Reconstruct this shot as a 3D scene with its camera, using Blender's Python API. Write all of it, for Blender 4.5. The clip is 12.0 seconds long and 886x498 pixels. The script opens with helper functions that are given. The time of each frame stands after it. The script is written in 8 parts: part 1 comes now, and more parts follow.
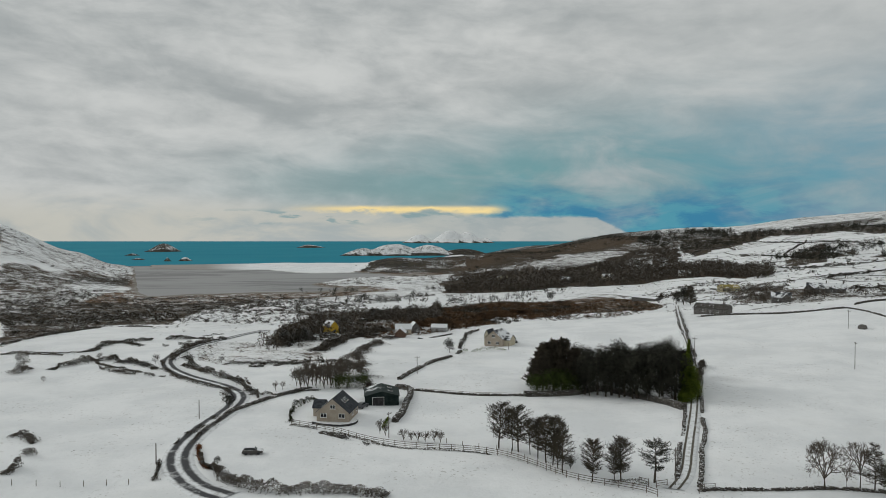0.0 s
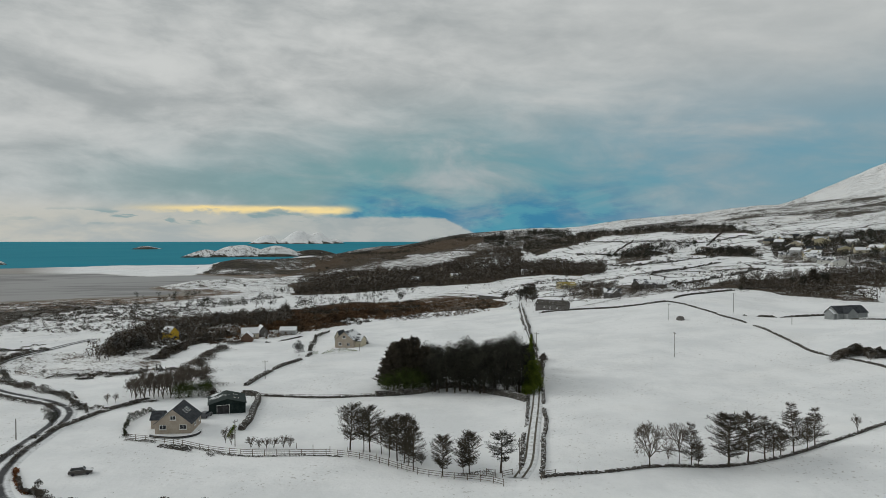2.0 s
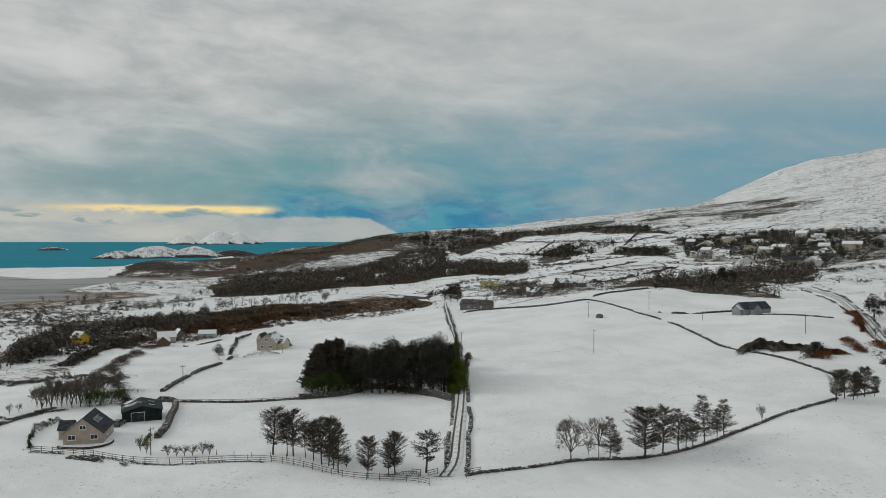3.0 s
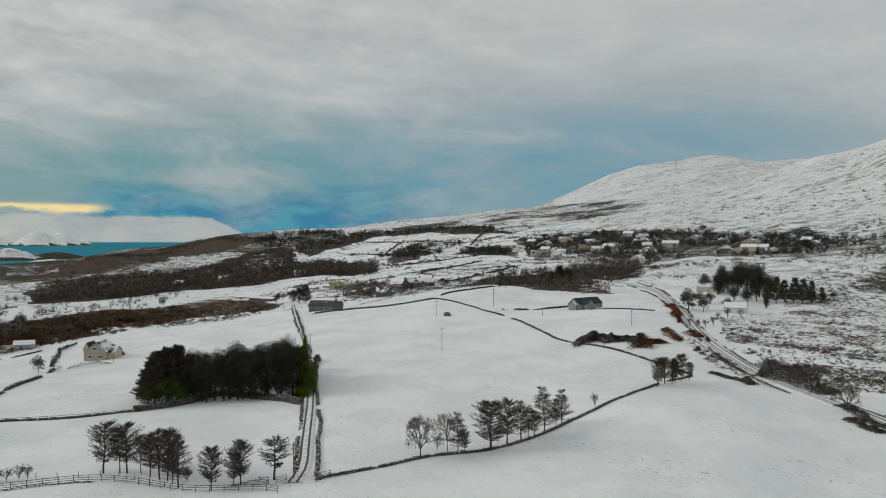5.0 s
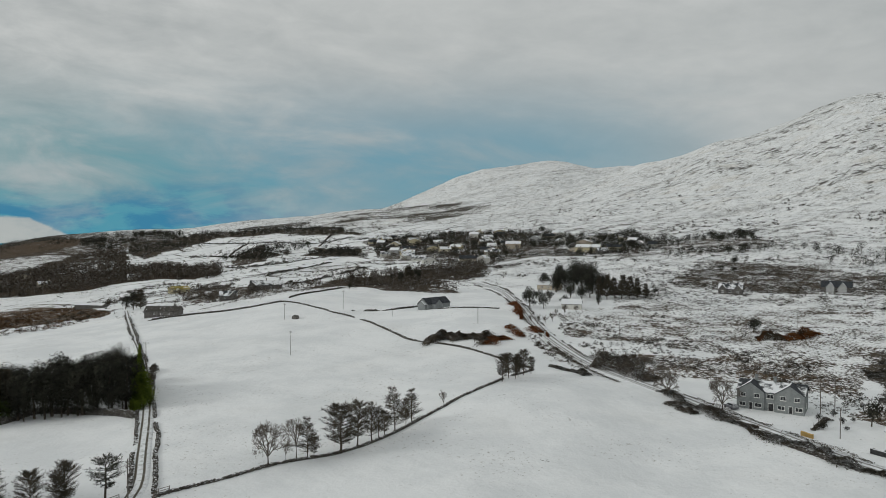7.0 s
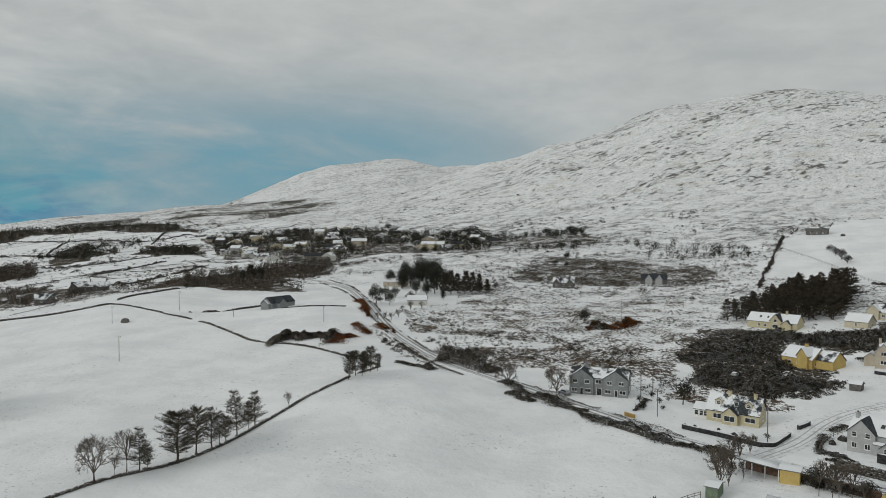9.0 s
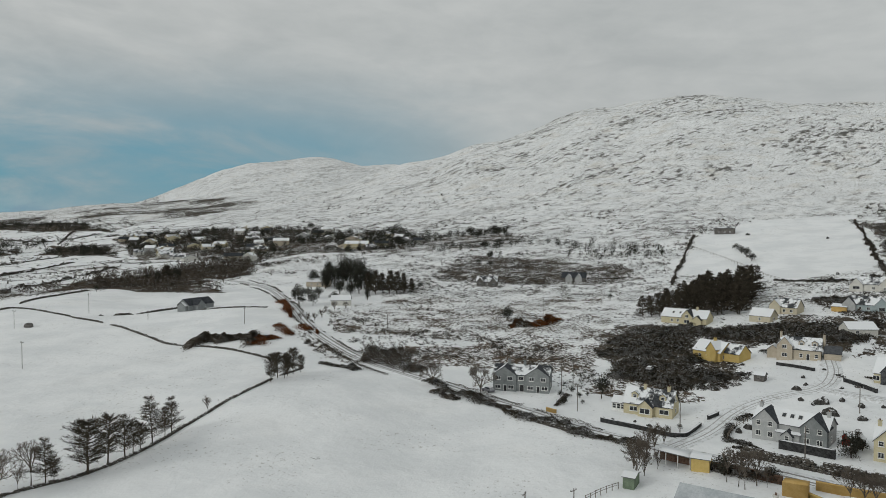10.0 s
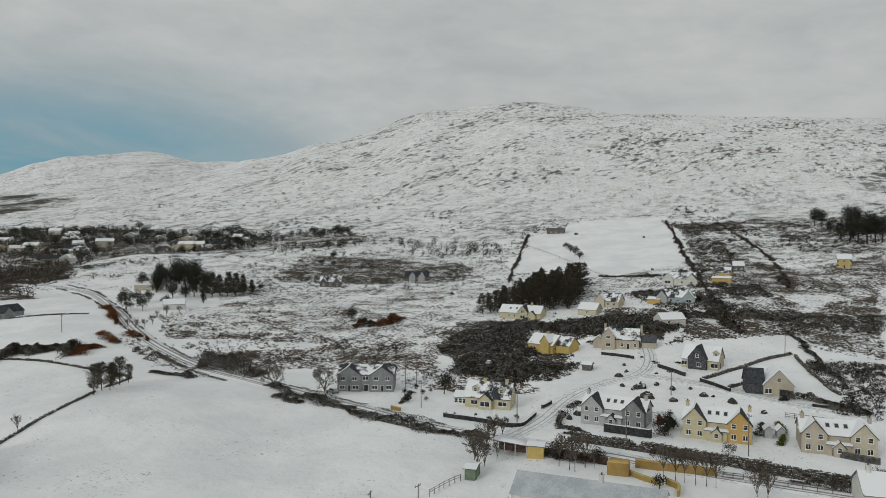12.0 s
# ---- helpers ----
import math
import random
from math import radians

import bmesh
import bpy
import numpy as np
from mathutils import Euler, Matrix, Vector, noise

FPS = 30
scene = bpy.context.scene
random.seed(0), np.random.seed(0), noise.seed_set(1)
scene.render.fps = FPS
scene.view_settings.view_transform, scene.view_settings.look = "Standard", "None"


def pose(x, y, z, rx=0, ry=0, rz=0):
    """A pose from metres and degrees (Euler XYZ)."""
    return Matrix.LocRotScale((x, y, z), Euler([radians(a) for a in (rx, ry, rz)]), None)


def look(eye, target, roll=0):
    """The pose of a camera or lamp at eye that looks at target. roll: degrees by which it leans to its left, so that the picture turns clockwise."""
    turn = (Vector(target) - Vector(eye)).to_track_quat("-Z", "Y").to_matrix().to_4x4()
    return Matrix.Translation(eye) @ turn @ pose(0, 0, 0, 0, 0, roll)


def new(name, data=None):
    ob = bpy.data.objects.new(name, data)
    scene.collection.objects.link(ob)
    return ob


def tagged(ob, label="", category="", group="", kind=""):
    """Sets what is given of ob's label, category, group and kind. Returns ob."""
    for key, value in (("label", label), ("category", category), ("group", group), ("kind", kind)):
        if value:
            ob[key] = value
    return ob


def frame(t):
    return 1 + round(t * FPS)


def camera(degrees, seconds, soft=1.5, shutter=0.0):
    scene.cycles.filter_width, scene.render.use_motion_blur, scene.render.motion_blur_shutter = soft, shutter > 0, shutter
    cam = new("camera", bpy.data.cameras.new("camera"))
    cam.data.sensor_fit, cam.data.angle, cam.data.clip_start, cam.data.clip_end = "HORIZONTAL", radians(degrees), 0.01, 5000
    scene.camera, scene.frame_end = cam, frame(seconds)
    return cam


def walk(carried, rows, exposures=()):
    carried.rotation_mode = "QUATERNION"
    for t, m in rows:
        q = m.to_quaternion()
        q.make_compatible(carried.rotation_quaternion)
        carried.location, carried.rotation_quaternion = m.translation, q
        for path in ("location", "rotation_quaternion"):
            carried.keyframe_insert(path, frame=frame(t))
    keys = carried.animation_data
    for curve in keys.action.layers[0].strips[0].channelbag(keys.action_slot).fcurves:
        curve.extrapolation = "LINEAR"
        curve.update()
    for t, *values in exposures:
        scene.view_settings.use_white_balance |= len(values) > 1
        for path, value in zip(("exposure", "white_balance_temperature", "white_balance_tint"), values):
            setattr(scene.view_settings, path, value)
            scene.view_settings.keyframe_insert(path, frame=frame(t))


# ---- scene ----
# the drone hangs in one spot and turns slowly to the right
cam = camera(65.2, 12.0, soft=0.5)
# seconds, bearing, tilt
ROWS = [
    (0.0, -0.00, -1.39),
    (0.5, 3.01, -1.34),
    (1.0, 6.05, -1.34),
    (1.5, 9.19, -1.35),
    (2.0, 12.32, -1.35),
    (2.5, 15.42, -1.34),
    (3.0, 18.52, -1.33),
    (5.0, 30.93, -1.31),
    (5.5, 34.06, -1.28),
    (6.0, 37.14, -1.25),
    (6.5, 40.24, -1.21),
    (7.0, 43.32, -1.22),
    (9.0, 56.00, -1.45),
    (9.5, 59.22, -1.49),
    (10.0, 62.25, -1.50),
    (10.5, 65.49, -1.51),
    (11.0, 68.71, -1.49),
    (11.5, 71.92, -1.52),
    (12.0, 75.12, -1.52),
]
walk(cam, [(t, pose(0, 0, 48.0, 90 + tilt, 0, -bearing)) for t, bearing, tilt in ROWS],
     exposures=[(0.0, 0.02, 6400, 7.0), (12.0, 0.02, 6400, 7.0)])

# ---- the lie of the land ----
EYE = 48.0        # height of the drone over the nearest fields
SEA = -18.0
SPREAD = 1.2

# bearing, height at 120 m, 300 m, 600 m, distance of the crest, height of the crest
LAND = [
    (-70, 2, 3, 12, 1300, 130), (-46, 2, 0, 2, 1200, 95), (-33, 2, -3, -9, 1150, 52), (-28, 1, -4, -13, 1150, 10), (-25.5, 1, -4, -14, 1100, -9),
    (-23, 1, -4, -14.5, 1150, -19), (-10, 1, -4, -14.4, 1150, -19), (0, 1, -4, -12.5, 1350, -16),
    (8, 1, -3, -10, 1450, 12), (15, 1, -1, -4, 1500, 39), (22, 2, 3, 3, 1550, 51), (30, 2, 7, 15, 1600, 74),
    (38, 2, 8, 20, 1600, 97), (45, 2, 9, 26, 1600, 110), (52, 1, 9, 32, 1550, 122), (60, 0, 9, 36, 1500, 174),
    (66, 0, 8, 40, 1480, 215), (74, 0, 8, 46, 1450, 276), (81, 0, 10, 53, 1450, 294), (90, 1, 13, 56, 1450, 264),
    (98, 1, 15, 58, 1450, 248), (108, 1, 16, 60, 1450, 226), (140, 2, 15, 55, 1450, 200), (190, 4, 14, 40, 1500, 130),
    (240, 4, 10, 30, 1400, 120),
]
# rises of their own: bearing, distance, height, width across the view, width along it
RISES = [
    (51, 2600, 328, 650, 700), (57.5, 2600, 300, 520, 700), (36, 2450, 128, 380, 450),
    (0.5, 3600, 80, 75, 90), (2.0, 3600, 62, 70, 90), (-2.0, 3560, 52, 60, 80), (3.4, 3600, 30, 40, 60),
    (-4.0, 1665, 27, 75, 40), (-1.5, 1670, 24, 70, 40), (-6.6, 1655, 16, 50, 35), (1.2, 1690, 15, 75, 35),
    (-22.0, 2130, 25, 40, 40), (-10.8, 2520, 12.5, 50, 40), (-20.4, 1412, 9, 14, 10), (-21.7, 1412, 8, 8, 8), (-24.2, 1790, 9, 22, 12), (-23.8, 1507, 9, 20, 12),
    (1.5, 1420, 9, 70, 60), (-4.6, 1050, 12, 55, 80), (-1.5, 1070, 8, 60, 80),
    (-3.5, 760, 6.0, 60, 45), (-7.5, 740, 4.0, 30, 28), (3.0, 1080, 9, 60, 110), (0.0, 1150, 7, 50, 60),
    (32.5, 330, 3.5, 22, 40), (46, 255, 3.0, 26, 45), (51, 155, 3.0, 22, 30), (92, 230, 2.5, 18, 14),
]


LAND_TABLE = np.array(LAND + [(LAND[0][0] + 360,) + LAND[0][1:]], float)


def hash_noise(x, y, seed):
    """Smooth value noise between -1 and 1."""
    xi, yi = np.floor(x), np.floor(y)
    fx, fy = x - xi, y - yi
    fx, fy = fx * fx * fx * (fx * (fx * 6 - 15) + 10), fy * fy * fy * (fy * (fy * 6 - 15) + 10)

    def corner(a, b):
        n = (a * 127.1 + b * 311.7 + seed * 74.7) % 6283.185
        v = np.sin(n) * 43758.5453
        return (v - np.floor(v)) * 2 - 1
    top = corner(xi, yi) * (1 - fx) + corner(xi + 1, yi) * fx
    low = corner(xi, yi + 1) * (1 - fx) + corner(xi + 1, yi + 1) * fx
    return top * (1 - fy) + low * fy


def rough(x, y, size, octaves, seed):
    total, part_size, weight = 0.0, size, 1.0
    for k in range(octaves):
        total = total + weight * hash_noise(x / part_size + 13.7 * k, y / part_size - 7.1 * k, seed + k)
        part_size, weight = part_size * 0.47, weight * 0.5
    return total


def bell(x, y, bearing, far, across, along):
    b = math.radians(bearing)
    u = x * math.cos(b) - y * math.sin(b)
    v = x * math.sin(b) + y * math.cos(b) - far
    return np.exp(-((u / across) ** 2 + (v / along) ** 2))


def height(x, y):
    """Height of the ground at (x, y), for arrays or numbers."""
    return SPREAD * lie(np.asarray(x, float) / SPREAD, np.asarray(y, float) / SPREAD)


def on_bar(x, y):
    """The sand bar that shuts the lagoon off from the sea."""
    r, b = np.hypot(x, y), np.degrees(np.arctan2(x, y))
    near = np.interp(b, (-23, -18, -14, -12, -10, -7.5, -6), (1330, 1265, 1230, 1150, 1118, 1130, 1250)) + 12 * rough(x, y, 60, 2, 17)
    return (b > -23) & (b < -5.5) & (r > near) & (r < 1495)


def lie(x, y):
    sea = SEA / SPREAD
    r = np.maximum(np.hypot(x, y), 1.0)
    bearing = np.degrees(np.arctan2(x, y))
    land = LAND_TABLE
    bearing = (bearing - land[0, 0]) % 360 + land[0, 0]
    k = np.clip(np.searchsorted(land[:, 0], bearing) - 1, 0, len(land) - 2)
    f = (bearing - land[k, 0]) / (land[k + 1, 0] - land[k, 0])
    f = f * f * (3 - 2 * f) * 0.6 + f * 0.4
    z1, z2, z3, rc, zc = (land[k, j] * (1 - f) + land[k + 1, j] * f for j in range(1, 6))
    knots_r = [np.full_like(r, 20), np.full_like(r, 120), np.full_like(r, 300), np.full_like(r, 600), rc, rc * 1.35, rc * 2.1, np.full_like(r, 9000)]
    w = np.clip((zc - 40) / 40, 0, 1)
    back = w * zc * 0.86 + (1 - w) * (sea - 8)
    far = np.where(zc > 150, 60, sea - 8)
    knots_z = [np.full_like(r, 1.2), z1, z2, z3, zc, back, far, np.full_like(r, sea - 10)]
    slope = [(knots_z[i + 1] - knots_z[i]) / (knots_r[i + 1] - knots_r[i]) for i in range(7)]
    tangent = [slope[0]]
    for i in range(1, 7):
        a, b = slope[i - 1], slope[i]
        tangent.append(np.where(a * b > 0, 2 * a * b / np.where(np.abs(a + b) < 1e-9, 1, a + b), 0))
    tangent.append(slope[6] * 0)
    z = np.full_like(r, 1.2)
    for i in range(7):
        h = knots_r[i + 1] - knots_r[i]
        s = np.clip((r - knots_r[i]) / h, 0, 1)
        piece = (knots_z[i] * (2 * s ** 3 - 3 * s ** 2 + 1) + h * tangent[i] * (s ** 3 - 2 * s ** 2 + s)
                 + knots_z[i + 1] * (3 * s ** 2 - 2 * s ** 3) + h * tangent[i + 1] * (s ** 3 - s ** 2))
        z = np.where((r >= knots_r[i]) & (r <= knots_r[i + 1]), piece, z)
    for bearing_, away, top, across, along in RISES:
        up = bell(x, y, bearing_, away, across, along)
        z = np.maximum(z, sea - 4 + (top + 4) * up * (1 + (0.22 if top < 100 else 0.05) * rough(x, y, 40 + away * 0.03 + top * 0.6, 3, 5)) - 2) if z is not None and away > 1190 else z + top * up
    z = np.maximum(z, np.where(on_bar(x * SPREAD, y * SPREAD), sea + 1.2, -99))
    steep = np.clip((r - 250) / 500, 0, 1)
    hill = np.clip((z - 15) / 120, 0, 1)
    land_here = np.clip((z - sea + 1) / 6, 0, 1)
    z = z + land_here * (0.35 * rough(x, y, 30, 2, 1) + steep * 1.6 * rough(x, y, 90, 3, 2) + hill * 6 * rough(x, y, 230, 4, 3))
    crag = np.abs(rough(x, y, 150, 4, 9))
    z = z + hill * 4 * np.clip(0.5 - crag, 0, 1)
    return z


# ---- node helpers ----
class Graph:
    """A short hand for node trees."""

    def __init__(self, tree):
        self.tree = tree
        tree.nodes.clear()

    def node(self, kind):
        return self.tree.nodes.new("ShaderNode" + kind)

    def feed(self, socket, value):
        if isinstance(value, bpy.types.NodeSocket):
            self.tree.links.new(value, socket)
        elif isinstance(value, tuple) and len(value) == 3 and socket.type == "RGBA":
            socket.default_value = (*value, 1)
        else:
            socket.default_value = value

    def math(self, op, a, b=0.0, clamp=False):
        n = self.node("Math")
        n.operation, n.use_clamp = op, clamp
        self.feed(n.inputs[0], a)
        self.feed(n.inputs[1], b)
        return n.outputs[0]

    def vmath(self, op, a, b=(0, 0, 0)):
        n = self.node("VectorMath")
        n.operation = op
        self.feed(n.inputs[0], a)
        self.feed(n.inputs[1], b)
        return n.outputs[0]

    def noise(self, where, scale, detail=4.0, rough=0.55, warp=0.0):
        n = self.node("TexNoise")
        self.feed(n.inputs["Vector"], where)
        n.inputs["Scale"].default_value = scale
        n.inputs["Detail"].default_value = detail
        n.inputs["Roughness"].default_value = rough
        n.inputs["Distortion"].default_value = warp
        return n.outputs[0]

    def span(self, value, lo, hi, a=0.0, b=1.0, smooth=True):
        n = self.node("MapRange")
        n.interpolation_type = "SMOOTHSTEP" if smooth else "LINEAR"
        self.feed(n.inputs[0], value)
        for i, v in zip((1, 2, 3, 4), (lo, hi, a, b)):
            self.feed(n.inputs[i], v)
        return n.outputs[0]

    def mix(self, f, a, b):
        n = self.node("Mix")
        n.data_type = "RGBA"
        self.feed(n.inputs[0], f)
        self.feed(n.inputs[6], a)
        self.feed(n.inputs[7], b)
        return n.outputs[2]

    def xyz(self, v):
        n = self.node("SeparateXYZ")
        self.feed(n.inputs[0], v)
        return n.outputs[0], n.outputs[1], n.outputs[2]

    def combine(self, x, y, z):
        n = self.node("CombineXYZ")
        for i, v in enumerate((x, y, z)):
            self.feed(n.inputs[i], v)
        return n.outputs[0]

    def attribute(self, name):
        n = self.node("Attribute")
        n.attribute_name = name
        return n.outputs["Fac"]

    def place(self):
        return self.node("NewGeometry").outputs["Position"]

    def normal_z(self):
        return self.xyz(self.node("NewGeometry").outputs["Normal"])[2]


# ---- the sky ----
SUN_BEARING, SUN_UP = -62.0, 24.0
world = bpy.data.worlds.new("sky")
scene.world = world
world.use_nodes = True
g = Graph(world.node_tree)
toward = g.vmath("NORMALIZE", g.node("TexCoord").outputs["Generated"])
wx, wy, wz = g.xyz(toward)
bearing_n = g.math("MULTIPLY", g.math("ARCTAN2", wx, wy), 57.29578)
raised = g.math("MULTIPLY", g.math("ARCSINE", wz), 57.29578)
clear = g.node("TexSky")
clear.sky_type, clear.sun_disc = "NISHITA", False
clear.sun_elevation, clear.sun_rotation = radians(SUN_UP), radians(SUN_BEARING)
clear.altitude, clear.dust_density, clear.ozone_density = 60, 1.5, 2.0
open_sky = g.vmath("MULTIPLY", clear.outputs[0], (0.055, 0.062, 0.060))
# a deck of long flat sheets of cloud, finer towards the horizon
def sheets(across, up, seed, detail, harsh, warp):
    lean = g.math("MULTIPLY", bearing_n, 0.035)
    return g.noise(g.combine(g.math("MULTIPLY", bearing_n, across), g.math("MULTIPLY", g.math("ADD", raised, lean), up), seed), 1.0, detail, harsh, warp)


broad = sheets(0.035, 0.16, 2.0, 4.0, 0.5, 0.5)
streaks = sheets(0.11, 0.30, 7.0, 6.0, 0.56, 0.5)
shreds = sheets(0.26, 0.66, 12.0, 7.0, 0.60, 0.3)
billow = g.math("ADD", g.math("MULTIPLY", broad, 0.40), g.math("ADD", g.math("MULTIPLY", streaks, 0.36), g.math("MULTIPLY", shreds, 0.24)))
# towards the later bearings the deck turns smooth
calm = g.span(bearing_n, -5, 45, 0.95, 0.32)
billow = g.math("ADD", 0.5, g.math("MULTIPLY", g.math("SUBTRACT", billow, 0.49), calm))
grey = g.mix(g.span(billow, 0.37, 0.64), (0.345, 0.362, 0.366), (0.585, 0.585, 0.575))
# thinner cloud low over the sea lets the blue through
centre = g.span(bearing_n, -20, 60, 3.4, 5.6, False)
off = g.math("DIVIDE", g.math("SUBTRACT", raised, centre), g.span(bearing_n, -25, 25, 2.8, 5.0))
low_band = g.math("POWER", 2.718, g.math("MULTIPLY", g.math("MULTIPLY", off, off), -1.0))
sideways = g.math("MULTIPLY", g.span(bearing_n, -30, 16), g.span(bearing_n, 44, 74, 1.0, 0.0))
veil = g.math("ADD", g.math("MULTIPLY", broad, 0.45), g.math("MULTIPLY", streaks, 0.55))
thin = g.math("MULTIPLY", g.math("MULTIPLY", low_band, sideways), g.span(veil, 0.70, 0.40))
blue_tone = g.mix(g.span(bearing_n, 8, 34), (0.105, 0.310, 0.345), (0.140, 0.325, 0.425))
blue = g.mix(0.2, blue_tone, open_sky)
low_grey = g.mix(g.math("MULTIPLY", g.math("MULTIPLY", low_band, sideways), 0.75), grey, g.vmath("MULTIPLY", grey, (0.60, 0.67, 0.71)))
colour = g.mix(g.math("MULTIPLY", thin, 0.95, True), low_grey, blue)
# pale air over the horizon with a few ragged low clouds in it
haze = g.math("MULTIPLY", g.span(raised, 0.9, g.span(bearing_n, -30, 0, 4.0, 2.2), 1.0, 0.0), g.math("MULTIPLY", g.span(bearing_n, 10, 17, 0.85, 0.10), g.span(bearing_n, -8, 8, 1.0, 0.42)))
colour = g.mix(haze, colour, g.mix(g.span(streaks, 0.40, 0.6), (0.38, 0.41, 0.41), (0.52, 0.50, 0.445)))
puffs = g.math("MULTIPLY", g.span(sheets(0.26, 1.1, 21.0, 5.0, 0.55, 0.3), 0.53, 0.60), g.math("MULTIPLY", g.span(raised, 0.5, 0.9), g.span(raised, 1.5, 2.0, 1.0, 0.0)))
puffs = g.math("MULTIPLY", puffs, g.math("MULTIPLY", g.span(bearing_n, -22, -14), g.span(bearing_n, 8, 12, 1.0, 0.0)))
colour = g.mix(g.math("MULTIPLY", puffs, 0.75), colour, (0.215, 0.315, 0.335))
pale = g.math("MULTIPLY", g.span(raised, 1.0, 1.7, 0.8, 0.0), g.math("MULTIPLY", g.span(bearing_n, -4, 5), g.span(bearing_n, 15, 18, 1.0, 0.0)))
colour = g.mix(pale, colour, g.mix(g.span(shreds, 0.40, 0.60), (0.36, 0.39, 0.395), (0.43, 0.44, 0.43)))
# the dark blue foot of a shower cloud over the headland, with a sharp lower edge
edge_n = g.math("ADD", g.span(bearing_n, 12.5, 16.8, 1.15, -1.2, False), g.math("MULTIPLY", g.math("SUBTRACT", shreds, 0.5), 0.9))
foot = g.math("MULTIPLY", g.span(g.math("SUBTRACT", raised, edge_n), -0.05, 0.22), g.span(g.math("ADD", raised, g.math("MULTIPLY", streaks, 4.0)), 3.2, 7.0, 1.0, 0.0))
foot = g.math("MULTIPLY", foot, g.math("MULTIPLY", g.span(bearing_n, 1, 6), g.span(bearing_n, 22, 36, 1.0, 0.0)))
foot = g.math("MULTIPLY", foot, g.span(streaks, 0.64, 0.45, 0.6, 1.0))
colour = g.mix(foot, colour, g.mix(g.span(shreds, 0.42, 0.58), (0.050, 0.205, 0.335), (0.085, 0.285, 0.370)))
# the bright slit under the deck
slit_off = g.math("DIVIDE", g.math("SUBTRACT", g.math("ADD", raised, g.math("MULTIPLY", shreds, 1.1)), 2.45), g.span(shreds, 0.35, 0.65, 0.12, 0.34))
slit = g.math("POWER", 2.718, g.math("MULTIPLY", g.math("MULTIPLY", slit_off, slit_off), -1.0))
slit = g.math("MULTIPLY", slit, g.math("MULTIPLY", g.span(bearing_n, -14, -6), g.span(bearing_n, 3.5, 6.0, 1.0, 0.0)))
colour = g.mix(slit, colour, (0.88, 0.68, 0.33))
back = g.node("Background")
g.feed(back.inputs[0], colour)
back.inputs[1].default_value = 1.0
g.feed(g.node("OutputWorld").inputs[0], back.outputs[0])

sun = new("sun", bpy.data.lights.new("sun", "SUN"))
sun.data.energy, sun.data.angle, sun.data.color = 0.95, radians(18), (1.0, 0.97, 0.92)
sun.matrix_world = look((0, 0, 0), [-v for v in (math.sin(radians(SUN_BEARING)) * math.cos(radians(SUN_UP)),
                        math.cos(radians(SUN_BEARING)) * math.cos(radians(SUN_UP)), math.sin(radians(SUN_UP)))])


# ---- materials ----
SNOW = (0.80, 0.815, 0.83)


def surface(name, paint, rough_=0.9, bump=None, metal=0.0, gloss=0.03):
    """A material; paint(g) gives the colour, bump(g) gives (height, distance)."""
    m = bpy.data.materials.new(name)
    m.use_nodes = True
    g = Graph(m.node_tree)
    b = g.node("BsdfPrincipled")
    g.feed(b.inputs["Base Color"], paint(g))
    g.feed(b.inputs["Roughness"], rough_(g) if callable(rough_) else rough_)
    b.inputs["Metallic"].default_value = metal
    b.inputs["Specular IOR Level"].default_value = gloss
    if bump:
        relief, deep = bump(g)
        n = g.node("Bump")
        n.inputs["Strength"].default_value = 0.8
        n.inputs["Distance"].default_value = deep
        g.feed(n.inputs["Height"], relief)
        g.feed(b.inputs["Normal"], n.outputs[0])
    g.feed(g.node("OutputMaterial").inputs[0], b.outputs[0])
    return m


def worn(a, b, scale, snow=0.0, snow_scale=1.2, steep=0.45, third=None, dust=1.0, lee=False):
    """Two tones broken up at two scales; snow lies on what faces up (0 none to 1 nearly all)."""
    def paint(g):
        p = g.place()
        f = g.math("ADD", g.math("MULTIPLY", g.noise(p, scale, 6, 0.6), 0.6), g.math("MULTIPLY", g.noise(p, scale * 7, 3, 0.6), 0.4))
        c = g.mix(g.span(f, 0.38, 0.62), a, b)
        if third:
            c = g.mix(g.span(g.noise(p, scale * 0.35, 3, 0.5), 0.52, 0.62), c, third)
        if snow > 0:
            lie = g.math("MULTIPLY", g.span(g.normal_z(), steep, steep + 0.25), g.span(g.noise(p, snow_scale, 5, 0.65), 0.68 - snow * 0.5, 0.78 - snow * 0.5))
            if lee:
                # the wind left snow on the northern slopes only
                lie = g.math("MULTIPLY", lie, g.span(g.xyz(g.node("NewGeometry").outputs["Normal"])[1], 0.02, 0.12))
            c = g.mix(g.math("MULTIPLY", lie, dust), c, SNOW)
        return c
    return paint


def grainy(scale, deep):
    return lambda g: (g.noise(g.place(), scale, 5, 0.6), deep)


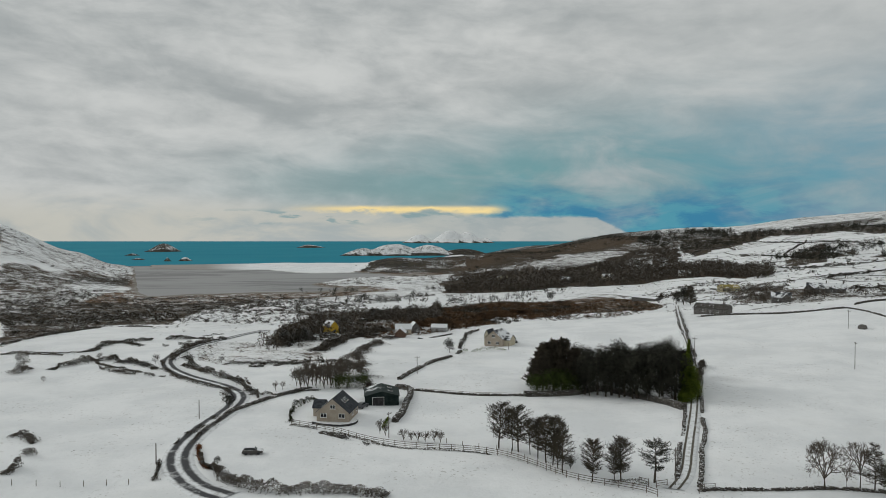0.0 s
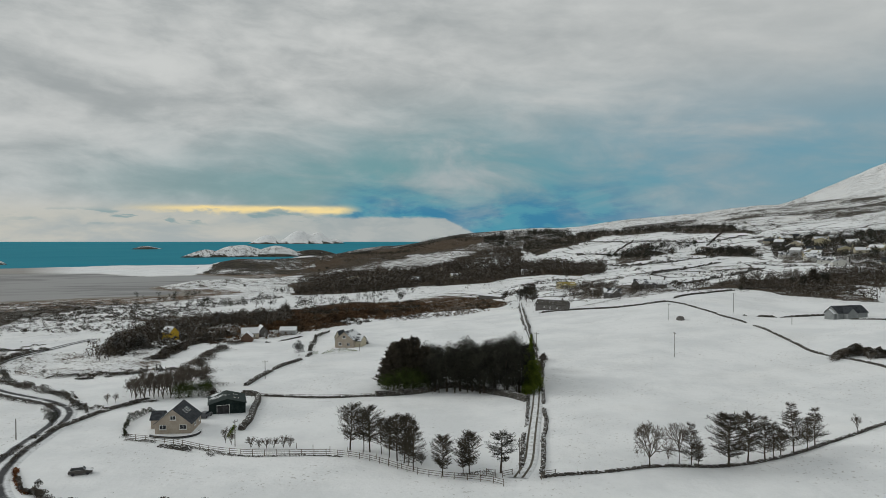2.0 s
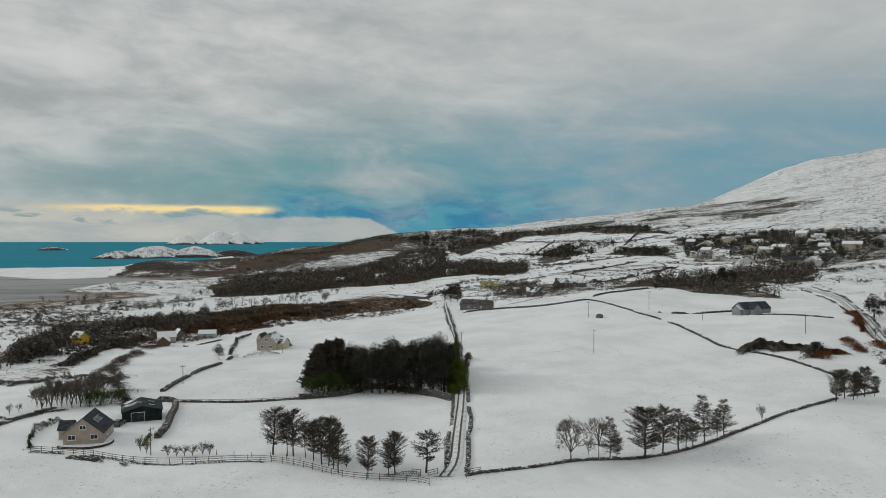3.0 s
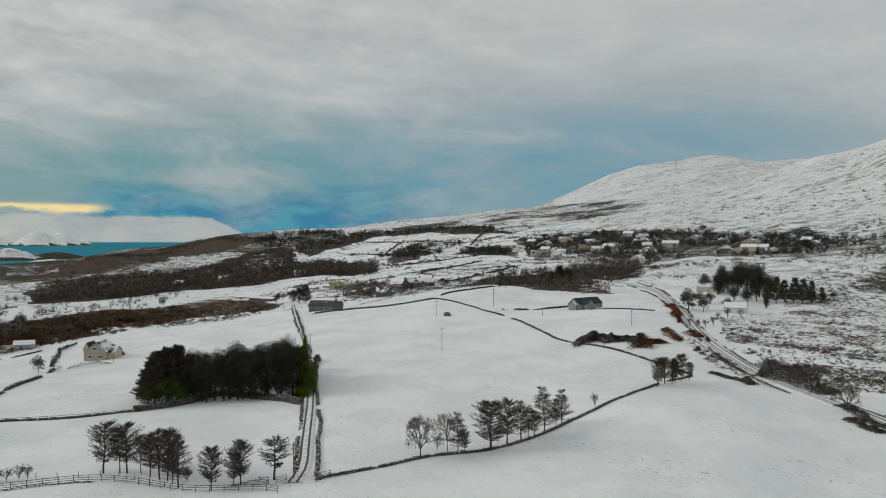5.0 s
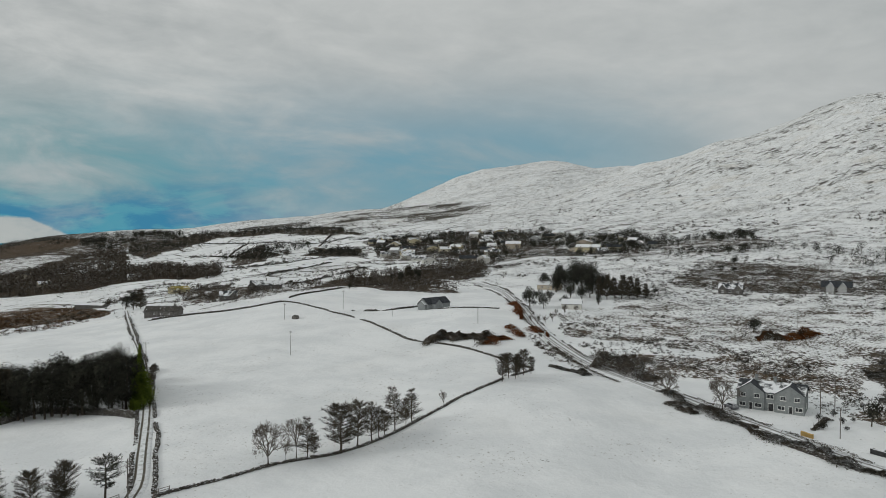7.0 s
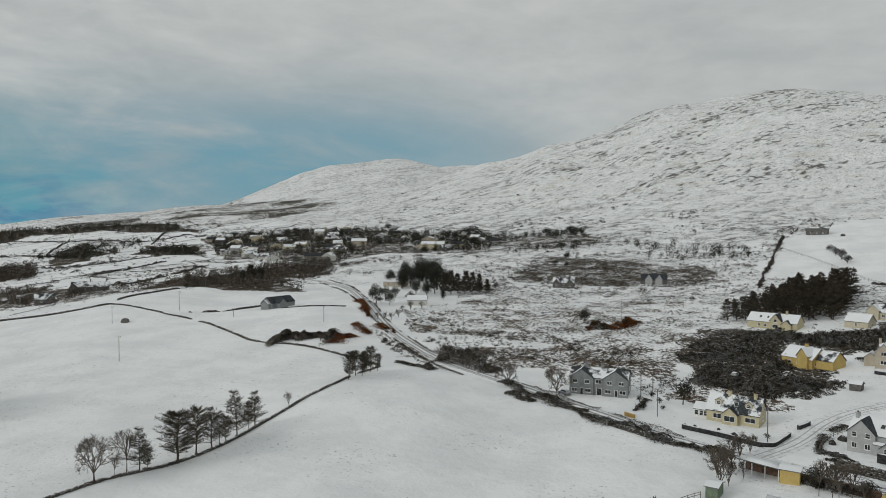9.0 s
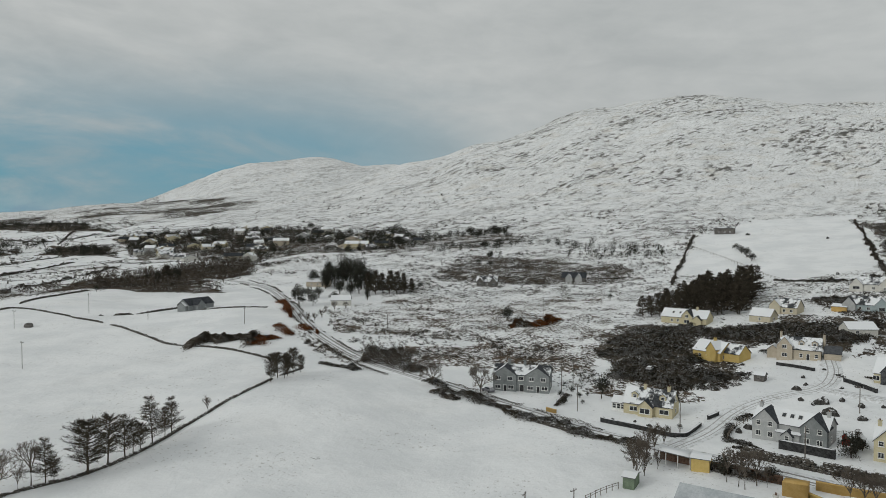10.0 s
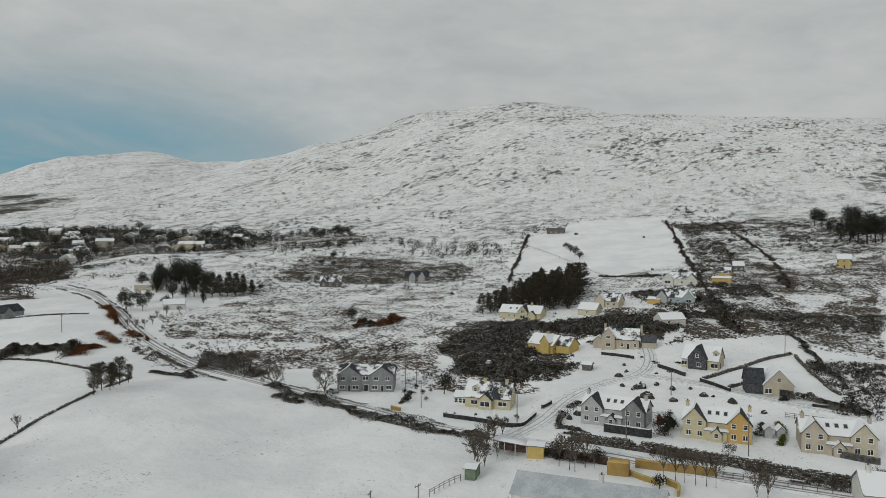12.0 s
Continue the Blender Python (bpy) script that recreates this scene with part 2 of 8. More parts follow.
def ground_paint(g):
    """Snow over grass, with heath, rushes and rock showing where 'cover' is high."""
    p = g.place()
    cover, hill, brown = g.attribute("cover"), g.attribute("hill"), g.attribute("brown")
    flat = g.vmath("MULTIPLY", p, (1.0, 1.0, 0.35))
    fine_ = g.noise(flat, 0.9, 6, 0.70)
    mid = g.noise(flat, 0.085, 6, 0.62, 0.3)
    wide = g.noise(flat, 0.014, 4, 0.55)
    # rock and heather streaks that follow the contours of the hill
    px_, py_, pz_ = g.xyz(p)
    along_ = g.math("ADD", g.math("MULTIPLY", px_, 0.17), g.math("MULTIPLY", py_, -0.98))
    dip = g.math("SUBTRACT", pz_, g.math("MULTIPLY", along_, 0.30))
    streak = g.noise(g.combine(g.math("MULTIPLY", along_, 0.007), g.math("MULTIPLY", dip, 0.026), 0.0), 1.0, 9, 0.66, 0.4)
    speck = g.noise(g.combine(g.math("MULTIPLY", along_, 0.10), g.math("MULTIPLY", dip, 0.24), g.math("MULTIPLY", px_, 0.01)), 1.0, 8, 0.72, 0.3)
    # small walled fields: some kept clean, some gone to scrub
    patch = g.attribute("patch")
    bent = g.vmath("ADD", g.vmath("MULTIPLY", p, (0.0135, 0.0175, 0.0)), g.vmath("MULTIPLY", g.combine(mid, wide, 0.0), (0.25, 0.25, 0.0)))
    cell, rim = g.node("TexVoronoi"), g.node("TexVoronoi")
    rim.feature = "DISTANCE_TO_EDGE"
    for v in (cell, rim):
        v.voronoi_dimensions = "2D"
        g.feed(v.inputs["Vector"], bent)
        v.inputs["Scale"].default_value = 1.0
    kept = g.span(g.xyz(cell.outputs["Color"])[0], 0.62, 0.66)
    kept_cover = g.math("ADD", 0.08, g.math("MULTIPLY", kept, 0.42))
    cover = g.math("ADD", g.math("MULTIPLY", cover, g.math("SUBTRACT", 1.0, patch)), g.math("MULTIPLY", kept_cover, patch))
    line = g.math("MULTIPLY", g.span(rim.outputs["Distance"], 0.012, 0.035, 1.0, 0.0), patch)
    cover = g.math("ADD", cover, g.math("MULTIPLY", line, 0.7))
    f = g.math("ADD", g.math("MULTIPLY", fine_, 0.54), g.math("ADD", g.math("MULTIPLY", mid, 0.34), g.math("MULTIPLY", wide, 0.12)))
    edge = g.math("SUBTRACT", 0.625, g.math("MULTIPLY", cover, 0.225))
    heath = g.span(f, edge, g.math("ADD", edge, 0.045))
    crags = g.math("ADD", g.math("MULTIPLY", streak, 0.36), g.math("MULTIPLY", speck, 0.64))
    rocky = g.math("MULTIPLY", g.span(crags, 0.512, 0.585), hill)
    shade = g.mix(g.span(mid, 0.4, 0.62), (0.026, 0.024, 0.021), (0.066, 0.057, 0.045))
    rust = g.mix(fine_, (0.13, 0.062, 0.028), (0.20, 0.12, 0.06))
    plant = g.mix(brown, shade, rust)
    rock = g.mix(speck, (0.055, 0.054, 0.052), (0.16, 0.155, 0.145))
    # thin snow lets straw-coloured grass glow through in places
    straw = g.math("MULTIPLY", g.span(g.noise(flat, 0.03, 5, 0.6), 0.50, 0.72), g.math("ADD", 0.04, g.math("MULTIPLY", hill, 0.22)))
    snow = g.mix(g.span(g.noise(flat, 0.045, 7, 0.62), 0.36, 0.62), (0.775, 0.79, 0.80), (0.875, 0.885, 0.89))
    snow = g.mix(straw, snow, (0.55, 0.45, 0.30))
    tuft = g.math("MULTIPLY", g.span(g.noise(p, 1.1, 3, 0.7), 0.60, 0.68), g.span(g.noise(flat, 0.035, 4, 0.55), 0.44, 0.60))
    snow = g.mix(g.math("MULTIPLY", tuft, 0.55), snow, (0.20, 0.17, 0.13))
    c = g.mix(heath, snow, plant)
    c = g.mix(rocky, c, rock)
    # thin snow on the hill: dead grass and heather prick through it everywhere
    prick = g.math("MULTIPLY", g.span(g.noise(flat, 0.55, 6, 0.75), 0.50, 0.62), g.math("ADD", g.math("MULTIPLY", hill, 0.70), g.math("MULTIPLY", cover, 0.45)))
    c = g.mix(prick, c, (0.20, 0.18, 0.145))
    sand = g.attribute("sand")
    return g.mix(sand, c, g.mix(g.noise(p, 0.02, 5, 0.6), (0.20, 0.185, 0.165), (0.34, 0.32, 0.29)))


GROUND = surface("snowy_ground", ground_paint, 0.85, lambda g: (g.math("ADD", g.noise(g.place(), 0.25, 5, 0.6), g.math("MULTIPLY", g.noise(g.place(), 1.6, 3, 0.6), 0.22)), 0.55))
SEA_MAT = surface("sea_water", lambda g: g.mix(g.noise(g.place(), 0.004, 4, 0.5), (0.012, 0.20, 0.295), (0.030, 0.275, 0.355)), 0.8,
                  lambda g: (g.noise(g.vmath("MULTIPLY", g.place(), (1, 2.2, 1)), 0.10, 4, 0.6), 0.5), gloss=0.04)
FLAT_MAT = surface("wet_tidal_sand", lambda g: g.mix(g.span(g.noise(g.vmath("MULTIPLY", g.place(), (0.6, 1.6, 1)), 0.008, 5, 0.6, 0.6), 0.45, 0.55), (0.10, 0.096, 0.094), (0.235, 0.232, 0.23)), 0.4, gloss=0.3)
STONE = surface("field_stone", worn((0.045, 0.041, 0.037), (0.15, 0.138, 0.12), 1.3, snow=0.40, snow_scale=1.6, steep=0.55), 0.95, grainy(6, 0.05))
HEDGE = surface("dark_scrub", worn((0.034, 0.032, 0.025), (0.092, 0.079, 0.062), 0.25, snow=0.46, snow_scale=0.45, steep=0.35, dust=0.15), 0.95)
BROWN_HEDGE = surface("brown_twigs", worn((0.048, 0.041, 0.033), (0.125, 0.105, 0.083), 0.3, snow=0.4, snow_scale=0.5, steep=0.4, dust=0.14), 0.95)
RUST_HEDGE = surface("rust_bracken", worn((0.105, 0.040, 0.018), (0.22, 0.095, 0.042), 0.3, snow=0.12, snow_scale=2.0, steep=0.6), 0.95)
GREEN_HEDGE = surface("green_cypress", worn((0.045, 0.070, 0.012), (0.150, 0.190, 0.026), 0.4), 0.9)
PINE = surface("dark_pine_needles", worn((0.024, 0.025, 0.021), (0.062, 0.062, 0.048), 0.30, snow=0.05, steep=0.6, dust=0.4), 0.95)
SPRUCE = surface("winter_conifer_twigs", worn((0.042, 0.038, 0.030), (0.105, 0.090, 0.068), 0.6, snow=0.04, steep=0.6), 0.95)
BARK = surface("bark", worn((0.045, 0.038, 0.030), (0.115, 0.095, 0.075), 2.0), 0.95, grainy(9, 0.03))
TWIG = surface("bare_twigs", worn((0.085, 0.072, 0.060), (0.17, 0.145, 0.12), 0.8), 0.95)

# ---- mesh helpers ----
def mesh_of(name, verts, faces, *mats):
    """A mesh from vertex and face arrays (faces all of one size); an array before the materials gives the normals."""
    turned = None
    if len(mats) and isinstance(mats[0], np.ndarray):
        turned, mats = mats[0], mats[1:]
    verts, faces = np.asarray(verts, np.float32), np.asarray(faces, np.int32)
    me = bpy.data.meshes.new(name)
    n, k = faces.shape
    me.vertices.add(len(verts))
    me.vertices.foreach_set("co", verts.ravel())
    me.loops.add(n * k)
    me.loops.foreach_set("vertex_index", faces.ravel())
    me.polygons.add(n)
    me.polygons.foreach_set("loop_start", np.arange(0, n * k, k, dtype=np.int32))
    me.polygons.foreach_set("loop_total", np.full(n, k, np.int32))
    for m in mats:
        me.materials.append(m)
    me.update(calc_edges=True)
    if turned is not None:
        me.attributes.new("custom_normal", "FLOAT_VECTOR", "POINT").data.foreach_set("vector", turned.astype(np.float32).ravel())
    return me


def thing(name, me, label, category, group="", kind="", at=None):
    ob = new(name, me)
    if at is not None:
        ob.matrix_basis = at
    return tagged(ob, label, category, group, kind)


def base(name, at, label, category, group="", kind=""):
    """An Empty that parents the parts of a thing."""
    ob = new(name)
    ob.matrix_basis = at
    return tagged(ob, label, category, group, kind)


def under(name, me, parent, label="", at=None):
    ob = new(name, me)
    ob.parent = parent
    if at is not None:
        ob.matrix_basis = at
    if label:
        ob["label"] = label
    return ob


def ground_z(x, y):
    return float(height(x, y))


def line_points(path, step):
    """Points every step metres along a polyline, rounded at its corners, with the way at each."""
    p = np.array(path, float)
    for _ in range(2):
        if len(p) > 2:
            q = np.empty((2 * len(p) - 2, 2))
            q[0::2], q[1::2] = 0.75 * p[:-1] + 0.25 * p[1:], 0.25 * p[:-1] + 0.75 * p[1:]
            p = np.vstack([p[:1], q, p[-1:]])
    d = np.r_[0, np.cumsum(np.hypot(*np.diff(p, axis=0).T))]
    s = np.arange(0, d[-1] + 1e-6, step)
    x, y = np.interp(s, d, p[:, 0]), np.interp(s, d, p[:, 1])
    gx, gy = (np.gradient(x), np.gradient(y)) if len(s) > 1 else (np.ones(1), np.zeros(1))
    n = np.maximum(np.hypot(gx, gy), 1e-9)
    return s, x, y, gx / n, gy / n


def inside(path, x, y):
    """Which of the points lie inside the outline."""
    hit = np.zeros(np.shape(x), bool)
    p = np.array(path, float)
    for (ax, ay), (bx, by) in zip(p, np.roll(p, -1, axis=0)):
        if ay != by:
            hit ^= ((ay > y) != (by > y)) & (x < (bx - ax) * (y - ay) / (by - ay) + ax)
    return hit


# ---- land cover: outlines of heath and of clean fields, in metres ----
AREAS = []


def area(cover, rusty, outline, walled=False):
    """Ground of one kind: how much heath shows through its snow, how rusty it is, and whether field walls cross it."""
    AREAS.append((cover, rusty, outline, walled))


area(0.52, 0.05, [(-654, 1026), (-671, 1139), (-700, 1250), (-640, 1330), (-493, 1144), (-455, 955), (-516, 926), (-529, 828)])  # headland across the bay
area(0.74, 0.12, [(-512, 801), (-509, 863), (-456, 830), (-386, 724), (-332, 632), (-328, 555), (-294, 460)])  # its scrubby flank
area(0.86, 0.12, [(-294, 460), (-328, 555), (-332, 632), (-299, 673), (-212, 675), (-166, 648), (-178, 568), (-184, 486), (-167, 423), (-204, 428), (-204, 376), (-200, 312)])  # valley bottom
area(0.8, 0.2, [(-82, 294), (-85, 365), (-83, 456), (-122, 527), (-76, 509), (-36, 521), (0, 533), (0, 390), (-20, 388), (-37, 340), (-55, 364), (-68, 340), (-70, 301)])  # leafless woods by the cottages
area(0.3, 0.1, [(-163, 421), (-180, 510), (-140, 499), (-108, 434), (-108, 364), (-137, 370)])
area(0.34, 0.1, [(-162, 544), (-146, 591), (-94, 626), (-93, 511)])
area(0.14, 0.1, [(-86, 544), (0, 712), (0, 565), (-66, 494)])
area(0.9, 0.75, [(-332, 632), (-352, 738), (-196, 740), (-138, 757), (-129, 704), (-215, 687), (-294, 661)])  # reeds along the lagoon
area(0.03, 0, [(-200, 312), (-204, 376), (-198, 429), (-155, 384), (-156, 338), (-172, 308), (-185, 288)])
area(0.04, 0, [(-150, 338), (-140, 369), (-108, 364), (-112, 340), (-131, 307)])
area(1.15, 0.25, [(6, 1205), (69, 1281), (150, 1480), (280, 1640), (370, 1646), (392, 1479), (420, 1448), (341, 1284), (260, 1250), (176, 1302), (91, 1167), (41, 1104)])  # brown moor of the point
area(0.62, 0.1, [(145, 1141), (221, 1255), (310, 1168), (268, 1074), (186, 970), (131, 968)])  # rocky shoulder
area(1.1, 0.15, [(4, 711), (4, 863), (76, 968), (133, 984), (180, 936), (249, 999), (312, 1109), (388, 1147), (308, 909), (340, 876), (275, 708), (238, 703), (187, 681), (159, 706), (144, 749), (67, 706)])  # woods at the foot of the point
area(1.1, 0.35, [(333, 895), (332, 694), (286, 600), (275, 708)])
area(0.12, 0, [(227, 924), (274, 1033), (319, 1071), (323, 1002), (308, 930), (266, 892)])  # snowy knoll
area(0.82, 0.1, [(322, 1212), (453, 1521), (500, 1477), (556, 1436), (555, 1321), (520, 1237), (452, 1218), (372, 1073), (322, 1081)])  # gorse on the ridge
area(0.06, 0, [(360, 1063), (459, 1211), (574, 1268), (626, 1138), (707, 1108), (542, 849), (466, 799), (417, 831), (398, 948)], True)  # walled upland fields
area(0.85, 0.15, [(638, 1273), (758, 1189), (707, 1108), (606, 1119)])
area(0.05, 0, [(326, 682), (474, 743), (302, 473), (264, 465), (249, 604)], True)
area(0.34, 0.05, [(0, 672), (54, 690), (129, 734), (183, 689), (224, 660), (194, 572), (156, 605), (104, 589), (44, 556), (7, 534)])
area(0.98, 0.4, [(0, 533), (21, 565), (56, 587), (91, 570), (131, 582), (142, 532), (143, 444), (106, 410), (59, 409), (31, 399), (0, 385)])  # rusty scrub beyond the grove
area(0.8, 0.1, [(561, 733), (626, 729), (645, 599), (640, 492), (601, 326), (523, 308), (476, 390), (410, 405), (424, 478), (450, 578)])  # village gardens
area(0.9, 0.15, [(236, 402), (313, 431), (373, 434), (420, 396), (363, 337), (309, 337), (290, 287), (275, 309), (276, 392)])
area(0.7, 0.25, [(189, 150), (191, 131), (212, 90), (212, 65), (268, 82), (274, 100), (232, 118), (221, 137)])
area(0.54, 0.2, [(261, 200), (320, 192), (377, 118), (285, 89), (258, 131), (235, 180)])
area(0.74, 0.06, [(385, 211), (508, 252), (508, 201), (489, 115), (431, 90), (397, 164)])
area(0.6, 0.15, [(259, 205), (324, 188), (378, 95), (314, 71), (231, 62), (246, 107), (228, 169)])
area(0.8, 0.05, [(243, 73), (283, 71), (313, 65), (302, 18), (314, -19), (269, -20), (271, -8), (272, 10), (267, 16), (228, 15), (213, 20), (209, 35), (220, 57)])
area(0.8, 0.05, [(326, 12), (323, -15), (277, -45), (267, -41), (283, -19), (296, 11)])
area(0.68, 0.2, [(194, 61), (220, 57), (209, 35), (202, 24), (197, 26), (192, 48)])
area(0.80, 0.1, [(264, -20), (289, -32), (342, -55), (331, -60), (353, -74), (324, -76), (350, -112), (242, -78), (255, -62), (270, -53)])  # scrub right of the estate
area(0.75, 0.05, [(652, -30), (645, -89), (576, -84), (570, -55), (503, -66), (485, -50), (493, -37)])  # heather enclosure
area(0.74, 0.08, [(558, -50), (418, -87), (460, -146), (350, -112), (354, -62), (307, -36), (389, -35)])
area(0.62, 0.05, [(658, -91), (643, -204), (460, -146), (470, -104), (547, -87)])
area(0, 0, [(451, 73), (573, 82), (683, 32), (691, -39), (458, -36), (419, 10)])  # clean field
area(0, 0, [(240, 262), (271, 246), (208, 187), (173, 188)])  # clean field
area(0, 0, [(198, 338), (274, 373), (278, 305), (236, 258), (206, 280)])  # clean field
area(0.05, 0, [(35, 451), (146, 431), (105, 298), (31, 261)])  # clean field
area(1.0, 0.1, [(434.6, 1266.9), (499.4, 1240.5), (588.4, 1313.9), (629.4, 1153.3), (686.6, 1167.6), (687.1, 978.1), (601.4, 799.5), (616.3, 940.8), (594, 1048.3), (538.8, 1154.9), (445.3, 1082.6), (357.3, 994.2), (364.8, 1063.8)])  # woods among the upland fields
area(0.95, 0.1, [(358.2, 737.7), (467, 856), (429.5, 769.7), (436.4, 728.8), (374.9, 687.2), (347.3, 687.6)])
area(0.95, 0.1, [(439.6, 695.4), (492.5, 765.3), (488.5, 671.8), (441.9, 583.4), (436, 642.6)])
area(0.75, 0.2, [(211.6, 550.1), (240.4, 515.7), (225.3, 429.2), (240.4, 432.6), (235.9, 401.5), (204.5, 374.9), (190.8, 409.4), (192.5, 458.5)])
area(0.66, 0.1, [(613.4, 488.4), (647.2, 422.4), (617, 327.6), (671.5, 275.9), (572.1, 234.9), (527.3, 279.9), (497.5, 347.1)])  # upper gardens of the village
area(0.50, 0.3, [(-95.5, 269.1), (-109.9, 309.9), (-103.5, 329.7), (-78.9, 317.6), (-62.2, 339.9), (-48.6, 265.6), (-65.6, 255.3), (-80.1, 255.1)])  # rough ground inside the road's bend
CRAGS = [(690, 1120), (1000, 1300), (1180, 1240), (921, 842), (781, 852), (677, 932)]


# ---- the ground, one sheet out past the horizon ----
in_view = np.arange(-36.0, 111.01, 0.28)
columns = np.r_[in_view, np.arange(113.0, 322.1, 3.0)]
rings = np.r_[0.01, np.linspace(2, 80, 14)[:-1], np.geomspace(80, 2400, 390)[:-1], np.geomspace(2400, 7000, 90)]
cb, rr = np.meshgrid(np.radians(columns), rings)
gx, gy = rr * np.sin(cb), rr * np.cos(cb)
gz = height(gx, gy)
nr, nc = gx.shape
idx = np.arange(nr * nc).reshape(nr, nc)
wrapped = np.hstack([idx, idx[:, :1]])
quads = np.stack([wrapped[:-1, :-1], wrapped[1:, :-1], wrapped[1:, 1:], wrapped[:-1, 1:]], -1).reshape(-1, 4)[:, ::-1]
ground_me = mesh_of("ground", np.stack([gx, gy, gz], -1).reshape(-1, 3), quads, GROUND)
ground_me.polygons.foreach_set("use_smooth", np.ones(len(quads), bool))


def land_cover(x, y):
    """How much heath shows through the snow, how rusty it is, and how rocky the hill is."""
    r, b = np.hypot(x, y) / SPREAD, np.degrees(np.arctan2(x, y))
    z = height(x, y) / SPREAD
    wob = rough(x, y, 60, 3, 21) * 12
    cover = 0.05 + 0.46 * np.clip((r + wob - np.where(b > 57, 215, 300)) / np.where(b > 57, 70, 160), 0, 1)
    cover = np.where((b > -36) & (b < 6) & (r > 420) & (r < 620), 0.5, cover)
    brown = 0.25 * np.clip(rough(x, y, 120, 2, 33), 0, 1)
    patch = np.clip((r + wob - 350) / 40, 0, 1) * np.clip((1250 - r) / 150, 0, 1) * (b > 2) * (b < 46) * np.clip((54 - z) / 8, 0, 1)
    cover = np.where((b < -21) & (r > 560), 0.42 + 0.45 * np.clip(rough(x, y, 140, 3, 46) + 0.2, -0.5, 1), cover)
    moor = (b > 1 + wob * 0.1) & (b < 17 + wob * 0.1) & (r > 620 + wob) & (z > -13)
    cover, brown, patch = np.where(moor, 0.95 + 0.3 * rough(x, y, 90, 3, 44), cover), np.where(moor, 0.12, brown), np.where(moor, 0, patch)
    for amount, rusty, outline, walled in AREAS:
        m = inside(outline, x + wob * 0.6, y - wob * 0.6)
        cover, brown, patch = np.where(m, amount, cover), np.where(m, rusty, brown), np.where(m, 0.9 if walled else 0.0, patch)
    hill = np.clip((z - 46) / 40, 0, 1) * np.clip((b - 14) / 20, 0.35, 1) * np.clip(0.55 + (b - 56) / 24, 0.55, 1)
    cover = np.where((z > 44) & (b > 40), cover * (1 - hill * 0.55), cover)
    crag = inside(CRAGS, x + wob * 2, y - wob * 2)
    cover, hill = np.where(crag, 0.62 + 0.4 * rough(x, y, 60, 3, 47), cover), np.where(crag, 0.9, hill)
    brown = np.where((z > 46) | (r > 1300), 0, brown)
    cover = np.where(r > 3000, 0.3, cover)
    return cover, brown, hill, patch


cover, brown, hill, patch = land_cover(gx, gy)
gb = np.degrees(np.arctan2(gx, gy))
shore = np.clip((SEA + 3.0 - gz) / 1.8, 0, 1)
cover = np.where((rr > 1500) & (shore > 0.1), 0.6 + shore, cover)
shallow = (rr > 640) & (rr < 1400) & (gz < SEA + 1.2)
cover, brown = np.where(shallow, 0.8, cover), np.where(shallow, 0.5, brown)
beach = np.clip((SEA + 1.0 - gz) / 1.0, 0, 1) * (rr > 770) * (rr < 1500)
snowy_bar = on_bar(gx, gy) | ((rr > 1400) & (rr < 1900) & (gb > -3) & (gb < 4) & (gz < SEA + 9))
beach = np.where(snowy_bar, np.clip((-15.5 - gb) / 4, 0, 0.85), beach)
cover = np.where(snowy_bar, 0.06, cover)
tongue = (rr > 1060) & (rr < 1480) & (gb > -6.6) & (gb < 2) & (gz > SEA + 0.6) & ~on_bar(gx, gy)
cover = np.where(tongue, 1.0 + 0.3 * rough(gx, gy, 50, 2, 71), cover)
for name, values in (("cover", cover), ("brown", brown), ("hill", hill), ("sand", beach), ("patch", patch)):
    a = ground_me.attributes.new(name, "FLOAT", "POINT")
    a.data.foreach_set("value", np.asarray(values, np.float32).ravel())
thing("ground", ground_me, "snow-covered fields, heath and hillside", "ground", kind="structure")


def sheet(name, outline, z, mat, label):
    bm = bmesh.new()
    bm.faces.new([bm.verts.new((x, y, z)) for x, y in outline])
    me = bpy.data.meshes.new(name)
    bm.to_mesh(me)
    bm.free()
    me.materials.append(mat)
    return thing(name, me, label, "water", kind="structure")


def fan(b0, b1, r0, r1):
    return ([(r1 * math.sin(radians(b)), r1 * math.cos(radians(b))) for b in np.linspace(b0, b1, 24)]
            + [(r0 * math.sin(radians(b)), r0 * math.cos(radians(b))) for b in np.linspace(b1, b0, 24)])


sheet("sea", fan(-75, 40, 1475, 7000), SEA, SEA_MAT, "calm teal sea between snowy islands")
sheet("lagoon", fan(-40, 6, 660, 1474), SEA, FLAT_MAT, "grey tidal flat behind the beach")


# ---- roads and tracks ----
def road_paint(tracks, dark, light):
    """Asphalt under slush: bare wheel tracks and snow between and beside them. u runs across, in metres."""
    def paint(g):
        u = g.attribute("across")
        p = g.place()
        wob = g.math("MULTIPLY", g.math("SUBTRACT", g.noise(p, 0.35, 5, 0.65), 0.5), 1.1)
        bare = 0.0
        for centre, half in tracks:
            d = g.math("ABSOLUTE", g.math("ADD", g.math("SUBTRACT", u, centre), g.math("MULTIPLY", wob, half)))
            bare = g.math("MAXIMUM", bare, g.span(d, half * 0.6, half * 1.5, 1.0, 0.0))
        bare = g.math("MULTIPLY", bare, g.span(g.noise(p, 0.22, 5, 0.7), 0.22, 0.46))
        tar = g.mix(g.noise(p, 3.0, 4, 0.6), dark, light)
        slush = g.mix(g.span(g.noise(p, 0.8, 5, 0.7), 0.45, 0.7), SNOW, (0.50, 0.50, 0.49))
        return g.mix(bare, slush, tar)
    return paint


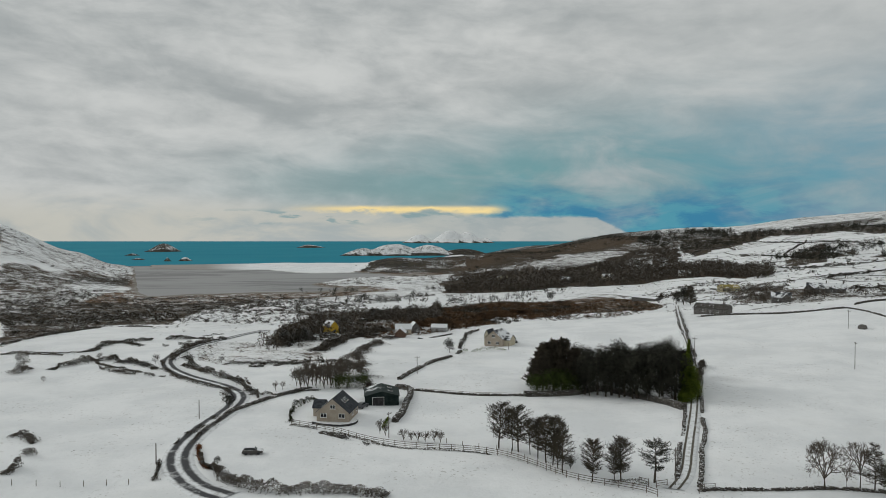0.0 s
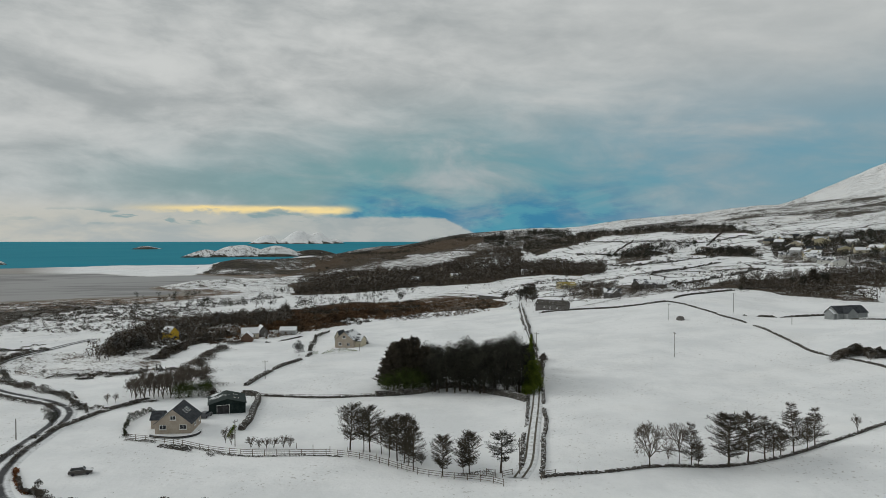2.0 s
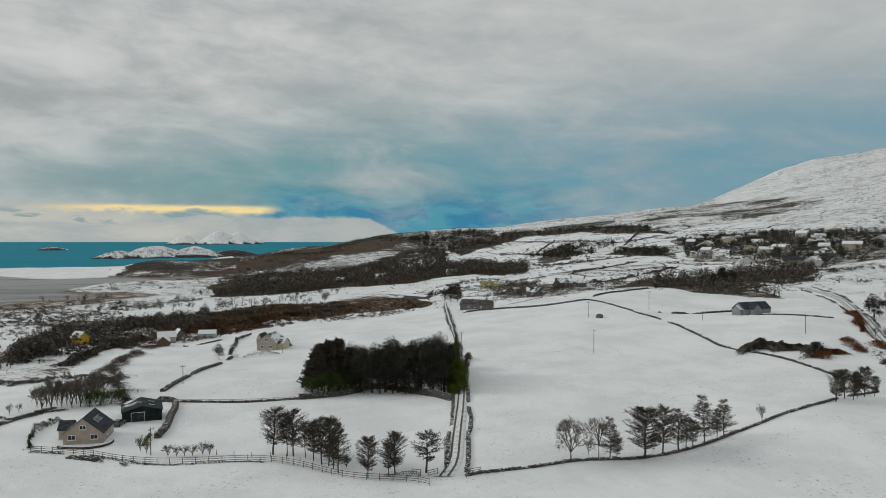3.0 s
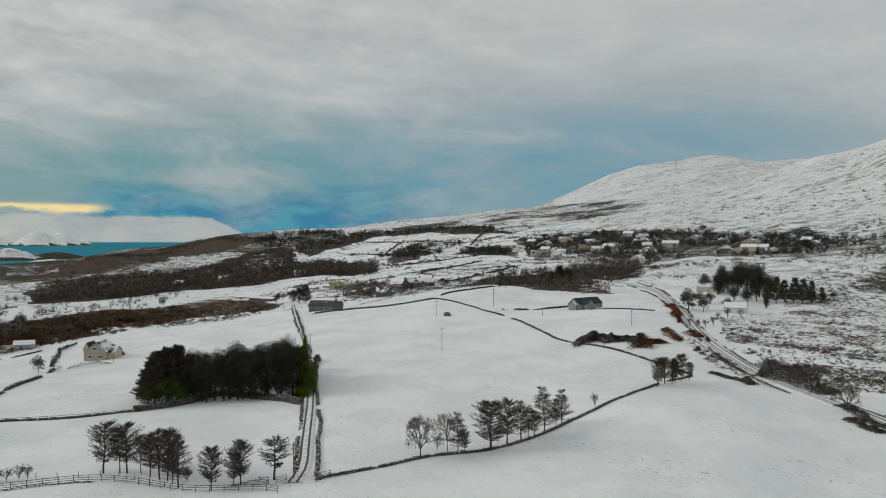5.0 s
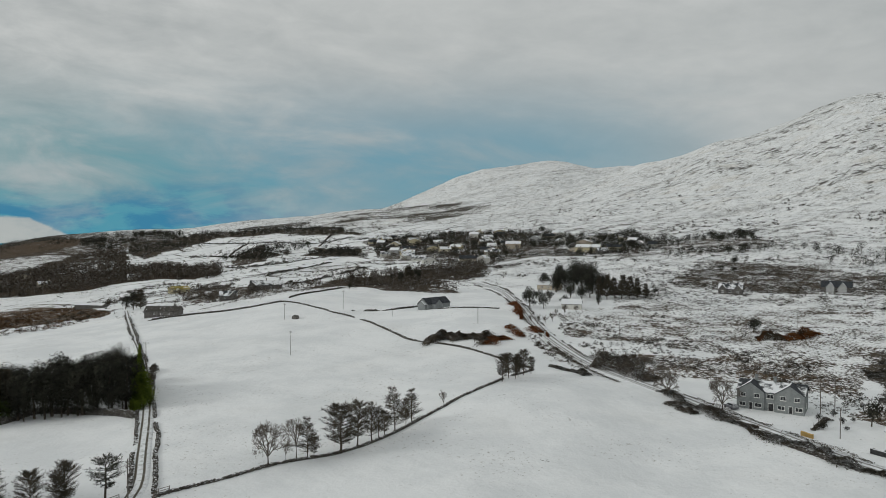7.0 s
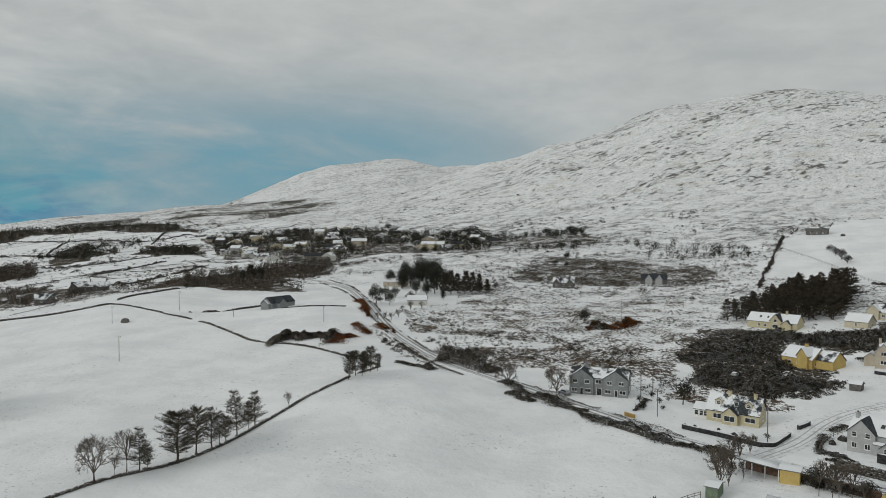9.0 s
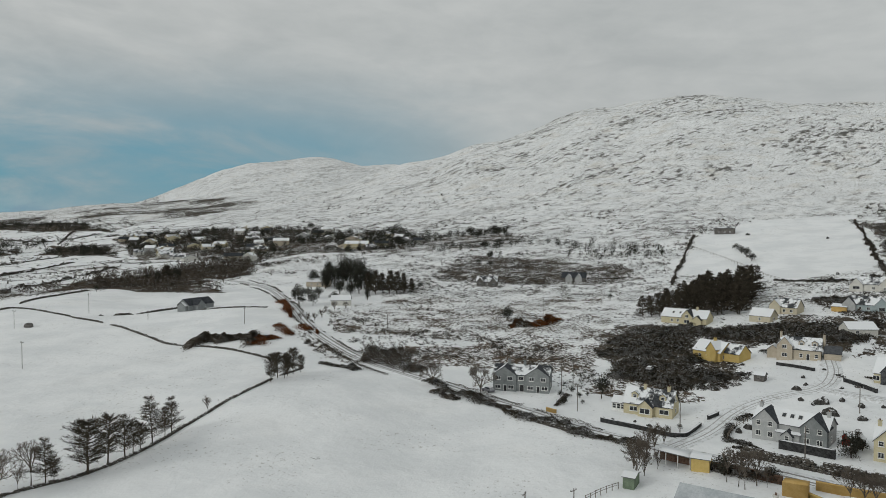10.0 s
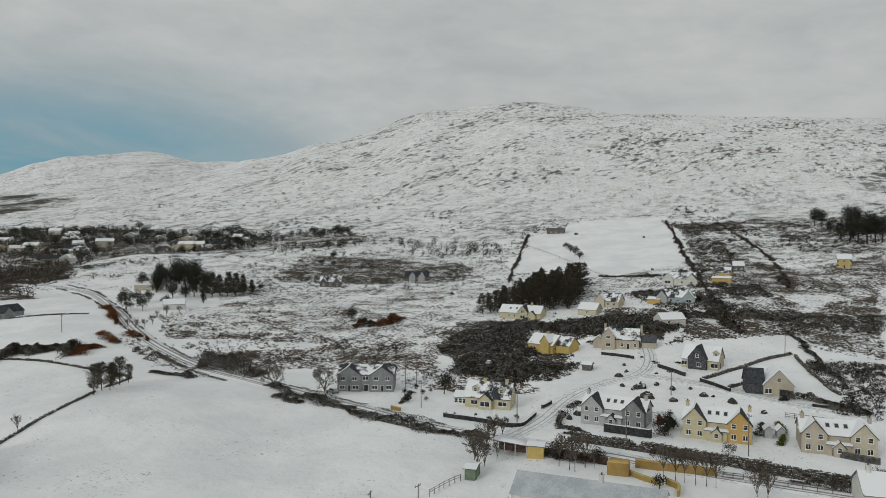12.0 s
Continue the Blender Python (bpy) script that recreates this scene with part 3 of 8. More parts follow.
ASPHALT = surface("slushy_asphalt", road_paint([(-1.45, 0.75), (1.3, 0.75)], (0.045, 0.047, 0.05), (0.10, 0.10, 0.105)), 0.6, grainy(5, 0.02))
SNOW_ROAD = surface("snow_packed_road", road_paint([(-1.3, 0.34), (0.7, 0.30), (1.9, 0.22)], (0.17, 0.165, 0.16), (0.33, 0.32, 0.31)), 0.7, grainy(5, 0.03))
TRACK = surface("rutted_snow_track", road_paint([(-0.75, 0.22), (0.75, 0.22)], (0.06, 0.055, 0.045), (0.17, 0.15, 0.12)), 0.85, grainy(5, 0.03))
DRIVE = surface("snow_drive", road_paint([(-0.9, 0.14), (0.8, 0.16), (1.9, 0.10)], (0.32, 0.315, 0.31), (0.48, 0.47, 0.46)), 0.85, grainy(5, 0.03))


def strip(name, path, width, mat, label, category="road", lift=0.10, kind="structure"):
    """A road laid on the ground, with a small camber and sloping edges."""
    s, x, y, wx_, wy_ = line_points(path, 2.0)
    across = np.array([-width / 2 - 0.5, -width / 2, -width / 6, width / 6, width / 2, width / 2 + 0.5])
    rise = np.array([-0.25, lift, lift + 0.05, lift + 0.05, lift, -0.25])
    mid = height(x, y)
    px, py = x[:, None] + wy_[:, None] * across, y[:, None] - wx_[:, None] * across
    pz = np.maximum(height(px, py), mid[:, None]) * 0.5 + mid[:, None] * 0.5
    pz = np.maximum(pz, height(px, py) + 0.02 - (rise < 0) * 0.1) + rise
    n, k = px.shape
    i = np.arange(n * k).reshape(n, k)
    q = np.stack([i[:-1, :-1], i[1:, :-1], i[1:, 1:], i[:-1, 1:]], -1).reshape(-1, 4)[:, ::-1]
    me = mesh_of(name, np.stack([px, py, pz], -1).reshape(-1, 3), q, mat)
    me.polygons.foreach_set("use_smooth", np.ones(len(q), bool))
    a = me.attributes.new("across", "FLOAT", "POINT")
    a.data.foreach_set("value", np.tile(across, n).astype(np.float32))
    return thing(name, me, label, category, kind=kind)


strip("road", [(-38.0, 120.5), (-44.5, 124.7), (-51.1, 133.6), (-55.4, 142.9), (-57.0, 153.0), (-57.4, 165.8), (-56.4, 176.8), (-57.1, 190.4), (-59.7, 203.2), (-66.6, 214.7), (-78.2, 225.2), (-91.4, 239.5), (-101.3, 253.8), (-109.7, 273.5), (-114.6, 302.0), (-106.7, 339.8), (-97.0, 377.8)], 6.0, ASPHALT, "wet black road winding between snowy verges")
strip("road", [(333.2, 338.5), (331.9, 317.2), (313.6, 279.3), (276.4, 235.0), (230.6, 187.1), (211.4, 158.7), (196.6, 134.8), (186.2, 102.6), (177.2, 83.7), (167.7, 60.2), (160.3, 41.7), (156.4, 26.0), (146.2, 3.1), (141.4, -14.0), (139.2, -29.6), (135.6, -43.8)], 6.2, SNOW_ROAD, "country road packed with snow, dark wheel tracks")
strip("road", [(333.2, 338.5), (335.2, 357.3)], 5.0, SNOW_ROAD, "snowy end of the country road among trees")
strip("track", [(41.1, 122.2), (45.6, 129.0), (52.0, 145.7), (62.6, 172.0), (71.2, 194.6), (82.8, 226.9), (98.3, 274.4), (114.7, 330.1), (133.3, 390.8), (151.0, 446.4)], 3.4, TRACK, "straight farm track with two dark ruts in snow")
strip("drive", [(157.8, 26.2), (173.5, 20.3), (194.5, 16.5), (207.8, 7.8), (219.0, -3.6), (236.7, -7.4), (257.3, -6.1)], 6.0, DRIVE, "snow-covered drive of the housing estate")
strip("drive", [(219.0, -3.6), (210.9, -20.7), (201.4, -32.7), (192.5, -44.6), (185.7, -59.6)], 5.5, DRIVE, "snow-covered lane behind the houses")

# ---- growing things and dry-stone walls ----
rng = np.random.default_rng(7)


def cards(centre, size, out=None):
    """Small leaf-like quads, turned every way, at the given points; out: the way the foliage faces at each."""
    n = len(centre)
    a = rng.normal(size=(n, 3))
    a /= np.linalg.norm(a, axis=1)[:, None]
    b = np.cross(a, rng.normal(size=(n, 3)))
    b /= np.linalg.norm(b, axis=1)[:, None] + 1e-9
    size = np.broadcast_to(np.asarray(size, float), n)[:, None]
    k = rng.uniform(0.5, 1.2, (n, 1))
    a, b = a * size * k, b * size * rng.uniform(0.4, 1.0, (n, 1))
    if out is not None:
        out = out / (np.linalg.norm(out, axis=1)[:, None] + 1e-9) + rng.normal(0, 0.22, (n, 3))
        out /= np.linalg.norm(out, axis=1)[:, None] + 1e-9
        a, b = a - 0.35 * out * (a * out).sum(axis=1)[:, None], b - 0.35 * out * (b * out).sum(axis=1)[:, None]
        b *= np.where((np.cross(a, b) * out).sum(axis=1) < 0, -1.0, 1.0)[:, None]
    v = np.stack([centre - a * 0.9, centre - b * 0.6 + a * 0.1, centre + a, centre + b * 0.6], 1).reshape(-1, 3)
    f = np.arange(4 * n).reshape(n, 4)
    return (v, f) if out is None else (v, f, np.repeat(out, 4, axis=0))


def joined(pieces):
    vs, fs, ns, k = [], [], [], 0
    for v, f, *n in pieces:
        vs.append(v)
        fs.append(f + k)
        ns.append(n[0] if n else np.tile((0.0, 0.0, 1.0), (len(v), 1)))
        k += len(v)
    if any(len(p) > 2 for p in pieces):
        return np.vstack(vs), np.vstack(fs), np.vstack(ns)
    return np.vstack(vs), np.vstack(fs)


def prisms(p0, p1, r0, r1):
    """Tapered four-sided sticks between pairs of points."""
    p0, p1 = np.asarray(p0, float), np.asarray(p1, float)
    n = len(p0)
    d = p1 - p0
    d = d / (np.linalg.norm(d, axis=1)[:, None] + 1e-9)
    u = np.cross(d, np.where(np.abs(d[:, 2:]) > 0.9, (1.0, 0, 0), (0, 0, 1.0)))
    u /= np.linalg.norm(u, axis=1)[:, None] + 1e-9
    w = np.cross(d, u)
    r0, r1 = np.broadcast_to(r0, n)[:, None], np.broadcast_to(r1, n)[:, None]
    v = np.stack([p0 + u * r0, p0 + w * r0, p0 - u * r0, p0 - w * r0, p1 + u * r1, p1 + w * r1, p1 - u * r1, p1 - w * r1], 1)
    f = np.array([(0, 1, 5, 4), (1, 2, 6, 5), (2, 3, 7, 6), (3, 0, 4, 7)])
    return v.reshape(-1, 3), (np.arange(n)[:, None, None] * 8 + f).reshape(-1, 4)


def hedge(path, wide, tall, mat, label, name="hedge", thick=26, leaf=0.30, gaps=0.0, category="hedge"):
    """A run of scrub with an uneven top."""
    s, x, y, tx, ty = line_points(path, 0.25)
    n = int(len(s) * 0.25 * thick * 1.15 * max(wide, 0.8))
    i = rng.integers(0, len(s), n)
    lump = (0.62 + 0.52 * rough(x, y, 6.0, 3, 77) + 0.30 * rough(x, y, 1.9, 2, 78)) * np.clip(0.35 + np.minimum(s, s[-1] - s) / (0.8 * min(wide, 5.0) + 1.0), 0, 1)
    girth = np.clip(0.85 + 0.9 * rough(x, y, 7.0, 3, 81), 0.2, 1.8)
    shift = wide * 0.35 * rough(x, y, 11.0, 2, 83)
    x, y = x - ty * shift, y + tx * shift
    keep = rough(x, y, 7.0, 2, 79)[i] > (-0.95 + 1.4 * gaps)
    i = i[keep]
    n = len(i)
    side, up = rng.uniform(-1, 1, n), rng.uniform(0, 1, n) ** 0.6
    span_ = wide * 0.5 * np.sqrt(np.clip(1.08 - up ** 2, 0.05, 1)) * (0.7 + 0.7 * rng.random(n) ** 2) * girth[i]
    px, py = x[i] - ty[i] * side * span_, y[i] + tx[i] * side * span_
    pz = height(px, py) + up * tall * np.clip(lump[i], 0.25, 1.5)
    c = np.stack([px + rng.normal(0, 0.12, n), py + rng.normal(0, 0.12, n), pz], 1)
    out = np.stack([-ty[i] * side * (1.1 - up), tx[i] * side * (1.1 - up), 0.25 + 0.9 * up], 1)
    return thing(name, mesh_of(name, *cards(c, leaf * 0.84, out), mat), label, category)


def stone_wall(path, wide, tall, label, mat=None, size=0.42, gaps=0.0):
    """Loose stones piled in courses along a line."""
    s, x, y, tx, ty = line_points(path, size * 1.05)
    courses = max(1, int(round(tall / (size * 0.72))))
    lanes = max(1, int(round(wide * 0.75 / (size * 0.9))))
    box = np.array([(a, b, c) for c in (-1, 1) for b in (-1, 1) for a in (-1, 1)], float) * 0.5
    side = np.array([(0, 2, 3, 1), (4, 5, 7, 6), (0, 1, 5, 4), (2, 6, 7, 3), (0, 4, 6, 2), (1, 3, 7, 5)])
    cx, cy, cz, sx, ang = [], [], [], [], []
    fall = rough(x, y, 9.0, 2, 55)
    drift = 0.45 * rough(x, y, 14.0, 2, 57)
    x, y = x - ty * drift, y + tx * drift
    for k in range(courses):
        for lane in range(lanes):
            m = (rng.random(len(s)) > 0.16 + 0.35 * (k == courses - 1)) & (fall > -1.0 + 1.3 * gaps + 0.5 * k / courses)
            o = (lane - (lanes - 1) / 2) * size * 0.9 * (1 - 0.12 * k) + rng.normal(0, 0.05, len(s))
            along = rng.uniform(-0.2, 0.2, len(s)) + (k % 2) * size * 0.5
            cx.append((x - ty * o + tx * along)[m])
            cy.append((y + tx * o + ty * along)[m])
            cz.append(np.full(m.sum(), (k + 0.35) * size * 0.72))
            sx.append(rng.uniform(0.7, 1.35, m.sum()))
            ang.append((np.arctan2(ty, tx))[m] + rng.normal(0, 0.3, m.sum()))
    cx, cy, cz, sx, ang = (np.concatenate(v) for v in (cx, cy, cz, sx, ang))
    n = len(cx)
    loc = box[None] * np.stack([size * 1.25 * sx, size * 0.95 * np.ones(n), size * 0.8 * rng.uniform(0.7, 1.2, n)], 1)[:, None, :]
    loc = loc + rng.normal(0, size * 0.11, loc.shape)
    ca, sa = np.cos(ang)[:, None], np.sin(ang)[:, None]
    v = np.stack([cx[:, None] + loc[..., 0] * ca - loc[..., 1] * sa, cy[:, None] + loc[..., 0] * sa + loc[..., 1] * ca,
                  (height(cx, cy) + cz)[:, None] + loc[..., 2]], -1).reshape(-1, 3)
    f = (np.arange(n)[:, None, None] * 8 + side).reshape(-1, 4)
    return thing("stone_wall", mesh_of("stone_wall", v, f, mat or STONE), label, "wall")


# -- trees: trunk and crown of unit height, copied to size --
def crown_conifer(limbs, reach, start, rise, dense, fine=0.0045, lean=0.0):
    """Open crown of rising limbs with feathery side twigs; reach(h) is the limb's length at height h."""
    t = rng.uniform(start, 0.97, limbs)
    a = rng.uniform(0, 2 * math.pi, limbs)
    ln = reach((t - start) / (1 - start)) * rng.uniform(0.65, 1.15, limbs)
    up = rise * rng.uniform(0.6, 1.3, limbs)
    p0 = np.stack([lean * t ** 2, 0 * t, t], 1)
    d = np.stack([np.cos(a), np.sin(a), up], 1)
    p1 = p0 + d * ln[:, None] + np.stack([lean * 0.5 * ln, 0 * ln, 0 * ln], 1)
    out = [prisms(p0, p1, 0.0045, 0.0012)]
    for k in range(dense):
        f = rng.uniform(0.25, 1.0, limbs)[:, None]
        q0 = p0 + (p1 - p0) * f
        side = rng.normal(size=(limbs, 3)) * (0.8, 0.8, 0.45) + d * 0.9 + (0, 0, 0.25)
        side /= np.linalg.norm(side, axis=1)[:, None]
        q1 = q0 + side * rng.uniform(0.04, 0.095, limbs)[:, None]
        w = np.cross(side, rng.normal(size=(limbs, 3)))
        w = w / (np.linalg.norm(w, axis=1)[:, None] + 1e-9) * fine * rng.uniform(0.5, 1.2, limbs)[:, None]
        v = np.stack([q0, (q0 + q1) / 2 - w, q1, (q0 + q1) / 2 + w], 1).reshape(-1, 3)
        out.append((v, np.arange(4 * limbs).reshape(-1, 4)))
    return joined(out)


def stem(thick, top, lean=0.0):
    t = np.linspace(-0.02, top, 7)
    p = np.stack([lean * t ** 2 + 0.006 * np.sin(t * 9), 0.006 * np.cos(t * 7), t], 1)
    r = thick * (1 - t / top * 0.85)
    return prisms(p[:-1], p[1:], r[:-1], r[1:])


def bare_crown(depth, spread, first, splay=0.75):
    """Forking leafless branches."""
    p0, p1, r0, r1 = [], [], [], []

    def fork(p, d, ln, r, k):
        q = p + d * ln
        p0.append(p), p1.append(q), r0.append(max(r, 0.0017)), r1.append(max(r * 0.65, 0.0013))
        if k == 0:
            return
        for _ in range(3 if k > 1 else 4):
            e = d + rng.normal(size=3) * spread + np.array((0, 0, 0.10))
            fork(p + d * ln * rng.uniform(0.65, 1.0), e / np.linalg.norm(e), ln * rng.uniform(0.62, 0.85), r * 0.6, k - 1)
    for k in range(6):
        e = np.array((splay * math.cos(k * 1.05), splay * math.sin(k * 1.05), 1.0)) + rng.normal(size=3) * 0.15
        fork(np.array((0, 0, first * rng.uniform(0.8, 1.3))), e / np.linalg.norm(e), 0.22, 0.012, depth)
    v, f = prisms(p0, p1, np.array(r0), np.array(r1))
    v[:, 2] *= 1.0 / v[:, 2].max()
    return v, f


def crown_round(n, wide, low, leaf, lumps=14, squash=1.0):
    """Crown of leafy clumps round a handful of limb ends, with gaps between them."""
    hub = rng.normal(size=(lumps, 3))
    hub /= np.linalg.norm(hub, axis=1)[:, None]
    hub *= rng.uniform(0.35, 0.8, (lumps, 1))
    hub[:, 2] *= squash
    i = rng.integers(0, lumps, n)
    d = rng.normal(size=(n, 3))
    d /= np.linalg.norm(d, axis=1)[:, None]
    c = hub[i] + d * rng.uniform(0.25, 0.42, (n, 1))
    out = d * 0.8 + hub[i] * 0.6 + (0, 0, 0.25)
    c *= (wide, wide, (1 - low) / 2)
    c[:, 2] += (1 + low) / 2
    c[:, 2] = np.clip(c[:, 2], low * 0.6, 1.02)
    return cards(c, leaf, out)


oval = lambda h: 0.35 * np.sqrt(np.clip(h * 1.6 + 0.25, 0, 1)) * np.clip((1.02 - h) * 2.2, 0, 1) ** 0.6
slim = lambda h: 0.25 * np.clip((1.05 - h) * 1.7, 0, 1)
spire = lambda h: 0.33 * np.clip(1.08 - h, 0, 1) ** 0.8
wide_fan = lambda h: 0.42 * np.clip(h * 1.3 + 0.45, 0, 1) * np.clip((1.05 - h) * 1.7, 0, 1) ** 0.5


def tree_kind(label, category, trunk, crown, trunk_mat, crown_mat, smooth=False):
    return dict(label=label, category=category, trunk=mesh_of("trunk", *trunk, trunk_mat), crown=mesh_of("crown", *crown, crown_mat))


CONIFERS = [
    tree_kind("windswept winter conifer with open feathery crown", "tree", stem(0.020, 0.97), crown_conifer(125, oval, 0.22, 0.45, 32, 0.0032), BARK, SPRUCE),
    tree_kind("slender winter conifer with thin branches", "tree", stem(0.014, 0.97), crown_conifer(95, slim, 0.26, 0.48, 22, 0.0032), BARK, SPRUCE),
    tree_kind("pointed winter conifer beside a field wall", "tree", stem(0.018, 0.98), crown_conifer(125, spire, 0.15, 0.34, 24, 0.0032), BARK, SPRUCE),
    tree_kind("dense rounded conifer with upswept limbs", "tree", stem(0.022, 0.95), crown_conifer(165, oval, 0.18, 0.52, 34, 0.0034), BARK, SPRUCE),
]
FAN_PINE = tree_kind("spreading wind-shaped pine by a field gate", "tree", stem(0.028, 0.85, 0.05), crown_conifer(80, wide_fan, 0.30, 0.35, 38, 0.0045), BARK, PINE)
BARE = [
    tree_kind("bare deciduous tree with a broad crown of fine twigs", "tree", stem(0.022, 0.34), bare_crown(5, 0.42, 0.20), BARK, TWIG),
    tree_kind("leafless young tree in the snow", "tree", stem(0.013, 0.45), bare_crown(4, 0.33, 0.30, 0.45), BARK, TWIG),
    tree_kind("leafless thicket tree with many stems", "tree", stem(0.016, 0.25), bare_crown(4, 0.42, 0.06, 0.35), BARK, TWIG),
]
PINES = [
    tree_kind("dark dense pine of the shelter grove", "tree", stem(0.022, 0.9), crown_round(3600, 0.23, 0.06, 0.021, 34, 1.0), BARK, PINE),
    tree_kind("dark round-headed pine of the shelter grove", "tree", stem(0.022, 0.9), crown_round(3600, 0.27, 0.10, 0.022, 30, 0.95), BARK, PINE),
    tree_kind("dark pointed spruce of the shelter grove", "tree", stem(0.020, 0.97), crown_conifer(150, spire, 0.10, 0.40, 24, 0.010), BARK, SPRUCE),
]
PLANTED = [tree_kind("dark young spruce of a dense plantation", "tree", stem(0.02, 0.98), crown_conifer(90, spire, 0.05, 0.25, 18, 0.011), BARK, SPRUCE)]
ROUND = [
    tree_kind("dark evergreen tree with a round crown", "tree", stem(0.03, 0.6), crown_round(1000, 0.42, 0.12, 0.045, 18), BARK, PINE),
    tree_kind("brown leafless garden tree", "tree", stem(0.02, 0.5), crown_round(700, 0.36, 0.15, 0.038, 18), BARK, BROWN_HEDGE),
]
BIG_SHRUB = tree_kind("big dark-green evergreen shrub", "shrub", stem(0.03, 0.5), crown_round(2600, 0.55, 0.02, 0.034, 34), BARK, surface("dark_green_leaves", worn((0.026, 0.038, 0.014), (0.075, 0.098, 0.028), 0.5, snow=0.03, steep=0.7), 0.9))


def plant(kinds, spots, group="", wide=1.0, name="tree", label=""):
    """Trees at (x, y, height): the first of a kind is built, the others copy it."""
    kinds = kinds if isinstance(kinds, list) else [kinds]
    for n, (x, y, h) in enumerate(spots):
        k = kinds[int(rng.integers(0, len(kinds)))] if len(kinds) > 1 else kinds[0]
        w = wide * rng.uniform(0.88, 1.12)
        h = h * rng.uniform(0.84, 1.1)
        at = Matrix.LocRotScale((x, y, ground_z(x, y) - 0.05), Euler((rng.normal(0, 0.03), rng.normal(0, 0.03), rng.uniform(0, 6.28))), (h * w, h * w, h))
        ob = base(name, at, label or k["label"], k["category"], group)
        under("trunk", k["trunk"], ob)
        under("crown", k["crown"], ob)


# rows of wind-shaped conifers below the grove
plant(CONIFERS[0], [(12.1, 149.1, 9.9), (16.1, 146.5, 9.8), (19.6, 142.3, 8.4), (20.9, 139.8, 9.2)], "conifers along the fence", 1.05)
plant(CONIFERS[1], [(14.9, 147.3, 9.2), (18.3, 144.7, 7.8)], "conifers along the fence", 1.1)
plant(CONIFERS[3], [(22.1, 138.1, 9.6), (28.0, 128.4, 7.5), (33.1, 127.9, 7.3)], "conifers along the fence", 0.85)
plant(CONIFERS[2], [(23.2, 133.4, 9.5), (22.7, 136.4, 8.3)], "conifers along the fence", 0.8)
plant(CONIFERS[0], [(31.9, 128.0, 6.0)], "conifers along the fence", 0.9)
plant(FAN_PINE, [(39.0, 126.4, 7.1)], wide=1.15)
# row along the long wall
plant(BARE[0], [(67.9, 122.3, 8.9)], wide=0.95)
plant(BARE[1], [(71.7, 122.1, 4.2), (74.4, 122.5, 8.1)], "leafless trees along the wall")
plant(CONIFERS[2], [(76.2, 121.1, 10.1), (92.1, 120.4, 9.4), (99.4, 121.2, 10.5), (106.0, 123.2, 9.8)], "conifers along the wall", 0.95)
plant(CONIFERS[0], [(77.4, 120.5, 5.6), (87.8, 119.9, 9.0), (95.7, 120.5, 7.0)], "conifers along the wall", 0.85)
plant(CONIFERS[3], [(82.9, 119.0, 9.3)], "conifers along the wall", 1.15)
plant(CONIFERS[1], [(94.1, 120.5, 8.6), (103.2, 121.9, 7.8)], "conifers along the wall", 0.95)
plant(BARE[2], [(121.1, 128.1, 3.9)])
plant(CONIFERS[3], [(147.7, 132.0, 7.3), (152.9, 134.0, 6.6), (154.1, 132.5, 7.1), (157.1, 134.0, 7.1), (161.6, 135.7, 7.4), (166.1, 136.5, 5.8)], "dark conifers at the wall end", 0.85)
# the grove: front rank, second rank and the taller corner
plant(PINES[:2], [(41.5, 201.6, 14.1), (45.0, 200.5, 14.4), (48.9, 200.1, 14.9), (52.0, 197.7, 14.7), (54.9, 194.9, 14.8), (58.0, 193.5, 14.7), (60.5, 190.3, 14.8), (63.7, 188.8, 14.3)], "pines of the grove", 1.25)
plant(PINES[:2], [(41.8, 214.5, 13.0), (45.6, 213.6, 13.2), (49.9, 213.3, 13.6), (53.4, 211.7, 13.5), (57.0, 209.5, 13.8), (60.1, 207.3, 13.7), (63.3, 205.5, 14.0), (66.4, 203.0, 14.3), (69.7, 202.2, 15.0)], "pines of the grove", 1.2)
plant(PINES[:2], [(47.0, 224.2, 10.8), (51.3, 223.6, 11.2), (55.4, 222.5, 10.8), (59.0, 221.0, 11.4), (63.0, 219.7, 11.4), (66.7, 217.9, 11.7), (70.4, 216.1, 12.0), (76.2, 217.3, 11.4)], "pines of the grove", 1.2)
plant(PINES[2], [(28.3, 208.1, 12.3), (31.6, 209.6, 14.0), (34.8, 211.2, 14.3), (37.8, 211.0, 13.3), (41.0, 208.8, 11.6), (31.1, 218.6, 10.8), (35.1, 220.9, 12.9), (38.7, 220.7, 12.2)], "pines of the grove", 1.15)
plant(BIG_SHRUB, [(27.9, 203.4, 6.6), (31.2, 202.4, 7.6), (34.9, 202.1, 7.9), (38.3, 203.4, 6.4)], "shrubs at the grove's foot", 0.9)
hedge([(63.6, 184.7), (65.7, 185.7), (68.1, 190.2), (71.5, 198.9), (75.3, 209.1)], 4.5, 11.0, GREEN_HEDGE, "tall green cypress hedge at the end of the grove", thick=320, leaf=0.30)
plant(PINES[:2], [(42.5, 200.2, 8.5), (46.8, 198.2, 9.2), (50.5, 197.2, 8.2), (53.6, 195.0, 9.0), (57.0, 192.4, 8.4), (59.6, 189.6, 9.0), (62.3, 187.6, 8.6)], "pines of the grove", 1.35)
plant(PINES[2], [(29.9, 206.0, 14.5), (33.4, 207.5, 15.6), (36.4, 207.9, 14.8), (40.2, 206.9, 13.8)], "pines of the grove", 0.95)
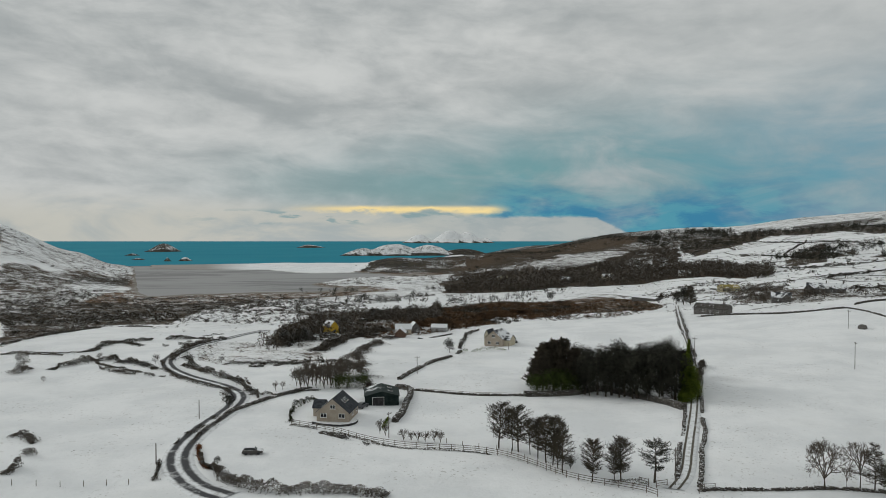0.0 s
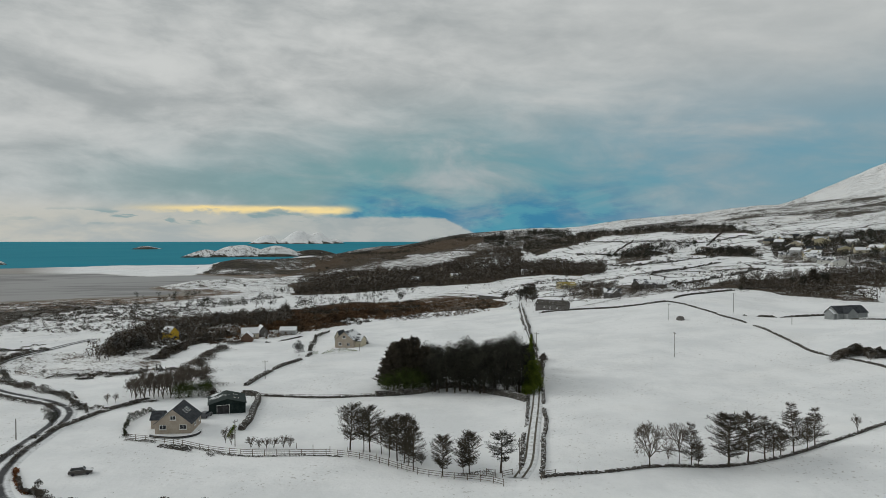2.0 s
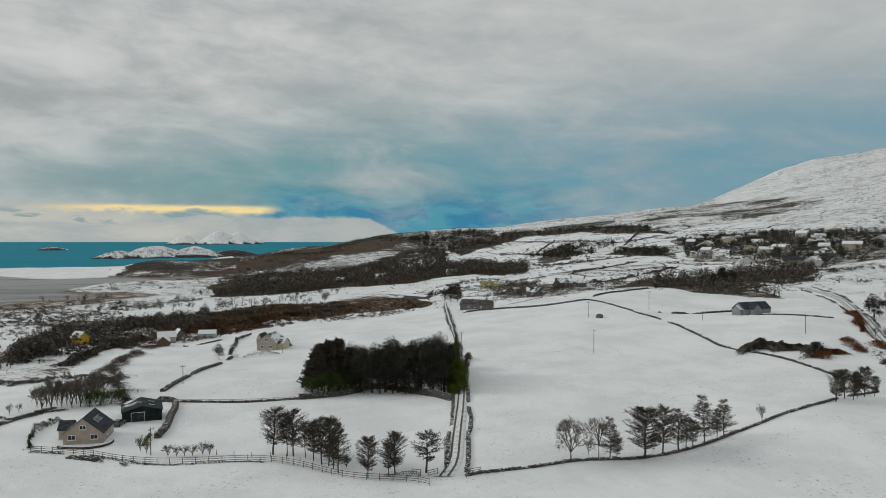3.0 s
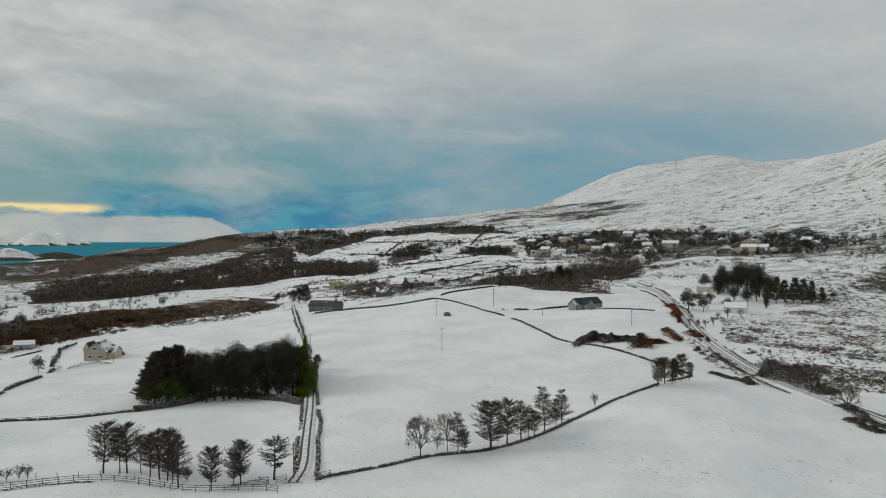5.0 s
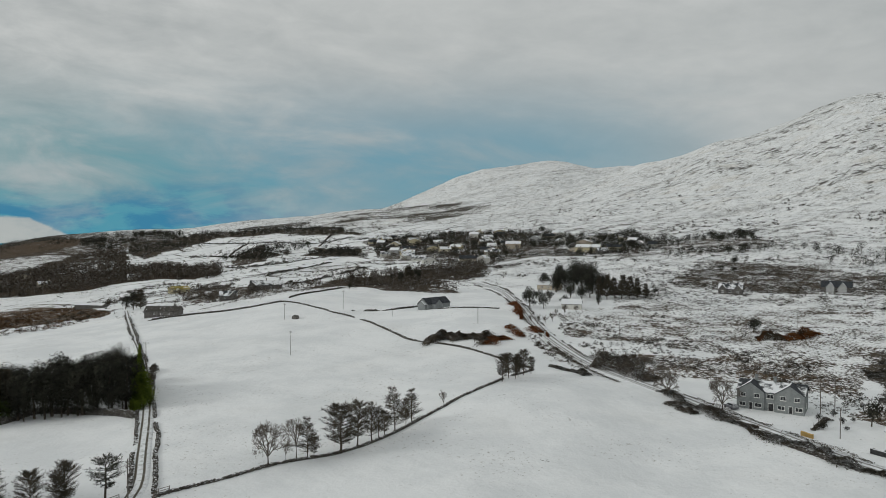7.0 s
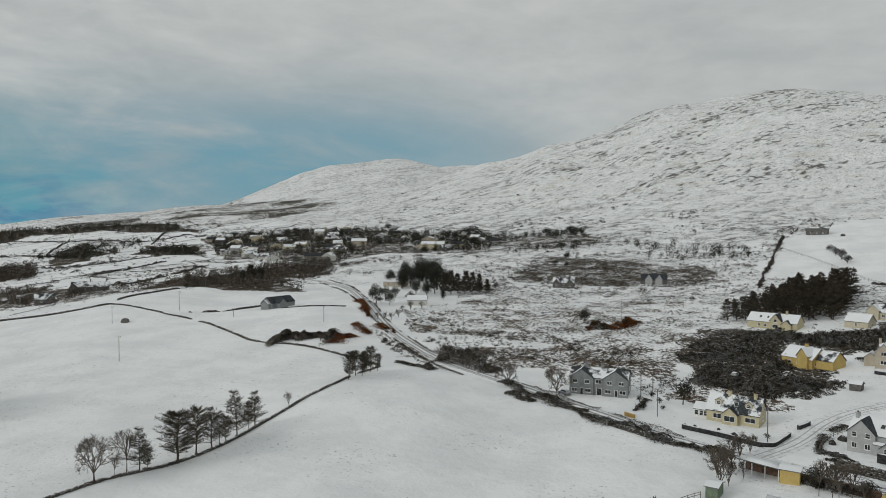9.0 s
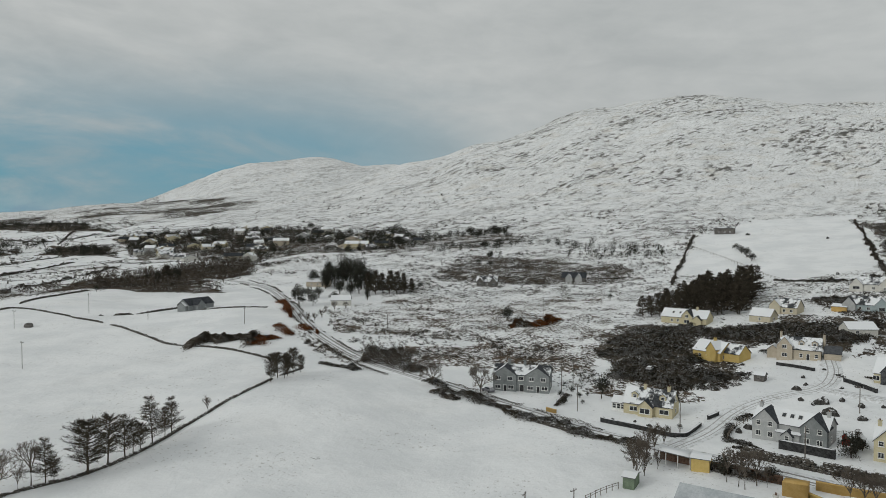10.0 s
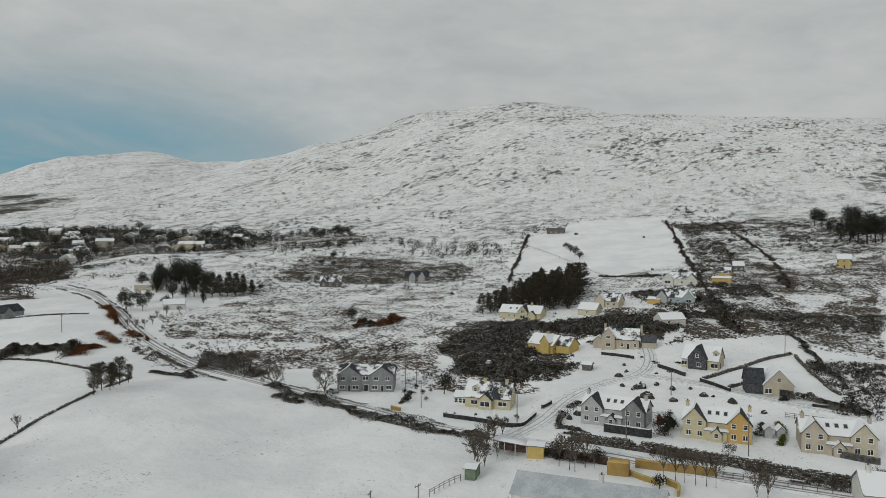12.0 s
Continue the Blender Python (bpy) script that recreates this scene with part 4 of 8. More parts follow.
# thicket of bare trees behind the gabled house
plant(BARE[2], [(-46.0, 216.8, 7.2), (-43.5, 216.0, 7.9), (-41.3, 217.7, 8.3), (-38.5, 215.9, 8.2), (-36.4, 217.6, 7.9), (-34.3, 219.4, 8.3), (-32.2, 221.2, 8.0), (-30.4, 223.9, 7.7), (-44.0, 224.9, 7.1), (-39.2, 225.8, 7.5), (-34.7, 230.2, 7.6), (-27.5, 233.6, 6.5)], "leafless trees of the thicket", 0.95)
plant(BIG_SHRUB, [(-32.3, 212.2, 4.9), (-29.7, 213.0, 5.3), (-27.0, 213.8, 5.6), (-24.6, 217.4, 5.7)], "evergreen shrubs beside the yard", 1.0)
plant(BARE[2], [(-44.1, 212.9, 7.8), (-41.7, 212.8, 8.1), (-39.3, 213.5, 8.1), (-36.7, 212.5, 8.1), (-34.6, 213.2, 8.1), (-32.5, 215.7, 8.2), (-40.6, 221.2, 7.7), (-36.3, 223.0, 7.7), (-32.3, 226.6, 7.8)], "leafless trees of the thicket", 1.1)
plant(BARE[2], [(-8.9, 155.4, 2.8), (-7.2, 155.0, 2.8), (-5.6, 154.6, 2.8), (-4.0, 154.1, 2.9), (-2.0, 154.1, 2.9), (-0.6, 153.7, 2.8)], "row of small bare shrubs by the fence", 1.35, "shrub", "small leafless shrub in the snow")
plant(BARE[2], [(-14.7, 160.5, 4.5), (-13.3, 158.8, 2.9), (-51.0, 209.8, 3.9), (-49.2, 211.3, 3.5)], "", 0.9, "shrub", "leafless shrub at the drive")
plant(ROUND[0], [(25.2, 135.9, 2.7), (-57.2, 184.0, 5.3), (2.6, 284.7, 7.0), (-45.6, 139.0, 2.1)], "", 1.0, "shrub", "dark dense evergreen bush on snow")
plant(ROUND[1], [(-146.8, 240.4, 5.0), (-85.0, 264.9, 2.7), (-77.9, 313.2, 2.6), (-35.5, 249.1, 5.3)], "", 1.3, "shrub", "brown leafless bush on a snowy bank")
# along the country road
plant(BARE[0], [(178.5, 81.7, 9.6), (181.1, 98.8, 7.1)], "bare trees by the road", 1.1)
plant(ROUND[0], [(192.2, 50.7, 8.6)], "", 0.95, "tree", "dark conical garden evergreen")
plant(ROUND[0], [(295.2, 121.5, 6.2), (270.5, 223.2, 10.3), (272.7, 216.1, 7.4), (286.8, 213.8, 7.0)], "", 1.0)
plant(PINES[:2], [(327.2, 250.3, 12), (335.9, 250.4, 14.5), (340.3, 246.9, 17), (339.1, 240.0, 18.5), (334.5, 229.9, 17.5), (334.4, 223.3, 15), (350.2, 264.6, 12.5), (360.8, 259.6, 15.5), (361.4, 251.8, 16.5)], "dark pines behind the bungalow", 1.6)
plant(PINES[2], [(323.9, 218.3, 12.1), (322.8, 212.3, 13.2), (328.5, 211.5, 12.7), (327.3, 206.0, 13.2), (330.0, 203.0, 12.6), (333.2, 200.2, 11.4), (340.9, 199.8, 7.1)], "row of dark firs", 0.85)
plant(PINES, [(154.5, 456.8, 9.4), (154.6, 444.7, 13.0), (157.3, 439.2, 11.4), (316.5, 370.3, 10.3), (309.0, 370.5, 9.4), (323.4, 369.1, 11.2), (310.3, 381.5, 7.2), (260.2, 363.2, 4.4), (156.3, 496.2, 5.1)], "", 1.3)
# plantation on the slope
spots = []
for px_ in np.linspace(0, 1, 11):
    for py_ in np.linspace(0, 1, 6):
        a, b = np.array((319.1, 66.6)), np.array((332.3, 25.2))
        c, d = np.array((371.3, 54.2)), np.array((383.6, 23.6))
        q = (a * (1 - px_) + b * px_) * (1 - py_) + (c * (1 - px_) + d * px_) * py_ + rng.normal(0, 1.2, 2)
        spots.append((q[0], q[1], rng.uniform(10.5, 14.0) * (0.62 + 0.38 * min(1, px_ * 2.2))))
plant(PLANTED, [(x, y, h * 1.12) for x, y, h in spots], "spruces of the plantation", 1.05)
plant(PINES[:2], [(583.4, -137.9, 14.7), (576.6, -141.3, 13.5), (541.4, -138.2, 10.9), (509.5, -136.8, 14.6), (502.6, -139.9, 17.9), (497.0, -143.2, 19.4), (496.4, -147.9, 21.1), (500.1, -153.8, 22.2), (499.4, -157.4, 21.3), (560.2, -154.0, 16.1), (560.6, -159.6, 17.1)], "pines on the hillside", 1.2)
plant(ROUND[0], [(531.9, 44.7, 6.1), (516.8, 40.1, 6.8), (503.0, 35.9, 7.4), (489.9, 31.8, 6.4), (464.2, 214.3, 5.0), (461.4, 204.2, 4.9), (370.7, 93.3, 3.1), (385.2, -75.3, 3.8), (567.5, 346.4, 8.7), (626.8, 482.6, 6.4)], "", 1.4, "shrub", "dark gorse clump on the snowy slope")
# bare trees and shrubs by the lower road
plant(BARE[2], [(135.7, 28.9, 7.0), (137.2, 27.7, 5.9), (142.5, 26.1, 4.7), (131.4, -22.5, 6.5), (131.5, -24.3, 6.1)], "bare trees along the lower road", 0.9)
plant(BARE[1], [(139.4, 12.9, 7.3), (137.7, 10.7, 7.9), (136.5, 9.5, 6.7), (139.4, 7.8, 6.6), (139.0, 6.0, 4.1), (135.2, -7.0, 6.8), (135.2, -9.0, 6.6), (134.4, -10.6, 7.3), (133.8, -12.5, 6.8), (133.8, -14.3, 6.1), (133.8, -16.0, 5.9)], "bare trees along the lower road", 1.0)
plant(ROUND[0], [(129.7, -6.0, 2.8), (143.2, 13.8, 4.0), (143.2, 5.3, 3.0), (164.0, -8.5, 5.4), (169.8, -10.8, 2.8)], "", 1.3, "shrub", "snow-dusted dark evergreen bush")
plant(ROUND[1], [(151.9, -20.5, 3.7), (141.3, -24.6, 4.7), (143.3, -45.6, 3.7), (139.6, -37.2, 4.0)], "", 1.3, "shrub", "brown leafless hedge bush by the road")

# round the bungalow and the white cottage
plant(PINES[:2], [(333.1, 262.9, 11), (325.5, 248.6, 12), (314.4, 230.4, 10), (309.9, 219.7, 9), (321.6, 222.4, 11), (357.2, 270.6, 14), (304.5, 205.3, 7)], "dark pines behind the bungalow", 1.35)
plant(ROUND[0], [(286.3, 238.5, 6), (275.7, 224.8, 4), (291.1, 233.6, 7), (300, 234, 6), (286.5, 209.9, 5), (343, 205.5, 6), (346.4, 202.2, 5), (354.3, 201.6, 4)], "", 1.2, "tree", "dark garden tree beside the road")
plant(BARE[2], [(234.4, 192.7, 4), (234.8, 189.3, 4.5), (239.8, 189.2, 4), (247.2, 191, 4.5), (260.1, 198.6, 4), (269.3, 200.6, 5), (275.5, 198.5, 4)], "", 1.1, "tree", "small leafless garden tree in snow")
# lone evergreens of the village and the rough grazing
plant(ROUND[0], [(596, 366.6, 15), (644.6, 513.3, 8), (599.1, 278, 9), (539.8, 243.6, 8), (557.1, 237.6, 9), (644.8, 280.4, 9), (625.5, 298.3, 8)], "", 1.5, "tree", "dark round evergreen at the village edge")
plant(ROUND[0], [(291.9, 120.7, 6.5), (492.7, 218.1, 7)], "", 1.0, "tree", "dark evergreen bush on rough grazing")
plant(BARE[0], [(197.3, 132.9, 6), (200.6, 126.3, 6.5), (203.4, 119.6, 6), (200.8, 112.1, 5)], "", 1.2, "tree", "spreading leafless roadside tree")
# shrubs of the cottage garden
plant(ROUND[0], [(194.6, 60, 1.6), (189.3, 56.3, 2), (193, 55, 1.3), (184.2, 53.8, 1.4), (173, 45.1, 1), (173.3, 42.9, 1), (170.6, 31.2, 1.5), (170.7, 29.1, 1.4), (173.4, 26.7, 1.5), (181.2, 58.1, 2.2), (187.8, 61.3, 2.2), (193.2, 30.9, 1.2), (192.9, 32.6, 1.2)], "clipped shrubs of the cottage garden", 1.3, "shrub", "small dark clipped garden shrub on snow")
plant(BARE[2], [(140.7, 30.5, 7), (146.5, 30.6, 6.5), (150.6, 29.9, 6.5), (155.1, 29.1, 6), (160, 28, 5), (144.8, 29.2, 7)], "bare trees along the lower road", 1.0)
# lone bushes of the western fields
plant(ROUND[1], [(-154.5, 253.9, 6), (-112.7, 307.2, 4.5), (-119, 262.6, 3.5), (-108.9, 261.5, 4.5), (-135.9, 273, 3.5), (-131.5, 273, 3.5), (-130.1, 224.4, 2), (-60.8, 193.3, 5)], "", 1.2, "shrub", "brown leafless bush on a field bank")

# ---- dry-stone walls ----
W = "low dry-stone field wall capped with snow"
stone_wall([(-14.6, 212.1), (-4.1, 208.1), (7.6, 201.8), (24.0, 200.4)], 0.9, 0.7, W, gaps=0.2)
stone_wall([(24.0, 200.4), (37.1, 200.4), (47.3, 207.9), (52.1, 201.2), (57.7, 192.3), (62.6, 178.6)], 2.6, 1.5, "broad tumbled stone bank under the grove")
stone_wall([(43.2, 127.0), (50.8, 147.4), (61.1, 174.6), (67.2, 189.6)], 0.9, 0.6, "stone wall beside the farm track", gaps=0.3)
stone_wall([(45.8, 122.6), (54.1, 142.9), (64.1, 169.9), (74.6, 199.6), (83.9, 224.1)], 0.9, 0.6, "stone wall beside the farm track", gaps=0.3)
stone_wall([(90.5, 247.6), (106.0, 298.2), (125.4, 360.9), (138.0, 402.5)], 1.2, 0.8, "stone wall beside the farm track", gaps=0.3)
stone_wall([(108.2, 311.5), (124.1, 365.4), (142.3, 423.0)], 1.0, 0.7, "stone wall beside the farm track", gaps=0.3)
stone_wall([(45.1, 121.1), (53.2, 121.7), (67.5, 122.2), (77.0, 120.4), (83.4, 119.5), (94.5, 120.2), (107.6, 123.8), (122.8, 128.0), (143.8, 131.7), (173.7, 142.1)], 0.8, 0.6, W, size=0.36, gaps=0.15)
stone_wall([(136.0, 371.4), (156.0, 370.4), (176.6, 343.9), (194.6, 332.6)], 1.0, 0.8, W, gaps=0.3)
stone_wall([(194.6, 332.6), (194.1, 298.0), (193.6, 263.4), (181.0, 222.5), (172.2, 198.2), (176.2, 180.8), (177.0, 162.1), (175.2, 143.3)], 0.8, 0.7, W, gaps=0.15)
stone_wall([(203.8, 281.9), (213.4, 271.4), (232.4, 267.4), (250.5, 274.4)], 1.0, 0.8, W, gaps=0.3)
stone_wall([(227.7, 253.6), (237.1, 239.4), (248.3, 223.9)], 1.0, 0.7, W, gaps=0.3)
stone_wall([(202.7, 340.1), (238.2, 359.3), (284.3, 386.7), (303.0, 372.6), (324.3, 349.4)], 1.0, 0.8, W, gaps=0.3)
stone_wall([(-14.3, 226.9), (-9.8, 245.5), (-4.1, 263.5), (3.6, 276.7), (7.3, 287.4)], 2.2, 0.9, "overgrown stone wall between two fields", gaps=0.3)
stone_wall([(-12.0, 170.0), (-10.7, 181.2), (-9.5, 199.3), (-9.2, 212.8), (-14.7, 214.4)], 1.8, 1.2, "mossy stone wall beside the yard")
stone_wall([(-37.4, 166.4), (-31.9, 162.8), (-25.3, 159.1), (-18.2, 153.9)], 2.0, 0.5, "rubble bank under the fence", gaps=0.6)
stone_wall([(-55.7, 176.8), (-51.1, 192.5), (-45.0, 208.1), (-39.6, 215.9)], 1.2, 0.8, W, gaps=0.3)
stone_wall([(157.2, 12.0), (152.4, 0.9), (150.1, -10.5), (147.9, -21.0), (144.6, -30.7), (140.4, -45.3)], 2.4, 2.1, "dark stone bank along the road, dusted with snow", size=0.55)
stone_wall([(244.9, -53.2), (224.1, -53.3), (210.8, -54.4), (205.8, -55.8)], 0.9, 1.0, W)
stone_wall([(215.9, -22.0), (228.0, -32.2), (238.4, -41.9), (247.6, -52.1)], 0.9, 0.9, W)
stone_wall([(206.0, -26.9), (212.5, -33.0), (215.6, -37.2)], 1.2, 1.0, "dark stone retaining bank behind the house")
stone_wall([(165.9, 65.7), (162.4, 55.4), (157.2, 42.3)], 1.4, 0.8, W, gaps=0.4)
stone_wall([(29.7, 359.4), (32.6, 329.4), (33.4, 312.0)], 1.5, 1.0, "curved garden wall of the stone house", gaps=0.2)
stone_wall([(-12.2, 339.3), (-4.0, 345.4), (4.7, 359.3)], 1.0, 0.7, W, gaps=0.3)

# ---- hedges and banks of scrub ----
H = "dark leafless hedge dusted with snow"
hedge([(-37.6, 169.9), (-39.1, 175.3), (-39.0, 183.2), (-37.2, 189.8), (-35.2, 193.5)], 1.8, 2.0, surface("clipped_dark_hedge", worn((0.014, 0.017, 0.009), (0.045, 0.048, 0.025), 0.5, snow=0.22, snow_scale=1.4, steep=0.6), 0.9), "clipped dark green garden hedge", thick=70, leaf=0.22)
hedge([(-13.3, 173.1), (-14.3, 167.9), (-15.3, 160.4)], 1.6, 1.4, GREEN_HEDGE, "green shrubs beside the drive", thick=50, leaf=0.22, gaps=0.5)
hedge([(-51.0, 144.7), (-46.7, 134.6), (-40.1, 127.1), (-33.7, 122.9), (-27.6, 122.5), (-21.8, 124.0), (-14.4, 121.9), (-10.2, 119.8)], 3.2, 2.2, BROWN_HEDGE, "thick brown roadside hedge", thick=40)
hedge([(-53.5, 150.2), (-50.5, 142.3), (-47.0, 135.6)], 2.4, 1.8, RUST_HEDGE, "rust-coloured bracken on the verge", thick=30, gaps=0.3)
hedge([(-54.6, 129.2), (-57.3, 139.4), (-59.0, 150.2), (-58.6, 161.0), (-57.6, 174.9)], 1.6, 1.0, HEDGE, H, gaps=0.5)
hedge([(-110.0, 270.0), (-98.6, 243.8), (-87.0, 229.0), (-73.1, 215.7), (-62.7, 210.3)], 2.0, 1.2, BROWN_HEDGE, H, gaps=0.4)
hedge([(-104.9, 282.4), (-89.1, 247.9), (-73.2, 232.9), (-59.7, 212.0), (-53.3, 197.6)], 3.0, 2.0, HEDGE, H, gaps=0.25)
hedge([(-57.2, 203.1), (-47.2, 202.7), (-42.2, 211.3), (-34.6, 207.0), (-28.2, 210.2)], 2.2, 1.3, HEDGE, H, gaps=0.35)
hedge([(-97.5, 156.0), (-93.5, 155.3), (-88.1, 148.7), (-83.4, 138.5), (-82.3, 132.9), (-82.2, 128.9)], 3.0, 1.8, BROWN_HEDGE, "ring of brown scrub round a ruin", thick=36)
hedge([(-21.4, 210.7), (-28.0, 237.2), (-33.1, 262.7), (-34.3, 290.9), (-30.2, 324.2), (-23.6, 343.8)], 6.0, 2.4, BROWN_HEDGE, "brown scrub along the old wall", gaps=0.35)
hedge([(-53.7, 293.1), (-48.5, 322.5), (-39.1, 356.9), (-28.8, 375.3)], 7.0, 5.0, BROWN_HEDGE, "brown leafless copse beside the cottages", thick=60, leaf=0.4)
hedge([(-75.3, 313.1), (-69.8, 323.6), (-62.4, 333.1)], 8.0, 6.0, HEDGE, "dark leafless copse in the valley", thick=60, leaf=0.45)
hedge([(-49.6, 421.3), (-31.6, 460.8), (-14.8, 464.7)], 8.0, 6.5, HEDGE, "dark evergreen belt behind the cottages", thick=60, leaf=0.5)
hedge([(-25.9, 377.8), (-1.3, 401.2), (26.9, 433.8), (55.2, 463.0)], 9.0, 4.0, surface("rusty_scrub", worn((0.068, 0.046, 0.030), (0.150, 0.090, 0.050), 0.08, snow=0.12, snow_scale=2.0, steep=0.55, third=(0.05, 0.045, 0.034)), 0.95), "wide belt of rust-brown scrub", thick=50, leaf=0.45)
hedge([(7.2, 285.8), (15.5, 286.6), (26.4, 290.4)], 1.4, 1.4, GREEN_HEDGE, "row of clipped green garden shrubs", thick=60, leaf=0.2, gaps=0.5)
hedge([(7.5, 296.8), (10.5, 338.9), (14.3, 363.3), (20.1, 372.6)], 2.5, 2.0, HEDGE, H)
hedge([(74.3, 200.1), (82.1, 219.8), (88.8, 237.1)], 2.6, 3.2, BROWN_HEDGE, "tall brown scrub beside the track", thick=60)
hedge([(179.2, 196.9), (181.6, 192.5), (184.3, 186.1), (188.8, 180.1), (189.8, 175.3)], 14.0, 5.5, BROWN_HEDGE, "dark low copse of wind-cut shrubs", thick=60, leaf=0.4)
hedge([(184.6, 174.7), (191.8, 174.3), (202.3, 178.0)], 6.0, 2.0, RUST_HEDGE, "rust-coloured bank of dead bracken", thick=40, leaf=0.35)
hedge([(274.1, 237.4), (255.9, 218.1), (235.3, 198.3)], 4.0, 3.0, RUST_HEDGE, "rust-red hedge beside the road", thick=50, gaps=0.3)
hedge([(222.6, 183.6), (221.1, 178.0), (218.5, 171.8)], 5.0, 4.0, RUST_HEDGE, "rust-red hedge beside the road", thick=60, gaps=0.3)
hedge([(215.4, 191.1), (212.3, 182.9), (208.5, 176.2)], 4.0, 2.6, RUST_HEDGE, "rust-red bracken beside the road", thick=50)
hedge([(280.4, 114.9), (284.9, 108.4), (289.8, 102.2), (304.4, 100.2)], 6.0, 4.0, surface("copper_scrub", worn((0.09, 0.035, 0.015), (0.20, 0.085, 0.03), 0.2, third=(0.06, 0.045, 0.03)), 0.95), "copper-brown willow scrub on snow", thick=50, leaf=0.4, gaps=0.2)
hedge([(182.7, 142.4), (182.5, 135.1), (181.1, 126.5)], 4.0, 2.6, HEDGE, "dark leafless thicket beside the road", thick=60, leaf=0.35)
hedge([(198.4, 134.8), (197.1, 124.7), (195.5, 117.7), (193.7, 111.1)], 7.0, 5.2, BROWN_HEDGE, "dark thicket above the road", thick=60, leaf=0.38, gaps=0.15)
hedge([(174.2, 94.7), (172.6, 90.0), (171.1, 85.0)], 4.0, 3.0, BROWN_HEDGE, "brown thicket above the road", thick=50, leaf=0.35, gaps=0.3)
hedge([(184.7, 103.7), (173.5, 81.9), (165.9, 65.7), (162.3, 52.4), (156.1, 39.3), (153.7, 30.7)], 3.4, 1.9, HEDGE, "snow-dusted bramble bank along the road", thick=60, gaps=0.1)
hedge([(162.3, 13.7), (158.9, 5.9), (166.4, 12.7)], 3.0, 1.6, HEDGE, "snow-dusted shrubs in front of the house", thick=50)
hedge([(166.3, 14.8), (175.3, 16.2), (185.5, 14.9), (190.8, 11.6)], 2.5, 1.2, HEDGE, "snow-dusted shrubs round the garden", thick=40, gaps=0.3)
hedge([(162.1, -32.1), (167.6, -33.4), (176.8, -34.7)], 2.2, 2.2, GREEN_HEDGE, "tall clipped green garden hedge", thick=90, leaf=0.22)
hedge([(192.8, -45.9), (191.0, -50.6), (187.2, -57.0)], 5.0, 2.2, HEDGE, "dark shrubs behind the houses", thick=50, leaf=0.35)
hedge([(170.3, 73.1), (171.4, 69.5)], 3.6, 1.8, BROWN_HEDGE, "brown shrub bed before the grey house", thick=60)
hedge([(409.4, 68.3), (469.3, 73.7), (534.9, 78.3), (599.9, 82.9)], 2.4, 1.5, BROWN_HEDGE, "dark hedge line climbing the slope", thick=30, leaf=0.45)
hedge([(421.0, 16.1), (414.0, -3.3), (415.1, -21.9), (424.7, -33.4)], 4.0, 2.0, HEDGE, "dark hedge line across the slope", thick=30, leaf=0.45, gaps=0.2)
hedge([(661.5, -34.6), (515.2, -36.6), (405.3, -37.8), (329.5, -39.1), (275.8, -40.7)], 2.8, 1.6, BROWN_HEDGE, "dark overgrown stream line down the slope", thick=30, leaf=0.5)
hedge([(631.3, -74.3), (531.9, -81.5), (456.3, -85.9), (367.0, -76.8)], 2.8, 1.5, BROWN_HEDGE, "dark hedge line down the slope", thick=26, leaf=0.5, gaps=0.3)
hedge([(292.1, -57.3), (270.4, -58.6), (240.5, -58.7), (211.0, -58.6)], 2.2, 1.4, HEDGE, "dark hedge line below the fields", thick=36, leaf=0.4)
hedge([(296.2, 49.4), (293.3, 34.4), (282.2, 19.5), (272.1, 10.3), (270.2, -4.3), (272.1, -16.6)], 9.0, 2.6, HEDGE, "dark gorse belt behind the yellow house", thick=34, leaf=0.4)
hedge([(220.5, 55.5), (219.9, 42.2), (218.3, 30.9), (224.9, 19.1), (229.9, 15.8)], 10.0, 2.6, HEDGE, "dark gorse belt above the cottage", thick=36, leaf=0.4)
hedge([(248.6, 66.9), (252.2, 54.8), (248.5, 41.4), (243.3, 32.5)], 10.0, 2.2, HEDGE, "dark gorse belt beside the yellow house", thick=36, leaf=0.4)
hedge([(367.4, 2.6), (365.5, -14.0), (345.6, -31.0), (323.2, -43.0)], 7.0, 3.0, HEDGE, "dark scrub round the upper houses", thick=36, leaf=0.45, gaps=0.3)
hedge([(308.2, -21.0), (301.2, -33.7), (285.5, -42.1)], 8.0, 4.0, BROWN_HEDGE, "brown copse on the slope", thick=40, leaf=0.45)

hedge([(370.8, 1031.5), (416.6, 1082), (505.2, 1128.3)], 2.5, 2.2, HEDGE, "dark hedge between upland fields", thick=12, leaf=0.7, gaps=0.15)
hedge([(505.2, 1128.3), (491.9, 973.7), (502.2, 854.2), (515.8, 787.4), (580.8, 798.8)], 2.5, 2.2, HEDGE, "dark hedge between upland fields", thick=12, leaf=0.7, gaps=0.15)
hedge([(403.3, 822.4), (508.9, 968.9)], 2.5, 2.2, HEDGE, "dark hedge between upland fields", thick=12, leaf=0.7, gaps=0.15)
hedge([(387.8, 710.7), (481.9, 874.9)], 2.5, 2.2, HEDGE, "dark hedge between upland fields", thick=12, leaf=0.7, gaps=0.15)
hedge([(494.7, 755.3), (597, 879.9)], 2.5, 2.2, HEDGE, "dark hedge between upland fields", thick=12, leaf=0.7, gaps=0.15)
hedge([(338.6, 697.5), (346.5, 611.8), (417.6, 660.6), (462.1, 610.2)], 2.5, 2.2, HEDGE, "dark hedge between upland fields", thick=12, leaf=0.7, gaps=0.15)
hedge([(286.8, 516), (354.6, 561), (392.2, 578.1)], 2.5, 2.2, HEDGE, "dark hedge between upland fields", thick=12, leaf=0.7, gaps=0.15)
